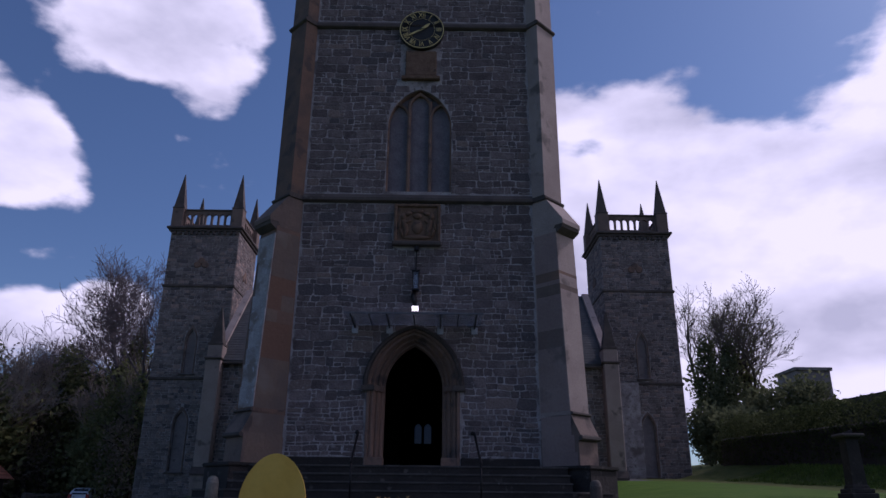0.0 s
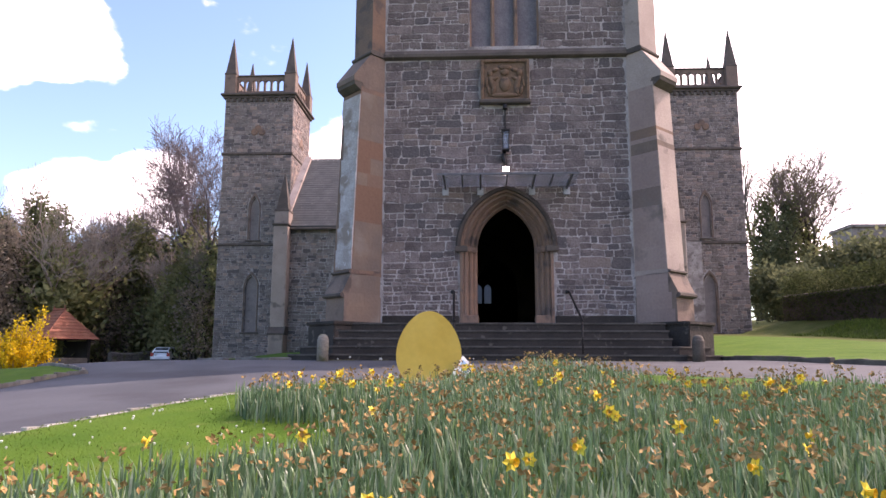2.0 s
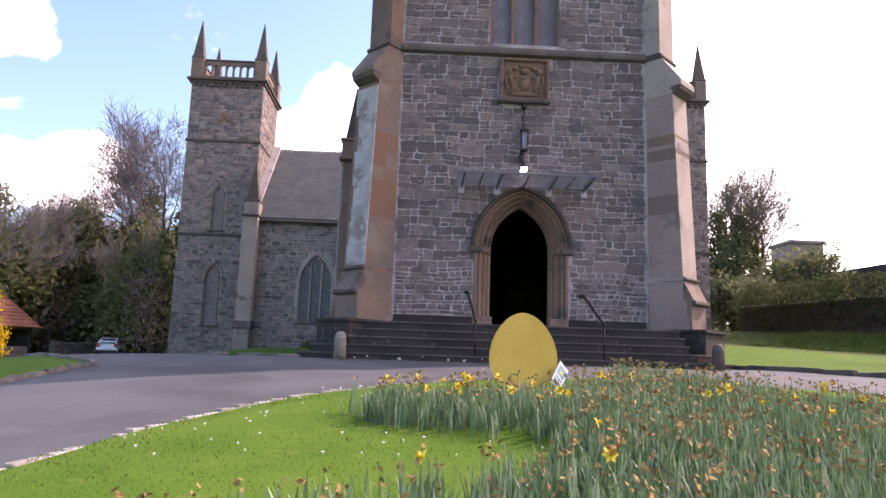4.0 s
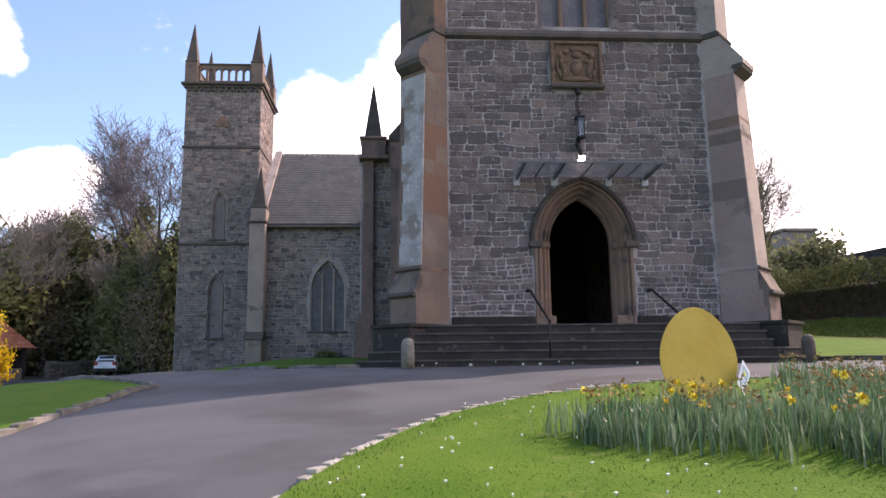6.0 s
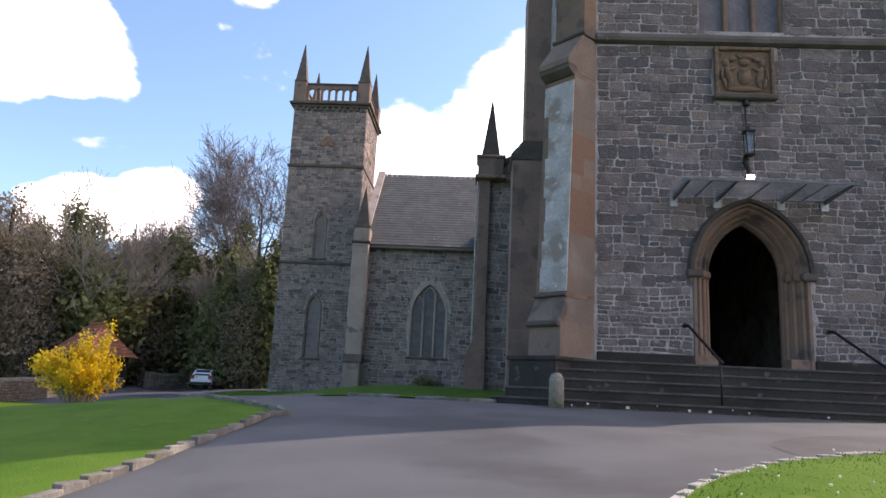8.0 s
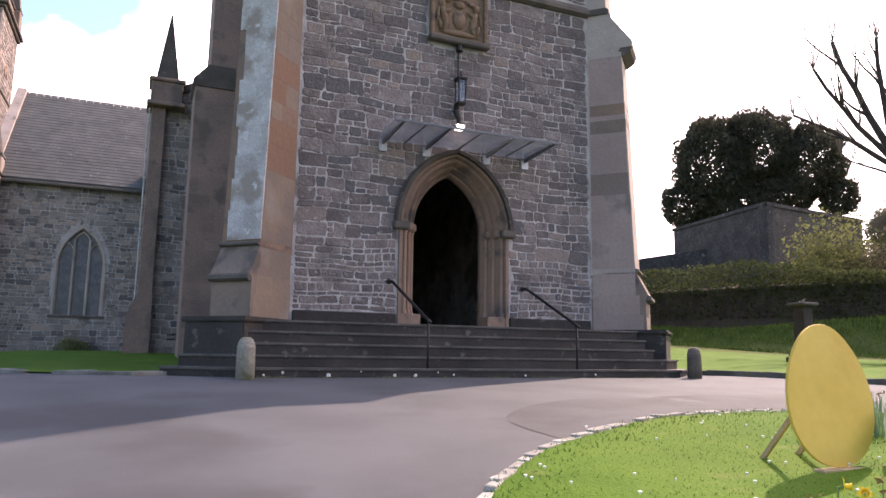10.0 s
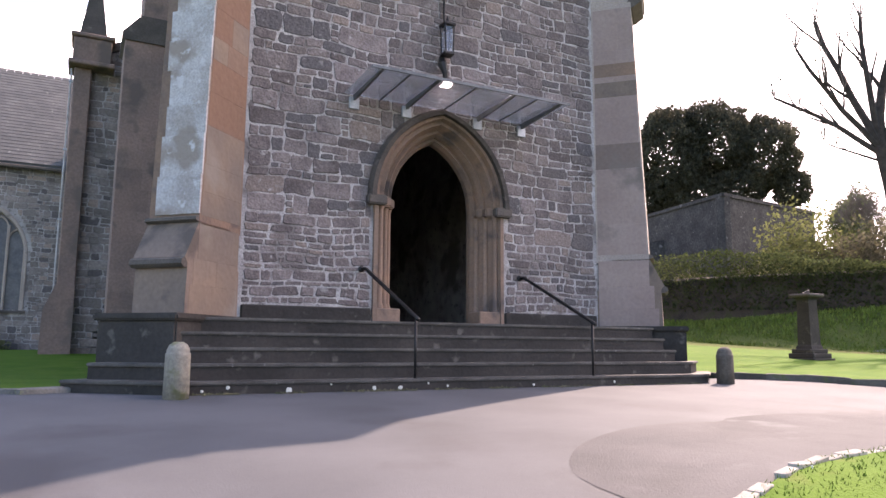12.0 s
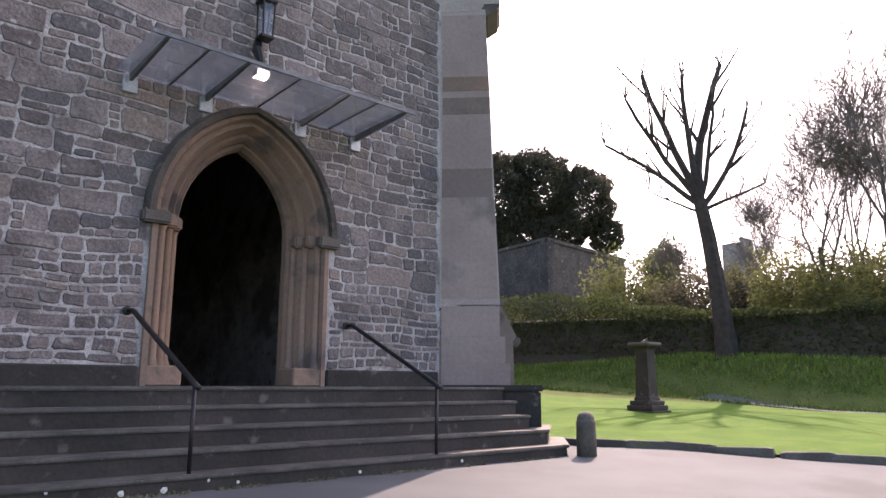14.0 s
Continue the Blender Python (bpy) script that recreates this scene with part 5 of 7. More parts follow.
# ---------------------------------------------------------------- trees
M_BARK = mat("grey_bark", (0.055, 0.046, 0.04), (0.092, 0.079, 0.068), 4.0, 0.95, 0.8, 25)
# The pollard's backlit darkness is put into this bark colour.
M_BARKD = mat("backlit_bark", (0.03, 0.025, 0.022), (0.052, 0.043, 0.037), 4.0, 0.95, 0.9, 25)
M_TWIG = mat("brown_twigs", (0.27, 0.22, 0.185), (0.35, 0.29, 0.245), 2.0, 0.95, 0.0, 25)
M_TWIGD = mat("dark_twigs", (0.12, 0.10, 0.086), (0.17, 0.142, 0.122), 2.0, 0.95, 0.0, 25)
M_PURPLE = mat("reddish_twigs", (0.125, 0.104, 0.112), (0.18, 0.15, 0.155), 2.0, 0.95, 0.0, 25)


def let_through(m, thin):
    """Part of the light passes through a leaf's material."""
    nt = m.node_tree
    b = nt.nodes["Principled BSDF"]
    tl, mx = nt.nodes.new("ShaderNodeBsdfTranslucent"), nt.nodes.new("ShaderNodeMixShader")
    nt.links.new(b.inputs["Base Color"].links[0].from_socket, tl.inputs["Color"])
    mx.inputs[0].default_value = thin
    nt.links.new(b.outputs[0], mx.inputs[1])
    nt.links.new(tl.outputs[0], mx.inputs[2])
    nt.links.new(mx.outputs[0], nt.nodes["Material Output"].inputs["Surface"])
    return m


def leaf_mat(name, c1, c2, island=0.35, obrand=0.15, thin=0.5):
    return let_through(mat(name, c1, c2, 0.35, 0.85, 0.0, 4.0, island=island, obrand=obrand, spec=0.12), thin)


M_EVER = leaf_mat("dark_evergreen_leaves", (0.115, 0.135, 0.07), (0.175, 0.19, 0.1), 0.2)
M_IVY = leaf_mat("ivy_leaves", (0.19, 0.21, 0.095), (0.27, 0.27, 0.13), 0.2)
M_OAK = leaf_mat("holm_oak_leaves", (0.06, 0.06, 0.042), (0.085, 0.083, 0.058), 0.2)
M_BUD = leaf_mat("fresh_bud_leaves", (0.12, 0.132, 0.05), (0.165, 0.172, 0.07), 0.2)
M_HEDGE = leaf_mat("hedge_leaves", (0.04, 0.056, 0.02), (0.075, 0.092, 0.04), 0.25)
M_FORS = leaf_mat("forsythia_flowers", (0.66, 0.45, 0.02), (0.74, 0.55, 0.045), 0.25)
M_BRUSH = leaf_mat("brown_undergrowth", (0.265, 0.22, 0.17), (0.34, 0.285, 0.222), 0.15)
M_SCRUB = leaf_mat("grey_scrub", (0.10, 0.092, 0.06), (0.145, 0.13, 0.085), 0.15)
M_SOIL = mat("woodland_floor", (0.05, 0.05, 0.028), (0.08, 0.07, 0.04), 0.8, 0.95, 0.6, 10)


def branching(rng, height, spread, levels, first=0.28, girth=0.03, forks=(2, 4), rise=0.5, sag=0.0, lean=0.0):
    """Limbs of a bare tree as (points, radii) from the trunk outwards."""
    out = []

    def grow(p, d, length, r, level):
        pts, rad = [p.copy()], [r]
        n = 4 if level < 2 else 3
        for k in range(n):
            wob = 0.13 + 0.06 * level
            d2 = (d + Vector((rng.uniform(-wob, wob), rng.uniform(-wob, wob), rng.uniform(-wob, wob) * 0.6 + (0.06 if level else 0) - sag * level))).normalized()
            p = p + d2 * length / n
            d = d2
            pts.append(p.copy())
            rad.append(max(r * (1 - 0.5 * (k + 1) / n), 0.011))
        out.append((pts, rad, level))
        if level >= levels:
            return
        count = rng.randint(*forks) + (1 if level == 0 else 0)
        for k in range(count):
            at = rng.uniform(0.45, 1.0) if level else rng.uniform(0.55, 1.0)
            i = min(int(at * n), n - 1)
            q = pts[i].lerp(pts[i + 1], at * n - i)
            ang, tip = rng.uniform(0, 2 * math.pi), spread * rng.uniform(0.6, 1.3)
            side = d.orthogonal().normalized()
            side.rotate(Matrix.Rotation(ang, 3, d))
            nd = (d + side * tip + Vector((0, 0, rise * 0.25))).normalized()
            grow(q, nd, length * rng.uniform(0.58, 0.8), rad[i + 1] * rng.uniform(0.55, 0.8), level + 1)
        if level:
            grow(pts[-1], (d + Vector((rng.uniform(-0.2, 0.2), rng.uniform(-0.2, 0.2), 0.15))).normalized(), length * 0.7, rad[-1], level + 1)

    grow(Vector((0, 0, 0)), Vector((lean, 0, 1)).normalized(), height * first, height * girth, 0)
    return out


def limbs_mesh(name, limbs, lo, hi, thick, material, parent, label=""):
    V, F = [], []
    for pts, rad, level in limbs:
        if not lo <= level <= hi:
            continue
        sides = 8 if level == 0 else (5 if level < 3 else 3)
        rings = []
        for k, p in enumerate(pts):
            d = (pts[min(k + 1, len(pts) - 1)] - pts[max(k - 1, 0)]).normalized()
            a = d.cross(Vector((0.31, 0.83, 0.1))).normalized()
            b = d.cross(a)
            r = rad[k] * thick
            rings.append(len(V))
            V.extend(p + (a * math.cos(2 * math.pi * s / sides) + b * math.sin(2 * math.pi * s / sides)) * r for s in range(sides))
        for q0, q1 in zip(rings, rings[1:]):
            F.extend((q0 + s, q0 + (s + 1) % sides, q1 + (s + 1) % sides, q1 + s) for s in range(sides))
    return from_lists(name, V, F, material, parent, label)


def leaves(rng, spots, size, flat=0.0):
    """Small folded leaf sprays at the given places."""
    V, F = [], []
    for p in spots:
        s = size * rng.uniform(0.6, 1.4)
        a = Vector((rng.uniform(-1, 1), rng.uniform(-1, 1), rng.uniform(-1, 1) * (1 - flat))).normalized()
        b = a.orthogonal().normalized()
        b.rotate(Matrix.Rotation(rng.uniform(0, 6.28), 3, a))
        c = a.cross(b)
        k = len(V)
        V.extend((p - a * s * 0.5, p + b * s * 0.32 + c * s * 0.08, p + a * s * 0.6, p - b * s * 0.32 + c * s * 0.08))
        F.append((k, k + 1, k + 2, k + 3))
    return V, F


def blob_points(rng, lobes, n, shell=0.35, ragged=1.0):
    """Places in and near the skin of several ellipsoids."""
    out = []
    total = sum(l[3] * l[5] for l in lobes)
    for cx, cy, cz, rx, ry, rz in lobes:
        for _ in range(int(n * rx * rz / total)):
            d = Vector((rng.gauss(0, 1), rng.gauss(0, 1), rng.gauss(0, 1))).normalized()
            lump_n = 0.8 + 0.15 * (1 - ragged) + ragged * (0.5 * noise.noise(Vector((cx, cy, cz)) * 0.37 + d * 2.2) + 0.3 * noise.noise(d * 6 + Vector((cz, cx, 0))))
            r = (shell + (1 - shell) * rng.random() ** 0.5) * lump_n
            out.append(Vector((cx + d.x * rx * r, cy + d.y * ry * r, cz + d.z * rz * r)))
    return out


def bare_tree(seed, height, spread=0.75, levels=5, twig=M_TWIG, ivy=0.0, label="bare winter tree with fine twigs", buds=0, forks=(2, 3), girth=0.022, first=0.3, thick=1.0):
    r = random.Random(seed)
    t = thing("tree", label, "tree")
    limbs = branching(r, height, spread, levels, first, girth, forks, rise=0.25)
    limbs_mesh("trunk", limbs, 0, 1, thick, M_BARK, t)
    limbs_mesh("crown", limbs, 2, levels, thick * 1.15, twig, t)
    if ivy:
        spots = []
        for pts, rad, level in limbs:
            if level <= 1:
                for k in range(int(900 * ivy / (1 + 1.5 * level))):
                    a = r.random() * (len(pts) - 1)
                    i = int(a)
                    q = pts[i].lerp(pts[i + 1], a - i)
                    if q.z < height * 0.62:
                        spots.append(q + Vector((r.gauss(0, 1), r.gauss(0, 1), r.gauss(0, 0.7))) * (0.35 + 0.5 * ivy))
        V, F = leaves(r, spots, 0.42)
        from_lists("ivy", V, F, M_IVY, t)
    if buds:
        spots = [pts[-1] + Vector((r.gauss(0, 0.15), r.gauss(0, 0.15), r.gauss(0, 0.15))) for pts, rad, level in limbs if level >= levels - 1 for _ in range(buds)]
        V, F = leaves(r, spots, 0.16)
        from_lists("bud", V, F, M_BUD, t)
    return t


def evergreen(seed, lobes, n, size, material, trunk_h, label, name="tree", cat="tree", trunk_r=0.3, shell=0.35, ragged=1.0):
    r = random.Random(seed)
    t = thing(name, label, cat)
    if trunk_h:
        bm = bmesh.new()
        tube(bm, [(0, 0, -0.3), (0.1, 0, trunk_h * 0.4), (-0.05, 0.1, trunk_h * 0.75), (0.05, 0, trunk_h)], [trunk_r, trunk_r * 0.8, trunk_r * 0.6, trunk_r * 0.25], 7)
        for k in range(5):
            z = trunk_h * r.uniform(0.4, 0.9)
            a = r.uniform(0, 6.28)
            ln = trunk_h * 0.25
            tube(bm, [(0, 0, z), (math.cos(a) * ln * 0.5, math.sin(a) * ln * 0.5, z + ln * 0.35), (math.cos(a) * ln, math.sin(a) * ln, z + ln * 0.6)], [trunk_r * 0.35, trunk_r * 0.22, 0.03], 5)
        part("trunk", bm, M_BARK, t)
    V, F = leaves(r, blob_points(r, lobes, n, shell, ragged), size)
    from_lists("crown", V, F, material, t)
    return t


def stand(ob, x, y, scale=1.0, turn=0.0, sink=0.2, wide=1.0):
    return Matrix.LocRotScale((x, y, ground_z(x, y) - sink), Euler((0, 0, turn)), (scale * wide, scale * wide, scale))


tr = random.Random(11)
# western wood: a few kinds, repeated at other turns and sizes
kinds = [bare_tree(31, 15, 0.62, 5, M_TWIG, forks=(3, 4)), bare_tree(32, 16, 0.5, 5, M_PURPLE, forks=(3, 4)), bare_tree(33, 15, 0.62, 5, M_TWIG, ivy=1.1, forks=(2, 4), label="ivy-clad bare woodland tree"),
         evergreen(41, [(0, 0, 3.5, 2.6, 2.6, 4), (0.4, 0.3, 7.5, 2.1, 2.1, 3.6), (-0.4, 0.2, 10.6, 1.2, 1.2, 2.6)], 7000, 0.27, M_EVER, 12, "dark evergreen woodland tree"),
         evergreen(42, [(0, 0, 3, 3.0, 2.8, 3.4), (1.2, 0, 6.5, 2.0, 2.2, 3), (-1.3, 0.4, 5.8, 2.0, 2.0, 3), (0.2, 0.3, 8.8, 1.5, 1.5, 2.2)], 6500, 0.26, M_IVY, 9, "ivy-green bushy woodland tree"),
         evergreen(43, [(0, 0, 3, 2.9, 2.5, 3.2), (1.1, 0, 6.2, 1.9, 2, 2.8), (-1.2, 0, 5.6, 2.0, 2, 2.8), (0.1, 0.2, 8.9, 1.6, 1.6, 2.4)], 6000, 0.2, M_BRUSH, 10, "brown leafless woodland thicket", "thicket", "thicket")]


def polar(az, dist, eye=(-4, -17)):
    return eye[0] + dist * math.sin(radians(az)), eye[1] + dist * math.cos(radians(az))


wood = []
for az in np.arange(-44, -13.5, 0.95):
    for row, dist in enumerate((70, 80, 92)):
        a = az + tr.uniform(-0.6, 0.6)
        d = dist + tr.uniform(-4, 4)
        k = tr.choice((((4, 3, 4, 2, 3, 4, 5), (4, 0, 2, 5, 1, 3, 3)) if a > -27 else ((5, 5, 4, 2, 2, 0, 5, 3), (5, 0, 2, 5, 1, 3, 0)))[row] if row < 2 else (0, 1, 0, 1, 2, 1))
        wood.append((k, a, d, tr.uniform(0.78, 1.15) * (1.12 if k == 3 else 1.25 if k > 3 else 1.22), tr.uniform(0, 6.28)))
used = set()
for k, a, d, sc, turn in wood:
    x, y = polar(a, d)
    m = stand(None, x, y, sc, turn)
    if k not in used:
        used.add(k)
        kinds[k].matrix_world = m
        kinds[k]["group"] = "trees of the western wood"
    else:
        copy_thing(kinds[k], Matrix.LocRotScale(m.translation, m.to_quaternion(), (1, 1, 1)) @ Matrix.Diagonal((sc / kinds[k].scale[0], sc / kinds[k].scale[1], sc / kinds[k].scale[2], 1)))
for k in range(6):
    if k not in used:
        x, y = polar(-30, 85)
        kinds[k].matrix_world = stand(None, x, y)

big = bare_tree(57, 25, 0.78, 6, M_PURPLE, ivy=1.0, label="tall spreading bare tree, ivy on its trunk", forks=(2, 4), girth=0.017, first=0.33, thick=1.2)
big.matrix_world = stand(None, *polar(-18.3, 62), 1.0, 0.4)
for az, d, sc, kk in ((-17.6, 60, 1.25, 4), (-20.4, 62, 1.1, 4), (-16.2, 60, 1.2, 3), (-18.8, 62, 0.95, 2), (-22.0, 64, 1.0, 2), (-19.4, 60, 0.95, 5)):
    copy_thing(kinds[kk], stand(None, *polar(az, d), sc / kinds[kk].scale[0], tr.uniform(0, 6)))

# east side: trees behind the second corner tower, fort oak, pollard, others
e1 = bare_tree(61, 23, 0.6, 5, M_TWIGD, buds=1, ivy=0.5, label="tall bare tree with first buds", forks=(3, 4), thick=1.3)
e1.matrix_world = stand(None, *polar(24.3, 78, (-0.3, -19)), 1.0, 1.0)
copy_thing(e1, stand(None, *polar(21.2, 84, (-0.3, -19)), 1.05, 2.6))
copy_thing(kinds[3], stand(None, *polar(22.0, 76, (-0.3, -19)), 1.0 / kinds[3].scale[0], 1.2))
copy_thing(kinds[3], stand(None, *polar(23.2, 74, (-0.3, -19)), 0.95 / kinds[3].scale[0], 3.2))
bush = evergreen(62, [(0, 0, 2.6, 3.4, 3, 2.9), (1.6, 0.2, 3.2, 2.2, 2.2, 2.6), (-1.5, 0, 2.2, 2.2, 2, 2.4)], 5200, 0.33, M_EVER, 3, "large rounded dark evergreen bush", "bush", "bush")
bush.matrix_world = stand(None, *polar(27.0, 66, (-0.3, -19)), 1.25, 0)
copy_thing(bush, stand(None, *polar(22.4, 62, (-0.3, -19)), 0.75, 2))
copy_thing(bush, stand(None, *polar(24.2, 58, (-0.3, -19)), 0.6, 4))
oak = evergreen(63, [(-5.5, 0, 9.2, 6.6, 6, 6.6), (1.0, 1, 10.3, 6.6, 6, 5.8), (7.5, 0, 8.4, 5.4, 5, 5.0), (-9.5, 0, 4.4, 4.2, 3, 3.6), (11, 0.5, 4.2, 3.0, 2.6, 2.6), (-3, 0, 4.0, 5.5, 4, 3.2), (4, 0, 4.5, 4.5, 4, 2.6)], 70000, 0.42, M_OAK, 9, "massive dark evergreen oak on the hill", trunk_r=0.7, shell=0.6, ragged=0.45)
ox, oy = polar(48.0, 108, (-5.7, -11.6))
oak.matrix_world = Matrix.LocRotScale((ox, oy, 18.0), Euler((0, 0, radians(-48))), (0.98, 1.0, 1.22))
pr = random.Random(5)
pollard = thing("tree", "tall pollarded bare tree with stubby limbs", "tree")
limbs = [([Vector((0.2, 0, -0.6)), Vector((0.1, 0, 1.0)), Vector((-0.05, 0.0, 3.0)), Vector((-0.28, 0.1, 5.2)), Vector((-0.55, 0.1, 7.0))], [0.62, 0.46, 0.38, 0.34, 0.3], 0)]


def limb(start, d, ln, r, level):
    p, pts, rad = Vector(start), [Vector(start)], [r]
    d = Vector(d).normalized()
    for k in range(5):
        d = (d + Vector((pr.uniform(-0.17, 0.17), pr.uniform(-0.17, 0.17), 0.02 if level < 3 else 0.2))).normalized()
        p = p + d * ln / 5
        pts.append(p.copy())
        rad.append(r * (1 - 0.11 * (k + 1)))
    limbs.append((pts, rad, level))
    return pts, rad


# main limbs: height of the fork, direction across and up, length, girth
mains = [(7.0, -0.1, 1.0, 7.4, 0.25), (6.8, -0.28, 1.0, 7.0, 0.2), (6.7, -0.85, 0.9, 5.4, 0.14), (6.9, 0.02, 1.0, 6.4, 0.18), (6.9, 0.3, 1.0, 5.4, 0.13), (6.6, 0.6, 0.95, 5.2, 0.15), (6.5, 0.85, 0.42, 3.0, 0.1), (6.4, -0.9, 0.35, 2.6, 0.07), (6.9, -0.55, 1.0, 6.0, 0.15)]
for z, dx, dz, ln, r in mains:
    pts, rad = limb((-0.55 + (7.0 - z) * 0.13, 0.1, z), (dx, pr.uniform(-0.2, 0.2), dz), ln, r, 1)
    for k in range(5 if ln > 4 else 2):
        i = pr.randint(2, 4)
        q, qr = limb(pts[i], (dx + pr.uniform(-0.8, 0.8), pr.uniform(-0.4, 0.4), 0.8), ln * pr.uniform(0.16, 0.34), rad[i] * 0.55, 2)
        for s in range(4):
            limb(q[-1], (pr.uniform(-0.7, 0.7), pr.uniform(-0.6, 0.6), 1), pr.uniform(0.6, 1.5), 0.02, 3)
    for s in range(11):
        limb(pts[-1], (pr.uniform(-0.6, 0.6), pr.uniform(-0.6, 0.6), 1), pr.uniform(0.8, 2.0), 0.02, 3)
limbs_mesh("trunk", limbs, 0, 0, 1, M_BARKD, pollard)
limbs_mesh("crown", limbs, 1, 2, 1, M_BARKD, pollard)
limbs_mesh("twig", limbs, 3, 3, 1, M_TWIGD, pollard)["kind"] = "stuff"
px, py = polar(62.6, 33.4, (-4.16, -8.8))
pollard.matrix_world = Matrix.LocRotScale((px, py, ground_z(px, py)), Euler((0, 0, radians(-62))), (1.0, 1.0, 1.0))
e2 = bare_tree(64, 17, 0.68, 5, M_TWIGD, buds=0, label="bare twiggy tree beside the wall", forks=(3, 4), girth=0.013)
e2.matrix_world = stand(None, *polar(69.5, 42, (-4.16, -8.8)), 1.0, 0)
e3 = copy_thing(e2, stand(None, *polar(74.5, 40, (-4.16, -8.8)), 1.25, 2.2))
for az, d, sc, turn in ((66.8, 58, 0.9, 4.0), (64.8, 54, 0.6, 1.0), (60.2, 54, 0.62, 3.0), (71.8, 46, 0.95, 5.1)):
    copy_thing(e2, stand(None, *polar(az, d, (-4.16, -8.8)), sc, turn))
cyp = evergreen(65, [(0, 0, 3.6, 3.0, 2.5, 3.6), (0.8, 0, 6.6, 1.9, 1.6, 2.6), (-1.4, 0, 5.4, 1.8, 1.6, 2.4)], 8000, 0.27, M_EVER, 6, "dark conifer behind the boundary wall")
cyp.matrix_world = stand(None, *polar(58.6, 66, (-4.16, -8.8)), 0.95, 0)
yel = evergreen(66, [(0, 0, 2.3, 1.9, 1.8, 2.0), (0.9, 0.2, 1.6, 1.2, 1.2, 1.4), (-0.9, 0, 1.7, 1.2, 1.2, 1.3)], 5200, 0.13, M_BUD, 2.2, "yellow-green budding shrub behind the wall", "shrub", "shrub")
yel.matrix_world = stand(None, *polar(55.4, 46, (-4.16, -8.8)), 1.6, 0)
for az, d, sc in ((67.5, 44, 0.85), (70, 41, 0.75), (73.5, 43, 0.85), (64, 50, 0.8), (59, 52, 0.8)):
    copy_thing(yel, stand(None, *polar(az, d, (-4.16, -8.8)), sc, az))
scr = evergreen(67, [(0, 0, 1.6, 2.6, 2.0, 1.8), (1.6, 0.2, 1.4, 1.8, 1.6, 1.5), (-1.7, 0, 1.4, 1.8, 1.6, 1.6)], 5200, 0.15, M_SCRUB, 2.0, "grey-brown leafless scrub on the hill", "thicket", "thicket")
scr.matrix_world = stand(None, *polar(58.5, 48, (-4.16, -8.8)), 1.3, 0)
for az, d, sc in ((62.5, 50, 1.25), (66, 50, 1.15), (70.5, 52, 1.25), (74, 48, 1.1), (52, 60, 0.55), (47, 64, 0.5), (42, 66, 0.5), (37, 66, 0.7)):
    copy_thing(scr, stand(None, *polar(az, d, (-4.16, -8.8)), sc, az))

# ---------------------------------------------------------------- boundary wall and hedge to the east
# Base colours carry the shade on the wall's west face; green spots are staining.
M_WALLD = mat("shade_dark_boundary_stone", (0.045, 0.04, 0.035), (0.075, 0.065, 0.056), 1.5, 0.95, 0.8, 12, spots=(0.05, 0.06, 0.03), spot_scale=1.5, spot_at=0.56)
line = spline([(hedge_x(y), y) for y in (30, 24, 17, 8, -6, -20, -45)], 10, closed=False)


def wall_along(name, label, path, thick, foot, head, material, category="wall"):
    V, F = [], []
    for k, (x, y) in enumerate(path):
        x1, y1 = path[min(k + 1, len(path) - 1)]
        x0, y0 = path[max(k - 1, 0)]
        n = Vector((y1 - y0, x0 - x1, 0)).normalized() * thick / 2
        zb, zt = foot(x, y), head(x, y)
        V += [(x - n.x, y - n.y, zb), (x - n.x, y - n.y, zt), (x, y, zt + 0.12), (x + n.x, y + n.y, zt), (x + n.x, y + n.y, zb)]
    for k in range(len(path) - 1):
        for s in range(4):
            F.append((k * 5 + s, k * 5 + s + 1, (k + 1) * 5 + s + 1, (k + 1) * 5 + s))
    F += [(0, 1, 2, 3, 4), tuple(len(V) - 5 + s for s in (4, 3, 2, 1, 0))]
    return tagged(from_lists(name, V, F, material), label, category, kind="structure")


wall_along("wall_east", "ivy-stained stone boundary wall painted dark for its shade", line, 0.6, lambda x, y: 0.0, lambda x, y: 4.0 + 0.35 * smooth((y - 6) / 12), M_WALLD)
hr = random.Random(9)
spots = []
for (x0, y0), (x1, y1) in zip(line, line[1:]):
    ln = math.hypot(x1 - x0, y1 - y0)
    for _ in range(int(ln * 760)):
        t = hr.random()
        x, y = x0 + (x1 - x0) * t, y0 + (y1 - y0) * t
        north = smooth((y - 6) / 10)
        hgt = 0.35 + 1.15 * north + 0.3 * noise.noise((x * 0.5, y * 0.5, 0)) + 0.2 * noise.noise((x * 1.7, y * 1.7, 2))
        if hgt < 0.1:
            continue
        wv = hr.random()
        drop = -1.7 * hr.random() ** 1.6 if hr.random() < 0.3 else hgt * wv
        spots.append(Vector((x + (hr.uniform(-0.65, -0.3) if drop < 0 else hr.uniform(-0.6, 0.9)), y + hr.uniform(-0.5, 0.5), 3.95 + 0.35 * north + drop)))
V, F = leaves(hr, spots, 0.14)
tagged(from_lists("hedge", V, F, M_HEDGE), "straggling green hedge on top of the wall", "hedge", kind="stuff")

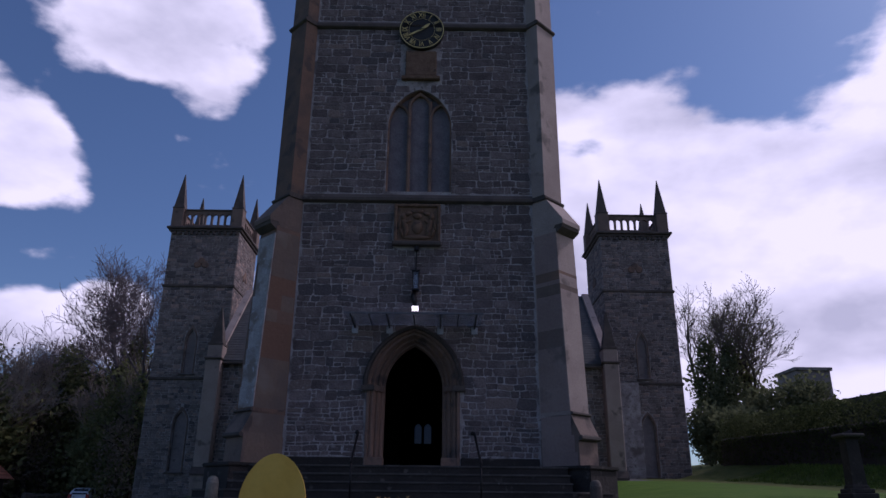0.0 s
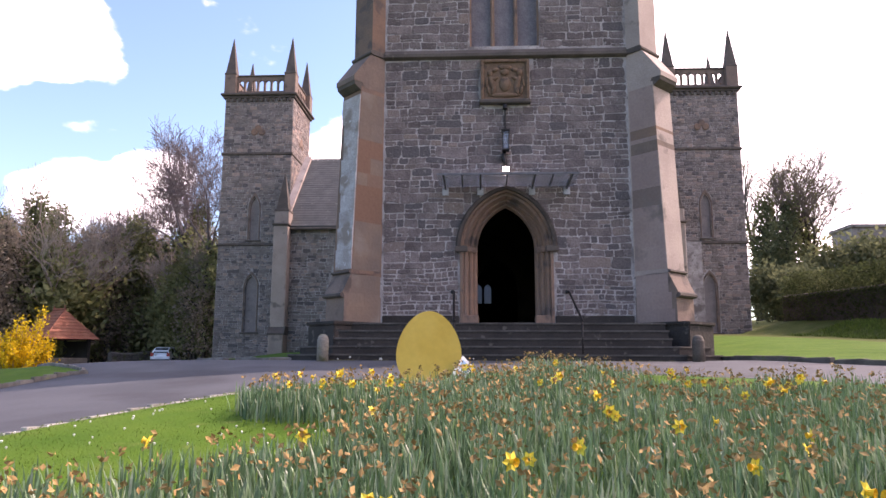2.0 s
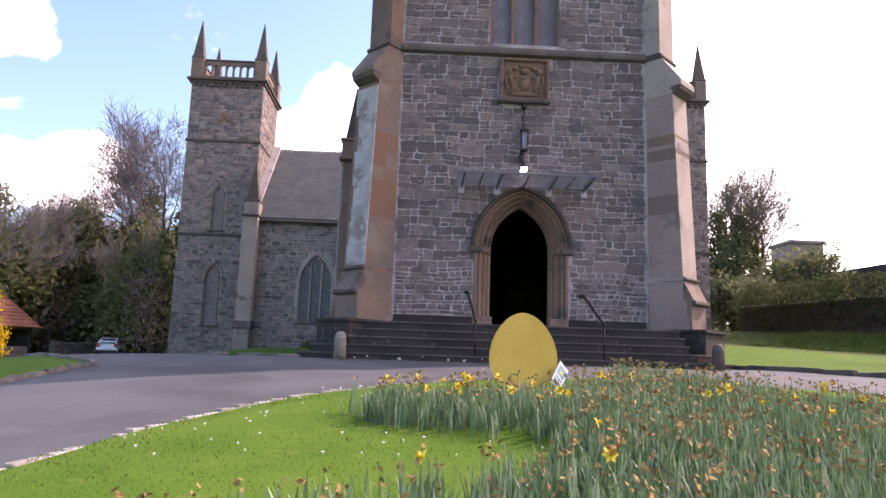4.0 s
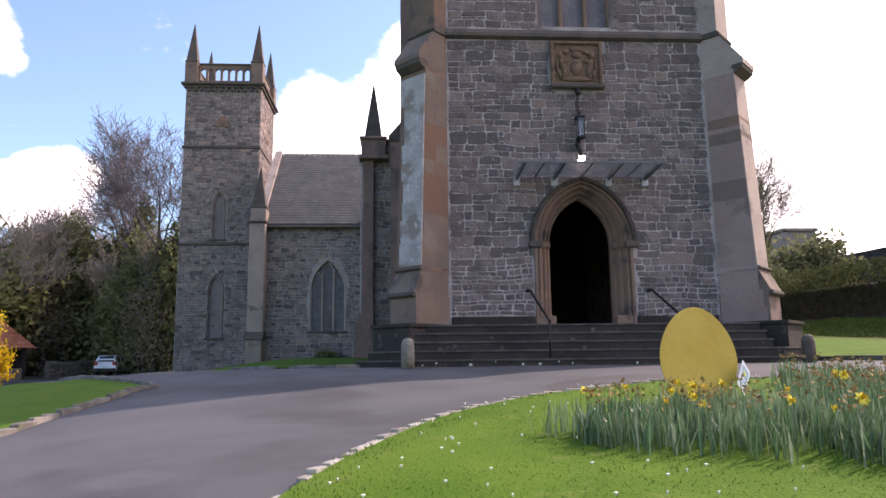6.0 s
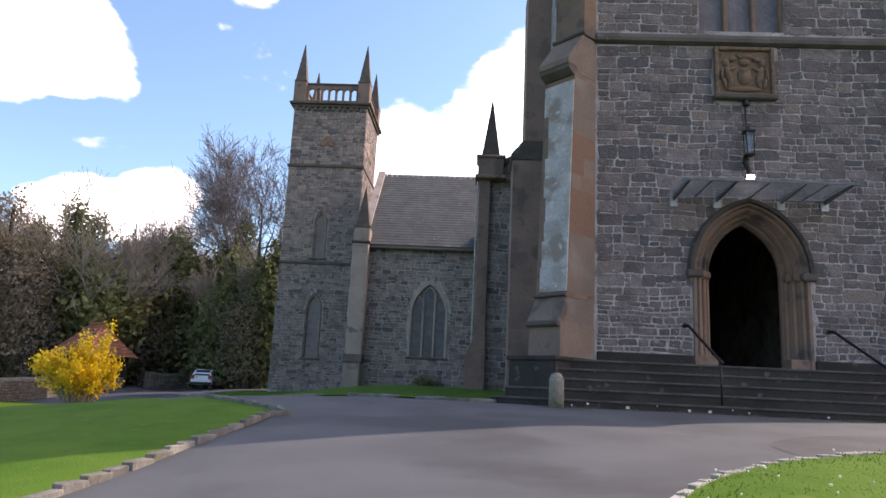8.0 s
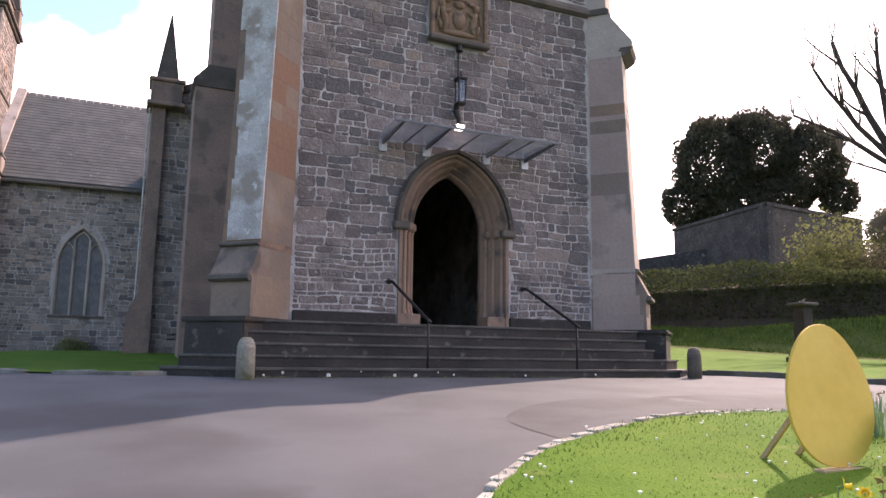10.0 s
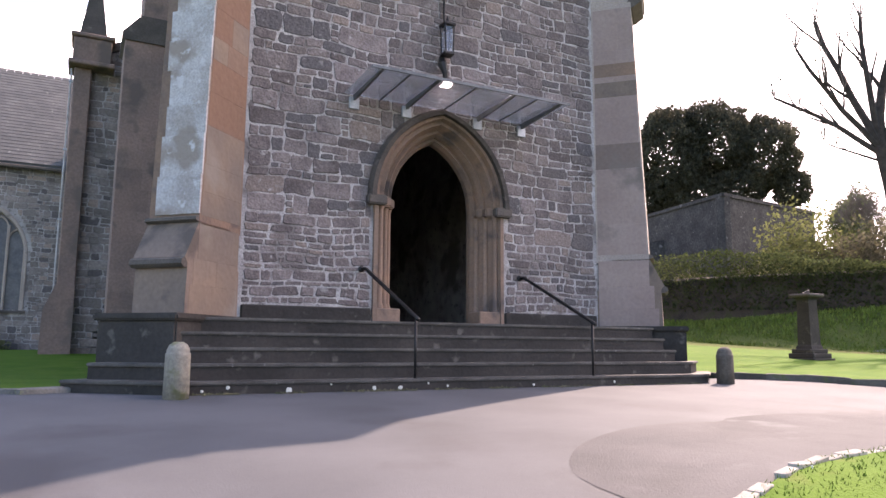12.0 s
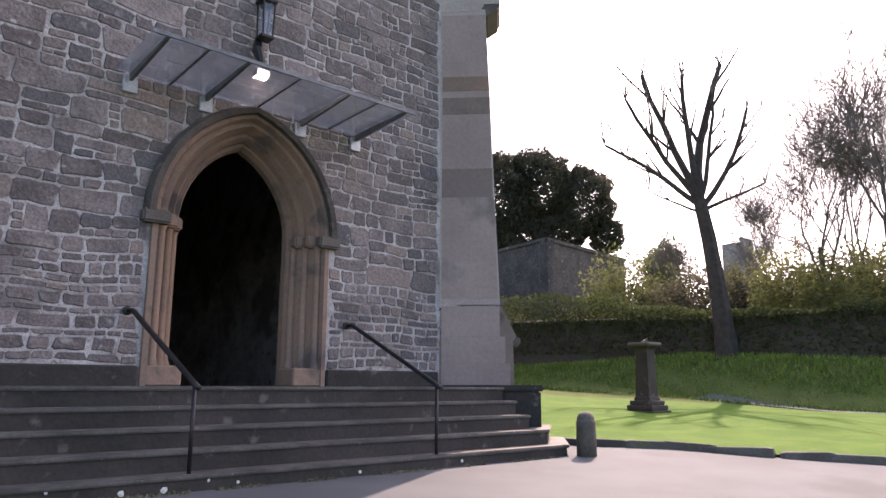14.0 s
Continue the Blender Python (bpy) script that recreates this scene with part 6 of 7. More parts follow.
# rough grass on the bank, tarmac path at its foot
V, F = [], []
for _ in range(26000):
    y = hr.uniform(-12, 24)
    x = hedge_x(y) + hr.uniform(-4.6, -0.4)
    k, a, hgt = len(V), hr.uniform(0, 6.28), hr.uniform(0.08, 0.24)
    z = ground_z(x, y) - 0.03
    dx, dy = math.cos(a) * 0.03, math.sin(a) * 0.03
    V += [(x - dx, y - dy, z), (x + dx, y + dy, z), (x + hr.uniform(-0.12, 0.12), y + hr.uniform(-0.12, 0.12), z + hgt)]
    F.append((k, k + 1, k + 2))
M_ROUGH = mat("rough_bank_grass", (0.105, 0.165, 0.03), (0.155, 0.21, 0.048), 1.2, 0.9, 0.0, 20, island=0.3, spec=0.15)
tagged(from_lists("bank_grass", V, F, M_ROUGH), "rough uncut grass on the bank", "grass", kind="stuff")
foot = spline([(12.5, -10.5), (16, -6.5), (19.5, -3.0), (22, 1.5), (22.5, 6)], 8, closed=False)
V, F = [], []
for k, (x, y) in enumerate(foot):
    V += [(x - 0.45, y + 0.4, ground_z(x - 0.45, y + 0.4) + 0.03), (x + 0.45, y - 0.4, ground_z(x + 0.45, y - 0.4) + 0.03)]
F = [(2 * k, 2 * k + 1, 2 * k + 3, 2 * k + 2) for k in range(len(foot) - 1)]
tagged(from_lists("path", V, F, M_ASPH, smooth=True), "narrow tarmac path along the bank", "path", kind="structure")
shrub = evergreen(68, [(0, 0, 0.3, 0.7, 0.5, 0.45), (0.5, 0, 0.2, 0.4, 0.4, 0.35)], 900, 0.1, M_IVY, 0, "small green shrub at the church wall", "shrub", "shrub")
shrub.matrix_world = Matrix.Translation((-8.8, 22.0, ground_z(-8.8, 22.0)))

# ---------------------------------------------------------------- fort on the hill
M_FORT = mat("fort_rubble", (0.036, 0.032, 0.031), (0.06, 0.053, 0.05), 0.6, 0.95, 1.0, 4, spots=(0.17, 0.155, 0.148), spot_scale=1.4, spot_at=0.64, grain=0.4)
fort = thing("fort", "angular grey stone fort wall on the hill", "fort", (63.8, 49.1, 10))
fort.matrix_world = Matrix.Identity(4)
corner, lft, rgt = Vector((63.8, 49.1)), Vector((66.6, 68.7)), Vector((84.4, 51.5))
for name, a, b in (("bastion_face", corner, lft), ("bastion_face", corner, rgt)):
    d = (b - a).normalized()
    n = Vector((-d.y, d.x)) if name and (b is rgt) else Vector((d.y, -d.x))
    bm = bmesh.new()
    prism(bm, [tuple(a), tuple(b), tuple(b + n * 1.2), tuple(a + n * 1.2)], 8.0, 19.4, "z")
    bmesh.ops.bevel(bm, geom=list(bm.edges), offset=0.15, segments=1, affect="EDGES")
    part(name, bm, M_FORT, fort)
    bm = bmesh.new()
    prism(bm, [tuple(a - n * 0.2), tuple(b - n * 0.2), tuple(b + n * 1.4), tuple(a + n * 1.4)], 19.2, 19.65, "z")
    part("coping", bm, M_FORT, fort)
M_GATE = mat("gatehouse_stone", (0.22, 0.192, 0.184), (0.29, 0.255, 0.242), 0.8, 0.95, 0.8, 5, spots=(0.1, 0.088, 0.082), spot_scale=1.2, spot_at=0.58)
gh = thing("gatehouse", "square grey stone gatehouse with flat cornice", "gatehouse", (56.5, 86, 10))
part("wall", boxes((-3.2, 1.9, -2, 4, -4, 9.2), bevel=0.05), M_GATE, gh)
part("cornice", boxes((-3.5, 2.2, -2.3, 4.3, 9.2, 9.7), bevel=0.08), M_GATE, gh)
part("window", boxes((-0.2, 0.9, -2.06, -1.9, 5.2, 7.2), bevel=0.02), M_LEAD, gh)
part("sill", boxes((-0.35, 1.05, -2.1, -2.03, 5.0, 5.2), bevel=0.02), M_SANDG, gh)
part("lintel", boxes((-0.35, 1.05, -2.1, -2.03, 7.2, 7.4), bevel=0.02), M_SANDG, gh)
rw = thing("rampart_wall", "long sloping grey rampart wall", "wall", (58, 68, 8))
bm = bmesh.new()
prism(bm, [(-9, -6), (16, -6), (16, 8.2), (-9, 5.0)], -0.6, 0.6)
bmesh.ops.transform(bm, matrix=Matrix.Rotation(radians(-40), 4, "Z"), verts=bm.verts)
part("wall", bm, M_FORT, rw)
ct = thing("castle_tower", "distant square battlemented tower", "tower", (*polar(64.1, 125, (-4.16, -8.8)), 10))
# The paler stone puts distance haze into the tower's colour.
part("wall", boxes((-1.8, 1.8, -1.8, 1.8, 0, 14.2), bevel=0.05), M_GATE, ct)
for dx in (-1.5, 0, 1.5):
    part("merlon", boxes((dx - 0.4, dx + 0.4, -1.8, -1.3, 14.2, 15.0), bevel=0.04), M_GATE, ct)

# ---------------------------------------------------------------- west side: garden wall, lychgate, shrub, car
M_GWALL = mat("garden_wall_rubble", (0.12, 0.10, 0.085), (0.17, 0.148, 0.128), 2.0, 0.95, 0.9, 10, spots=(0.11, 0.11, 0.055), spot_scale=1.5, spot_at=0.57)
wa = spline([(-24.5, -8), (-27.5, 6), (-30.0, 18), (-33.0, 30), (-35.2, 35.2)], 8, closed=False)
wb = spline([(-31.8, 39.5), (-29, 45), (-25, 47.5), (-19, 45), (-16, 40)], 8, closed=False)
for k, w in enumerate((wa, wb)):
    wall_along("wall_garden_%d" % (k + 1), "low mossy rubble garden wall", w, 0.5, lambda x, y: ground_z(x, y) - 0.4, lambda x, y: ground_z(x, y) + 1.15 + 0.08 * noise.noise((x * 0.8, y * 0.8, 0)), M_GWALL)
gr = random.Random(13)
V, F = [], []
for w in (wa, wb):
    for (x0, y0), (x1, y1) in zip(w, w[1:]):
        L_ = math.hypot(x1 - x0, y1 - y0)
        ux, uy = (x1 - x0) / L_, (y1 - y0) / L_
        for xa, xb, za, zb in rubble(gr, 0, L_, 0.0, 1.12, (), (0.15, 0.34), (1.3, 2.8), 0.03):
            vs, fs = stone_shape(gr, xb - xa, zb - za, 0.04)
            k = len(V)
            sgn = 1
            for x, yv, z in vs:
                t = (xa + xb) / 2 + x
                px_, py_ = x0 + ux * t + uy * (0.25 - yv), y0 + uy * t - ux * (0.25 - yv)
                V.append((px_, py_, ground_z(x0 + ux * t, y0 + uy * t) + (za + zb) / 2 + z))
            F += [tuple(i + k for i in f) for f in fs]
M_WALLS = mat("brown_wall_stone", (0.12, 0.098, 0.083), (0.18, 0.152, 0.13), 1.5, 0.95, 0.9, 12, island=0.3, spots=(0.12, 0.115, 0.06), spot_scale=1.5, spot_at=0.6)
tagged(from_lists("stone_rest", V, F, M_WALLS), "rough stones of the low garden wall", "stones", kind="stuff")

M_TILE = mat("red_clay_tile", (0.28, 0.10, 0.065), (0.36, 0.145, 0.09), 2.0, 0.85, 0.5, 20, spots=(0.17, 0.09, 0.07), spot_scale=3, spot_at=0.62)
gz = ground_z(-35.1, 37.2)
gate = thing("lychgate", "lychgate with hipped red tile roof on dark posts", "lychgate", (-35.1, 37.2, gz))
gate.rotation_euler = (0, 0, radians(-30))
bm = bmesh.new()
e, rr, zt, ze = 2.3, 0.8, 4.9, 2.5
vs = [bm.verts.new(p) for p in ((-e, -e, ze), (e, -e, ze), (e, e, ze), (-e, e, ze), (-rr, 0, zt), (rr, 0, zt))]
for f in ((0, 1, 5, 4), (1, 2, 5), (2, 3, 4, 5), (3, 0, 4), (3, 2, 1, 0)):
    bm.faces.new([vs[i] for i in f])
roof = part("roof", bm, M_TILE, gate)
for k in range(9):
    z0 = ze + (zt - ze) * k / 9
    s = e + (0 - e) * k / 9 + 0.03
    sx_ = e + (rr - e) * k / 9 + 0.03
    part("tile_course", boxes((-sx_, sx_, -s, s, z0 - 0.015, z0 + 0.03)), M_TILE, roof)
bm = bmesh.new()
tube(bm, [(-rr - 0.1, 0, zt + 0.02), (rr + 0.1, 0, zt + 0.02)], 0.1, 8)
for x in (-rr, rr):
    tube(bm, [(x, 0, zt), (x, 0, zt + 0.35)], [0.08, 0.03], 6)
part("ridge", bm, M_TILE, roof)
for x in (-1.7, 1.7):
    for y in (-1.7, 1.7):
        part("post", boxes((x - 0.13, x + 0.13, y - 0.13, y + 0.13, -0.3, 2.6), bevel=0.02), M_BLACK, gate)
    part("side_wall", boxes((x - 0.2, x + 0.2, -1.6, 1.6, -0.4, 1.0), bevel=0.03), M_GWALL, gate)
part("beam", boxes((-1.9, 1.9, -1.85, -1.6, 2.15, 2.4), bevel=0.02), M_BLACK, gate)
part("back_panel", boxes((-1.7, 1.7, 1.55, 1.65, -0.3, 2.35)), M_BLACK, gate)

fr = random.Random(17)
fors = thing("forsythia", "bright yellow flowering forsythia bush on the lawn", "bush", (-22.5, 13.4, ground_z(-22.5, 13.4)))
fors.scale = (1.12, 1.12, 1.2)
bm = bmesh.new()
spots = []
for k in range(95):
    a, out_ = fr.uniform(0, 6.28), fr.uniform(0.2, 1.0) ** 0.8
    top_ = Vector((math.cos(a) * out_ * 1.85, math.sin(a) * out_ * 1.5, fr.uniform(1.5, 2.55) * (1.1 - 0.42 * out_)))
    if fr.random() < 0.08:
        top_ = Vector((math.cos(a) * 0.5 + 0.5, math.sin(a) * 0.5, fr.uniform(2.7, 3.3)))
    base = Vector((math.cos(a) * 0.25, math.sin(a) * 0.25, 0))
    mid = base.lerp(top_, 0.55) + Vector((0, 0, 0.35))
    tube(bm, [base, mid, top_], [0.025, 0.016, 0.006], 4)
    for s in range(85):
        t = fr.uniform(0.3, 1.0)
        q = base.lerp(mid, t * 2) if t < 0.5 else mid.lerp(top_, t * 2 - 1)
        spots.append(q + Vector((fr.gauss(0, 0.1), fr.gauss(0, 0.1), fr.gauss(0, 0.08))))
part("stems", bm, M_TWIG, fors)
V, F = leaves(fr, spots, 0.12)
from_lists("blossom", V, F, M_FORS, fors)

M_CAR = mat("silver_car_paint", (0.72, 0.73, 0.75), (0.76, 0.77, 0.79), 2.0, 0.3, 0.0, 40, metal=0.1, spec=0.6, grain=0.02)
M_CGLASS = mat("dark_car_glass", (0.03, 0.035, 0.04), (0.04, 0.045, 0.05), 2.0, 0.1, 0.0, 40, spec=0.8)
M_TYRE = mat("tyre_rubber", (0.02, 0.02, 0.02), (0.03, 0.03, 0.03), 8.0, 0.9, 0.1, 60)
M_RED = mat("red_lamp_lens", (0.35, 0.02, 0.02), (0.4, 0.03, 0.03), 5.0, 0.25, 0.0, 60)
M_ALLOY = mat("alloy_rim", (0.45, 0.45, 0.46), (0.5, 0.5, 0.51), 5.0, 0.35, 0.0, 60, metal=0.7)
CX, CY = -27.3, 40.9
car = thing("car", "small silver hatchback parked on the drive", "car", (CX, CY, ground_z(CX, CY)))
car.rotation_euler = (0, 0, radians(92))


def car_body():
    """Side profile in x and z, widened in steps so that the cabin leans in; its tail at -x."""
    low = [(-1.9, 0.28), (-1.96, 0.55), (-1.9, 0.9), (1.45, 0.86), (1.9, 0.7), (1.96, 0.45), (1.9, 0.25)]
    bm = bmesh.new()
    prism(bm, low, -0.82, 0.82)
    bmesh.ops.bevel(bm, geom=list(bm.edges), offset=0.07, segments=2, affect="EDGES")
    ring = []
    for z, xa, xb, hw in ((0.86, -1.88, 1.15, 0.8), (1.2, -1.72, 0.62, 0.72), (1.46, -1.45, 0.2, 0.6), (1.5, -1.2, -0.1, 0.52)):
        ring.append([bm.verts.new(p) for p in ((xa, -hw, z), (xb, -hw, z), (xb, hw, z), (xa, hw, z))])
    for r0, r1 in zip(ring, ring[1:]):
        for k in range(4):
            bm.faces.new((r0[k], r0[(k + 1) % 4], r1[(k + 1) % 4], r1[k]))
    bm.faces.new(ring[-1])
    return bm


body = part("body", car_body(), M_CAR, car, smooth=False)
for name, pts in (("rear_window", [(-1.79, -0.6, 1.0), (-1.79, 0.6, 1.0), (-1.52, 0.52, 1.42), (-1.52, -0.52, 1.42)]),
                  ("windscreen", [(1.0, -0.68, 0.94), (1.0, 0.68, 0.94), (0.3, 0.54, 1.42), (0.3, -0.54, 1.42)])):
    bm = bmesh.new()
    s = -1 if name == "rear_window" else 1
    a = [bm.verts.new((x + s * 0.045, y, z)) for x, y, z in pts]
    b = [bm.verts.new((x - s * 0.02, y, z)) for x, y, z in pts]
    bm.faces.new(a)
    bm.faces.new(b[::-1])
    for k in range(4):
        bm.faces.new((a[k], a[(k + 1) % 4], b[(k + 1) % 4], b[k]))
    part(name, bm, M_CGLASS, car)
for s in (-1, 1):
    for xa, xb in ((-1.45, -0.75), (-0.65, 0.2), (0.28, 0.7)):
        bm = bmesh.new()
        pts = [(xa, 0.94, 0.805), (xb, 0.94, 0.805), (xb - 0.22, 1.4, 0.67), (xa + (0.18 if xa < -1 else 0.0), 1.4, 0.67)]
        a = [bm.verts.new((x, s * w, z)) for x, z, w in pts]
        b = [bm.verts.new((x, s * (w - 0.06), z)) for x, z, w in pts]
        bm.faces.new(a)
        bm.faces.new(b[::-1])
        for k in range(4):
            bm.faces.new((a[k], a[(k + 1) % 4], b[(k + 1) % 4], b[k]))
        part("side_window", bm, M_CGLASS, car)
    part("tail_light", boxes((-1.985, -1.86, s * 0.68 - 0.13, s * 0.68 + 0.13, 0.72, 1.02), bevel=0.03), M_RED, car)
    for x in (-1.25, 1.2):
        wh = new("wheel")
        wh.parent = car
        bm = bmesh.new()
        lathe(bm, [(0.2, -0.09), (0.29, -0.1), (0.31, -0.06), (0.31, 0.06), (0.29, 0.1), (0.2, 0.09)], sides=20)
        bmesh.ops.transform(bm, matrix=Matrix.Translation((x, s * 0.78, 0.31)) @ UP, verts=bm.verts)
        part("tyre", bm, M_TYRE, wh)
        bm = bmesh.new()
        lathe(bm, [(0.05, -0.095), (0.2, -0.08), (0.2, 0.08), (0.05, 0.095)], sides=14)
        bmesh.ops.transform(bm, matrix=Matrix.Translation((x, s * 0.785, 0.31)) @ UP, verts=bm.verts)
        part("rim", bm, M_ALLOY, wh)
part("number_plate", boxes((-1.99, -1.95, -0.26, 0.26, 0.62, 0.73), bevel=0.005), M_PAPER, car)
part("bumper", boxes((-2.0, -1.85, -0.78, 0.78, 0.3, 0.5), bevel=0.04), M_BLACK, car)

# ---------------------------------------------------------------- daffodils
M_BLADE = let_through(mat("daffodil_leaves", (0.09, 0.178, 0.08), (0.16, 0.268, 0.135), 1.5, 0.42, 0.0, 20, island=0.35, mixes=(((0.22, 0.265, 0.18), "island", 0.72, 0.95),), spec=0.45), 0.3)
M_STEM = mat("daffodil_stem", (0.10, 0.19, 0.05), (0.14, 0.23, 0.07), 2.0, 0.6, 0.0, 20)
M_PETAL = mat("yellow_petals", (0.80, 0.62, 0.05), (0.85, 0.70, 0.08), 8.0, 0.6, 0.0, 60)
M_TRUMPET = mat("deep_yellow_trumpet", (0.80, 0.47, 0.02), (0.85, 0.55, 0.03), 8.0, 0.6, 0.0, 60)
M_WILT = mat("faded_flower_heads", (0.28, 0.18, 0.075), (0.38, 0.25, 0.11), 6.0, 0.9, 0.0, 30, island=0.25, spec=0.1)
BEDS = [spline([(-3.5, -10.9), (-2.3, -10.6), (-1.2, -10.75), (-0.5, -10.6), (-0.15, -9.6), (0.0, -8.8), (0.4, -8.7), (0.55, -9.6), (0.85, -10.7), (1.0, -11.6), (1.5, -11.85), (2.6, -11.5), (3.2, -11.7), (3.7, -12.4), (3.7, -13.6), (3.6, -15), (2.4, -16.6), (0.5, -17.5), (-2.2, -17.2), (-4.0, -17.0),
                (-4.7, -16.3), (-3.9, -15.6), (-2.8, -14.8), (-1.9, -13.9), (-1.8, -13.0), (-3.0, -12.2)], 4)]


def in_bed(x, y):
    return any(inside(x, y, b) for b in BEDS)


dr = random.Random(23)
V, F = [], []
wilt_V, wilt_F = [], []
wilts = []


def blade(x, y, h, w, bend, az, V, F):
    """A strap leaf in three pieces."""
    z = ground_z(x, y) + 0.04
    dx, dy = math.cos(az), math.sin(az)
    sx_, sy_ = -dy * w / 2, dx * w / 2
    k = len(V)
    for t, wd in ((0, 0.8), (0.4, 1.0), (0.78, 0.85)):
        b = bend * t * t
        hz = h * t * (1 - 0.25 * bend * t / max(h, 0.01))
        V.append((x + dx * b - sx_ * wd, y + dy * b - sy_ * wd, z + hz))
        V.append((x + dx * b + sx_ * wd, y + dy * b + sy_ * wd, z + hz))
    V.append((x + dx * bend, y + dy * bend, z + h * (1 - 0.25 * bend / max(h, 0.01))))
    F.extend(((k, k + 1, k + 3, k + 2), (k + 2, k + 3, k + 5, k + 4), (k + 4, k + 5, k + 6)))


clumps = 0
while clumps < 2300:
    x, y = dr.uniform(-5.2, 5.8), dr.uniform(-17.6, -8.6)
    if not in_bed(x, y):
        continue
    clumps += 1
    for _ in range(dr.randint(9, 15)):
        bx, by = x + dr.gauss(0, 0.07), y + dr.gauss(0, 0.07)
        if math.hypot(bx + 1.5, by + 10.05) < 0.55 or (bx < -1.15 and by > -11.25):
            continue
        blade(bx, by, dr.uniform(0.22, 0.37), dr.uniform(0.011, 0.017), dr.uniform(0.0, 0.13), dr.uniform(0, 6.28), V, F)
    if dr.random() < 0.7 and not (x < -1.05 and y > -11.3):
        wilts.append((x + dr.gauss(0, 0.05), y + dr.gauss(0, 0.05)))
tagged(from_lists("daffodil_leaves", V, F, M_BLADE), "dense grey-green daffodil leaves in a bed", "leaves", kind="stuff")
sV, sF = [], []
for x, y in wilts:
    h = dr.uniform(0.34, 0.43)
    blade(x, y, h, 0.008, 0.03, dr.uniform(0, 6.28), sV, sF)
    z = ground_z(x, y) + 0.04 + h
    for _ in range(4):
        p = Vector((x + dr.gauss(0, 0.018), y + dr.gauss(0, 0.018), z + dr.gauss(-0.015, 0.015)))
        lv, lf = leaves(dr, [p], 0.036)
        k = len(wilt_V)
        wilt_V += lv
        wilt_F += [tuple(i + k for i in f) for f in lf]
tagged(from_lists("daffodil_stems", sV, sF, M_STEM), "thin green daffodil stems among the leaves", "stems", kind="stuff")
tagged(from_lists("faded_daffodils", wilt_V, wilt_F, M_WILT), "withered brown daffodil heads above the leaves", "flowers", kind="stuff")


def daffodil(seed):
    r = random.Random(seed)
    t = thing("daffodil", "yellow trumpet daffodil in flower", "flower", group="yellow daffodils in the bed")
    h = 0.4
    bm = bmesh.new()
    tube(bm, [(0, 0, 0), (0.01, 0, h * 0.6), (0.0, -0.015, h), (0, -0.04, h + 0.005)], 0.004, 5)
    part("stem", bm, M_STEM, t)
    face = Matrix.Translation((0, -0.04, h + 0.005)) @ Matrix.Rotation(radians(80 + r.uniform(-15, 15)), 4, "X")
    bm = bmesh.new()
    for k in range(6):
        a = 2 * math.pi * k / 6
        u, w = Vector((math.cos(a), math.sin(a), 0)), Vector((-math.sin(a), math.cos(a), 0))
        q = [bm.verts.new(face @ v) for v in (u * 0.006, u * 0.028 + w * 0.016 + Vector((0, 0, 0.004)), u * 0.05 + Vector((0, 0, -0.003 + r.uniform(-0.008, 0.008))), u * 0.028 - w * 0.016 + Vector((0, 0, 0.004)))]
        bm.faces.new(q)
    part("petals", bm, M_PETAL, t)
    bm = bmesh.new()
    rings = []
    for rad, z in ((0.012, 0.0), (0.014, 0.02), (0.021, 0.036)):
        rings.append([bm.verts.new(face @ Vector((rad * math.cos(2 * math.pi * s / 9), rad * math.sin(2 * math.pi * s / 9), z))) for s in range(9)])
    for r0, r1 in zip(rings, rings[1:]):
        for s in range(9):
            bm.faces.new((r0[s], r0[(s + 1) % 9], r1[(s + 1) % 9], r1[s]))
    part("trumpet", bm, M_TRUMPET, t)
    return t


models = [daffodil(k) for k in range(3)]
n = 0
while n < 105:
    x, y = dr.uniform(-5.2, 5.8), dr.uniform(-17.2, -8.6)
    if not in_bed(x, y) or math.hypot(x + 1.5, y + 10.05) < 0.5 or (x < -1.15 and y > -11.2):
        continue
    for _ in range(1 if dr.random() < 0.6 else dr.randint(2, 3)):
        fx, fy = x + dr.gauss(0, 0.09), y + dr.gauss(0, 0.09)
        m = Matrix.LocRotScale((fx, fy, ground_z(fx, fy) + 0.03), Euler((0, 0, dr.uniform(-1.6, 1.6))), (1, 1, 1)) @ Matrix.Scale(dr.uniform(0.76, 1.0), 4)
        if n < 3:
            models[n].matrix_world = m
        else:
            ob = copy_thing(models[n % 3], m @ Matrix.Diagonal((1 / models[n % 3].scale[0],) * 3 + (1,)))
        n += 1

# grass blades and daisies on the oval lawn
M_BLADEG = mat("grass_blades", (0.075, 0.138, 0.018), (0.115, 0.175, 0.03), 2.0, 0.8, 0.0, 30, island=0.25, spec=0.2)
V, F = [], []
gr2 = random.Random(29)
n = 0
while n < 26000:
    x, y = gr2.uniform(-5.6, 2.5), gr2.uniform(-15.5, -7.4)
    n += 1
    if not inside(x, y, OVAL):
        continue
    h = gr2.uniform(0.014, 0.034)
    k = len(V)
    z = ground_z(x, y) + 0.05
    a = gr2.uniform(0, 6.28)
    dx, dy = math.cos(a) * 0.005, math.sin(a) * 0.005
    V += [(x - dx, y - dy, z), (x + dx, y + dy, z), (x + gr2.uniform(-0.025, 0.025), y + gr2.uniform(-0.025, 0.025), z + h)]
    F.append((k, k + 1, k + 2))
tagged(from_lists("grass_blades", V, F, M_BLADEG), "short mown grass blades on the lawn", "grass", kind="stuff")
V, F = [], []
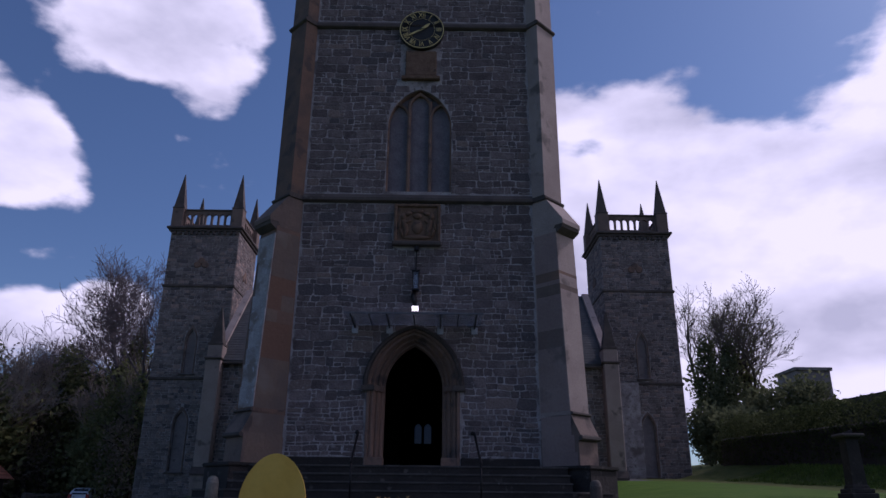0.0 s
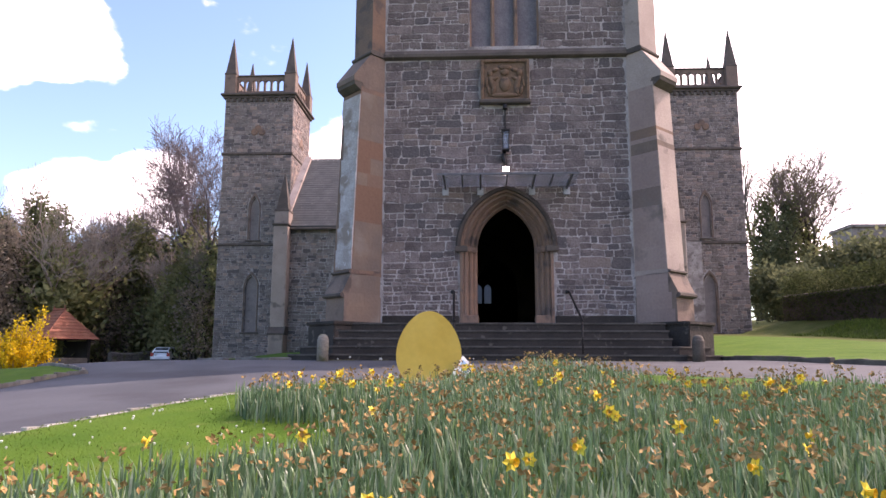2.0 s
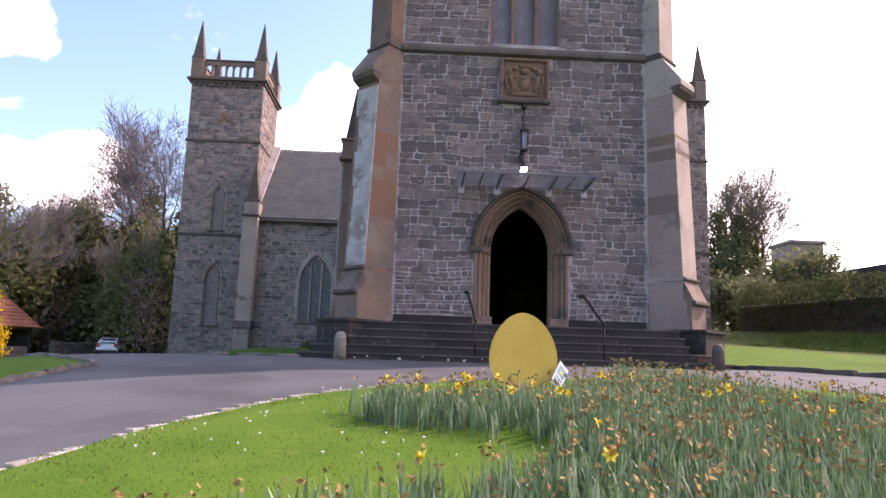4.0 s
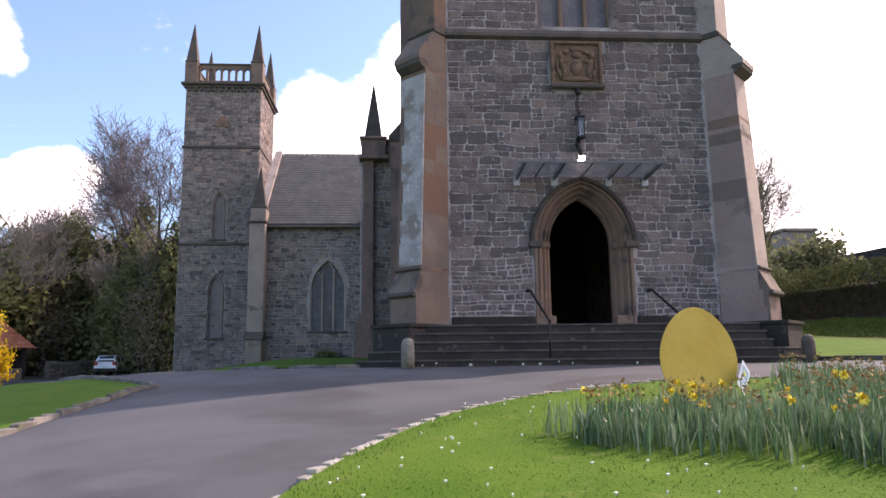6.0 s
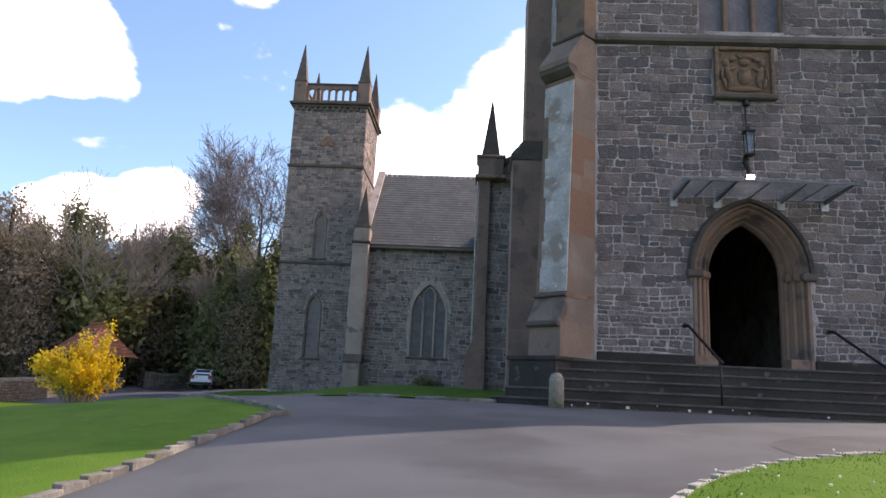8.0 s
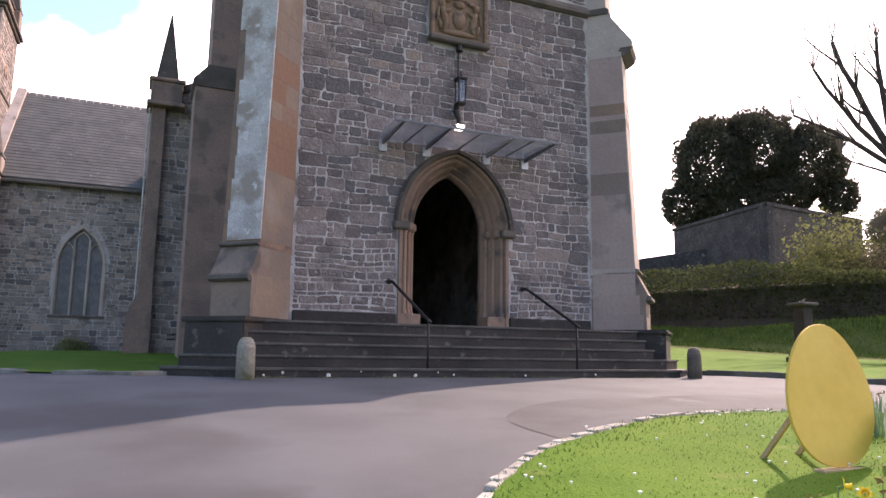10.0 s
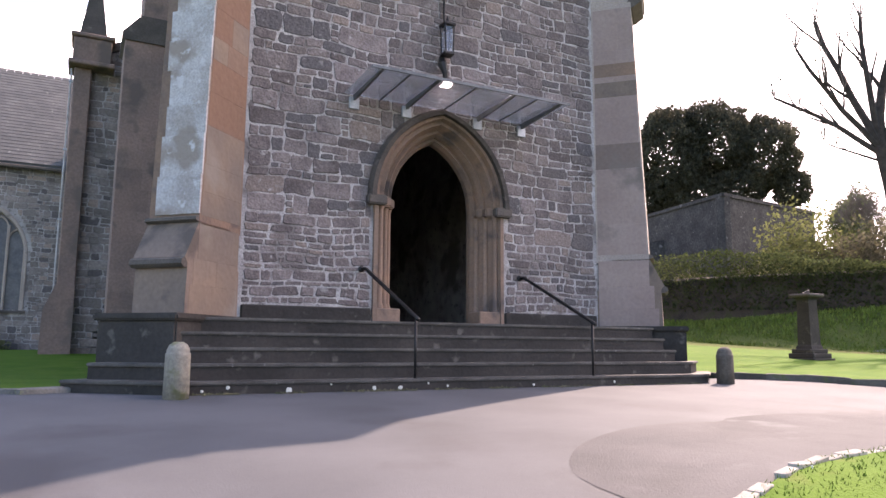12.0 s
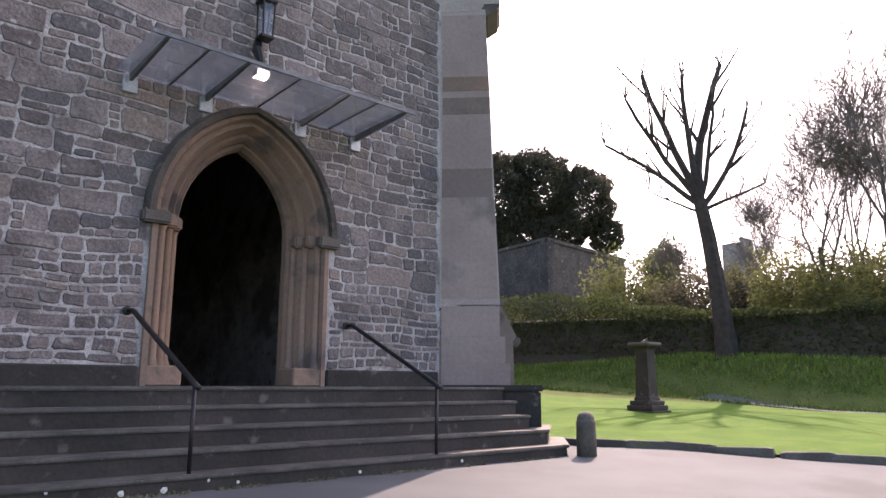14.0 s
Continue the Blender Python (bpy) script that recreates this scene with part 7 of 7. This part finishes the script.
for _ in range(170):
    x, y = gr2.uniform(-5.2, 1.5), gr2.uniform(-13.5, -7.7)
    if not inside(x, y, OVAL) or in_bed(x, y):
        continue
    k, z, r = len(V), ground_z(x, y) + 0.1, gr2.uniform(0.008, 0.016)
    V += [(x + r * math.cos(2 * math.pi * s / 7), y + r * math.sin(2 * math.pi * s / 7), z) for s in range(7)] + [(x, y, z + 0.006), (x, y, z - 0.02)]
    F += [(k + s, k + (s + 1) % 7, k + 7) for s in range(7)] + [(k + (s + 1) % 7, k + s, k + 8) for s in range(7)]
M_DAISY = mat("daisy_white", (0.75, 0.74, 0.7), (0.8, 0.8, 0.76), 8.0, 0.7, 0.0, 60)
tagged(from_lists("daisies", V, F, M_DAISY), "small white daisies scattered in the lawn", "flowers", kind="stuff")

# ---------------------------------------------------------------- stones of the tower
sr = random.Random(77)
door_hole = arch_path(1.3, FLOOR - 0.1, 3.0, DOOR_RISE(1.3) + 0.05)
crest_hole = [(-0.7, 7.15), (0.7, 7.15), (0.7, 8.52), (-0.7, 8.52)]
low = rubble(sr, -3.4, 3.4, FLOOR + 0.26, 2.5, [door_hole], (0.12, 0.29), (1.8, 3.8), 0.024)
low += rubble(sr, -3.4, 3.4, 2.5, 8.55, [door_hole, crest_hole], (0.19, 0.42), (1.8, 3.8), 0.014)
near = [c for c in low if c[2] < 8.0]
near.sort(key=lambda c: c[2])
near, rest = near[:298], near[298:] + [c for c in low if c[2] >= 8.0]
shapes = []
for xa, xb, za, zb in near:
    vs, fs = stone_shape(sr, xb - xa, zb - za, sr.uniform(0.008, 0.022))
    cx, cz = (xa + xb) / 2, (za + zb) / 2
    vs = [(x + wander(cx + x, cz + z)[0], y, z + wander(cx + x, cz + z)[1]) for x, y, z in vs]
    me = bpy.data.meshes.new("stone")
    me.from_pydata(vs, [], fs)
    me.materials.append(M_STONE)
    ob = new("stone", me)
    ob.parent = front
    ob.location = ((xa + xb) / 2, 0.003, (za + zb) / 2)
M_STONEF = mat("grey_rubble_upper", (0.126, 0.1, 0.097), (0.192, 0.154, 0.148), 3.4, 0.92, 1.0, 34, island=0.34, grain=0.3,
              mixes=(((0.18, 0.135, 0.118), "island", 0.8, 0.86), ((0.075, 0.066, 0.067), "island", 0.86, 0.92)), spots=(0.25, 0.225, 0.215), spot_scale=5, spot_at=0.64, smear=(0.33, 0.3, 0.29), smear_scale=6.5, smear_at=0.645)
stones_joined("stone_rest", sr, rest, lambda x, y, z: (x, y + 0.003, z), M_STONEF, front, 0.016)
up = rubble(sr, -3.4, 3.4, 8.9, 14.8, [arch_path(1.0, 8.8, 11.2, 1.35), [(-0.65, 12.8), (0.65, 12.8), (0.65, 14.1), (-0.65, 14.1)]], (0.19, 0.42), (1.8, 3.8), 0.016)
stones_joined("stone_rest", sr, up, lambda x, y, z: (x, y + 0.003, z), M_STONEF, front, 0.016)
top = rubble(sr, -3.4, 3.4, 15.15, 19.0, (), (0.19, 0.42), (1.8, 3.8), 0.016)
stones_joined("stone_rest", sr, top, lambda x, y, z: (x, y + 0.003, z), M_STONEF, front, 0.016)
for s in (-1, 1):
    cells = rubble(sr, 0.8, 11.0, -0.2, 8.6, (), (0.19, 0.42), (1.8, 3.8), 0.016)
    stones_joined("stone_rest", sr, cells, lambda x, y, z: (s * (3.75 - y), x, z), M_STONEF, tower, 0.016)
